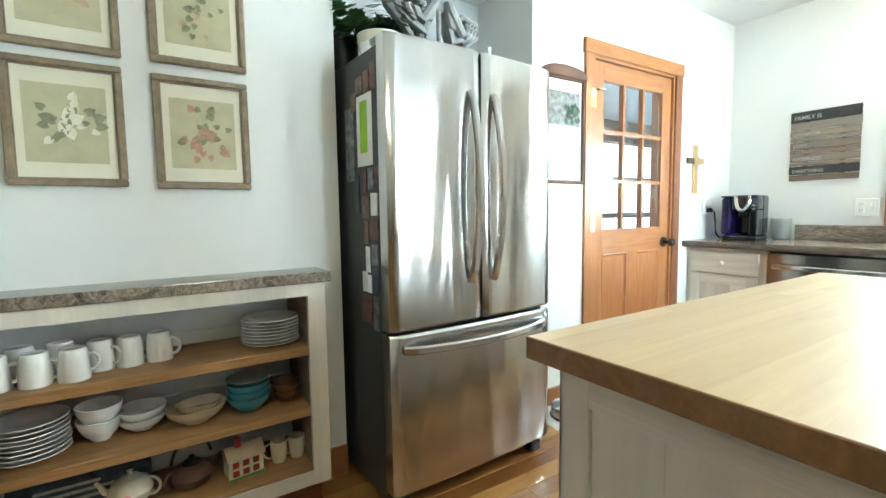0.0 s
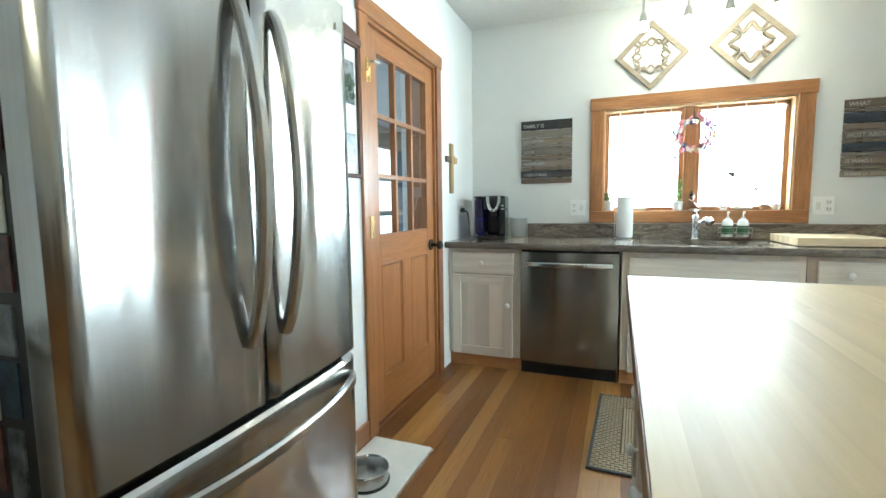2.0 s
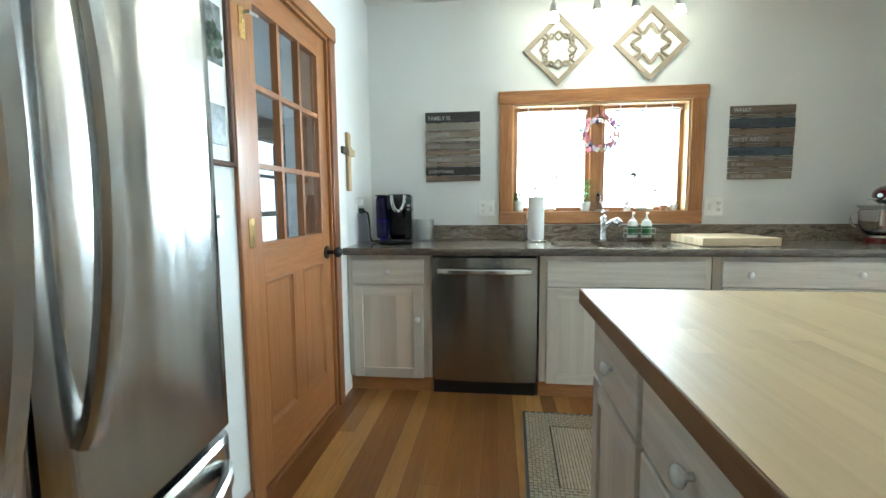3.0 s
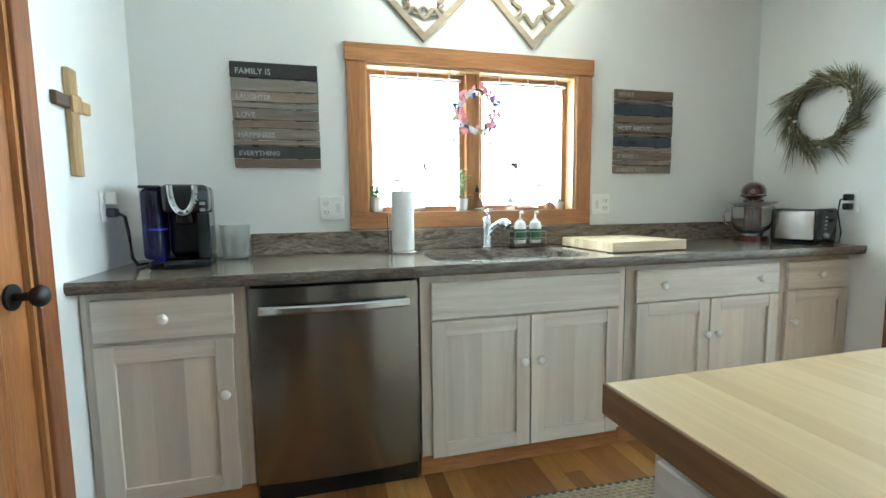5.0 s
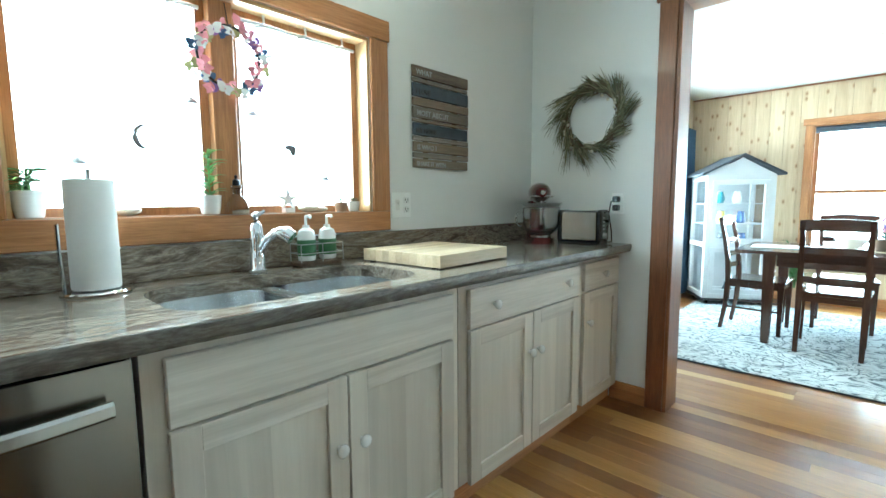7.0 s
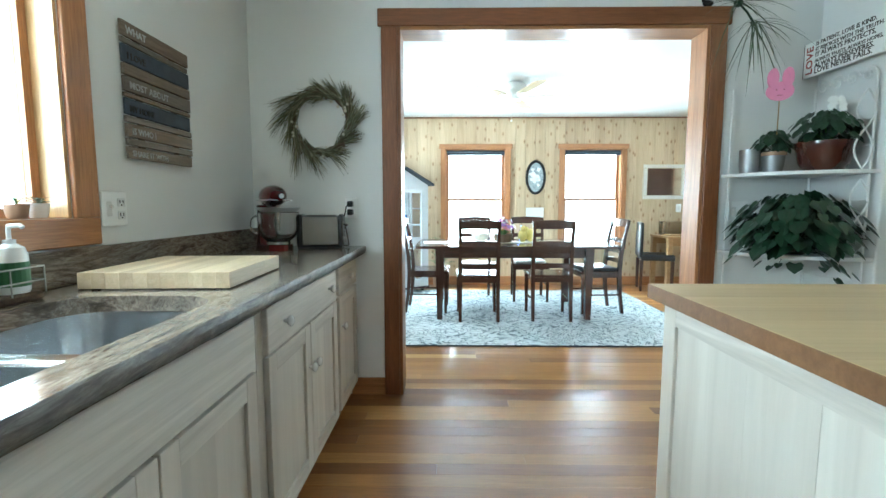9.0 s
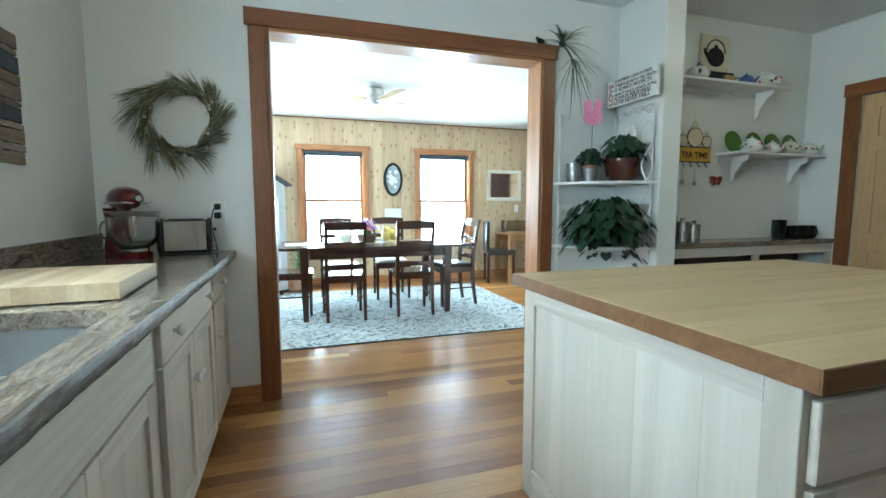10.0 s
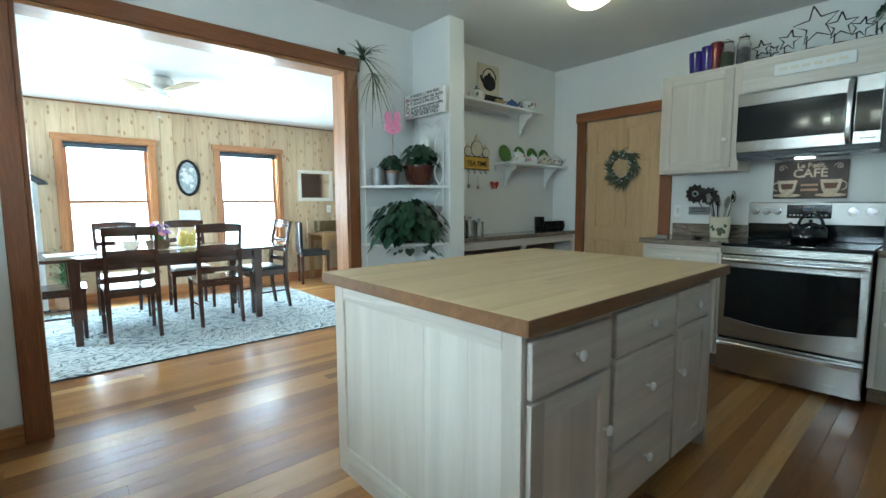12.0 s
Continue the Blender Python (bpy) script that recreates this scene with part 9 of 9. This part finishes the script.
# ceiling fan
fn = thing("ceiling_fan", "white ceiling fan with five pale blades", "fan", pose(3.14, -3.62, 0))
part("canopy", lathe(bmesh.new(), [(0, DCEIL - 0.001), (0.07, DCEIL - 0.001), (0.065, DCEIL - 0.03), (0.03, DCEIL - 0.05), (0, DCEIL - 0.05)], 24), "white_paint", fn, "", True)
part("motor", lathe(bmesh.new(), [(0, 2.395), (0.09, 2.39), (0.112, 2.37), (0.116, 2.315), (0.09, 2.285), (0.055, 2.275), (0.05, 2.235), (0.03, 2.225), (0, 2.222)], 28), "white_paint", fn, "", True)
for k in range(5):
    a = radians(33 + 72 * k)
    b = part("blade", extrude_outline(bmesh.new(), [(0.13, -0.035), (0.20, -0.06), (0.57, -0.07), (0.61, -0.04), (0.61, 0.04), (0.57, 0.07), (0.20, 0.06), (0.13, 0.035)], "z", -0.004, 0.004), "tan_ceramic", fn, "tan wooden blade")
    b.matrix_basis = pose(0, 0, 2.262, 0, 0, math.degrees(a)) @ pose(0, 0, 0, 10, 0, 0)
    i = part("blade_iron", box(0.06, 0.19, -0.02, 0.02, -0.012, -0.005), "white_paint", b)
part("pull_chain", ball(rod(bmesh.new(), (0.03, 0, 2.23), (0.03, 0, 2.03), 0.0015, seg=5), (0.03, 0, 2.02), 0.012, 8, 6), "white_paint", fn)
# ---- floor planks ----
PW = 0.083
plank_meshes = {}


def plank_mesh(length):
    if length not in plank_meshes:
        bm = box(0, length - 0.0005, 0.0002, PW - 0.0002, -0.02, 0.0, 0.0007)
        plank_meshes[length] = finish(bm, "plank", "floor_plank")
    return plank_meshes[length]


rng = random.Random(7)


def plank_field(name, label, x0, x1, y0, y1):
    fl = thing(name, label, "floor", kind="structure")
    rows_n = math.ceil((y1 - y0) / PW)
    for r in range(rows_n):
        y = y0 + r * PW
        x = x0 - rng.choice((0.0, 0.4, 0.8, 1.2, 1.6, 2.0))
        while x < x1:
            ln_ = rng.choice((2.4, 2.8, 3.2, 3.6))
            a, b = max(x, x0), min(x + ln_, x1)
            if b - a > 0.05:
                p = new("plank", plank_mesh(round(b - a, 2)))
                p.parent = fl
                p.location = (a, y, 0)
            x += ln_
    return fl


plank_field("floor", "glossy red-brown fir plank kitchen floor", WEST, EAST, -1.73, 2.42)
plank_field("floor_dining", "glossy red-brown fir plank dining floor", DWEST, DEAST, -5.46, -1.73)

# ---- pine boards of the dining wall ----
bw = 0.14
x = DWEST
k = 0
pw = thing("wall_boards", "knotty pine boards on the dining room wall", "wall boards", kind="structure")
while x < DEAST - 0.01:
    x1 = min(x + bw, DEAST)
    spans = [(0.13, DCEIL - 0.018)]
    for wx0, wx1 in ((2.93, 3.93), (1.28, 2.24)):
        if x1 > wx0 + 0.07 and x < wx1 - 0.07:
            spans = [(0.13, 0.53), (2.0, DCEIL - 0.018)]
    for z0, z1 in spans:
        part("board", box(x + 0.001, x1 - 0.001, BACK - 0.012, BACK - 0.001, z0, z1, 0.002), "knotty_pine", pw)
    x = x1
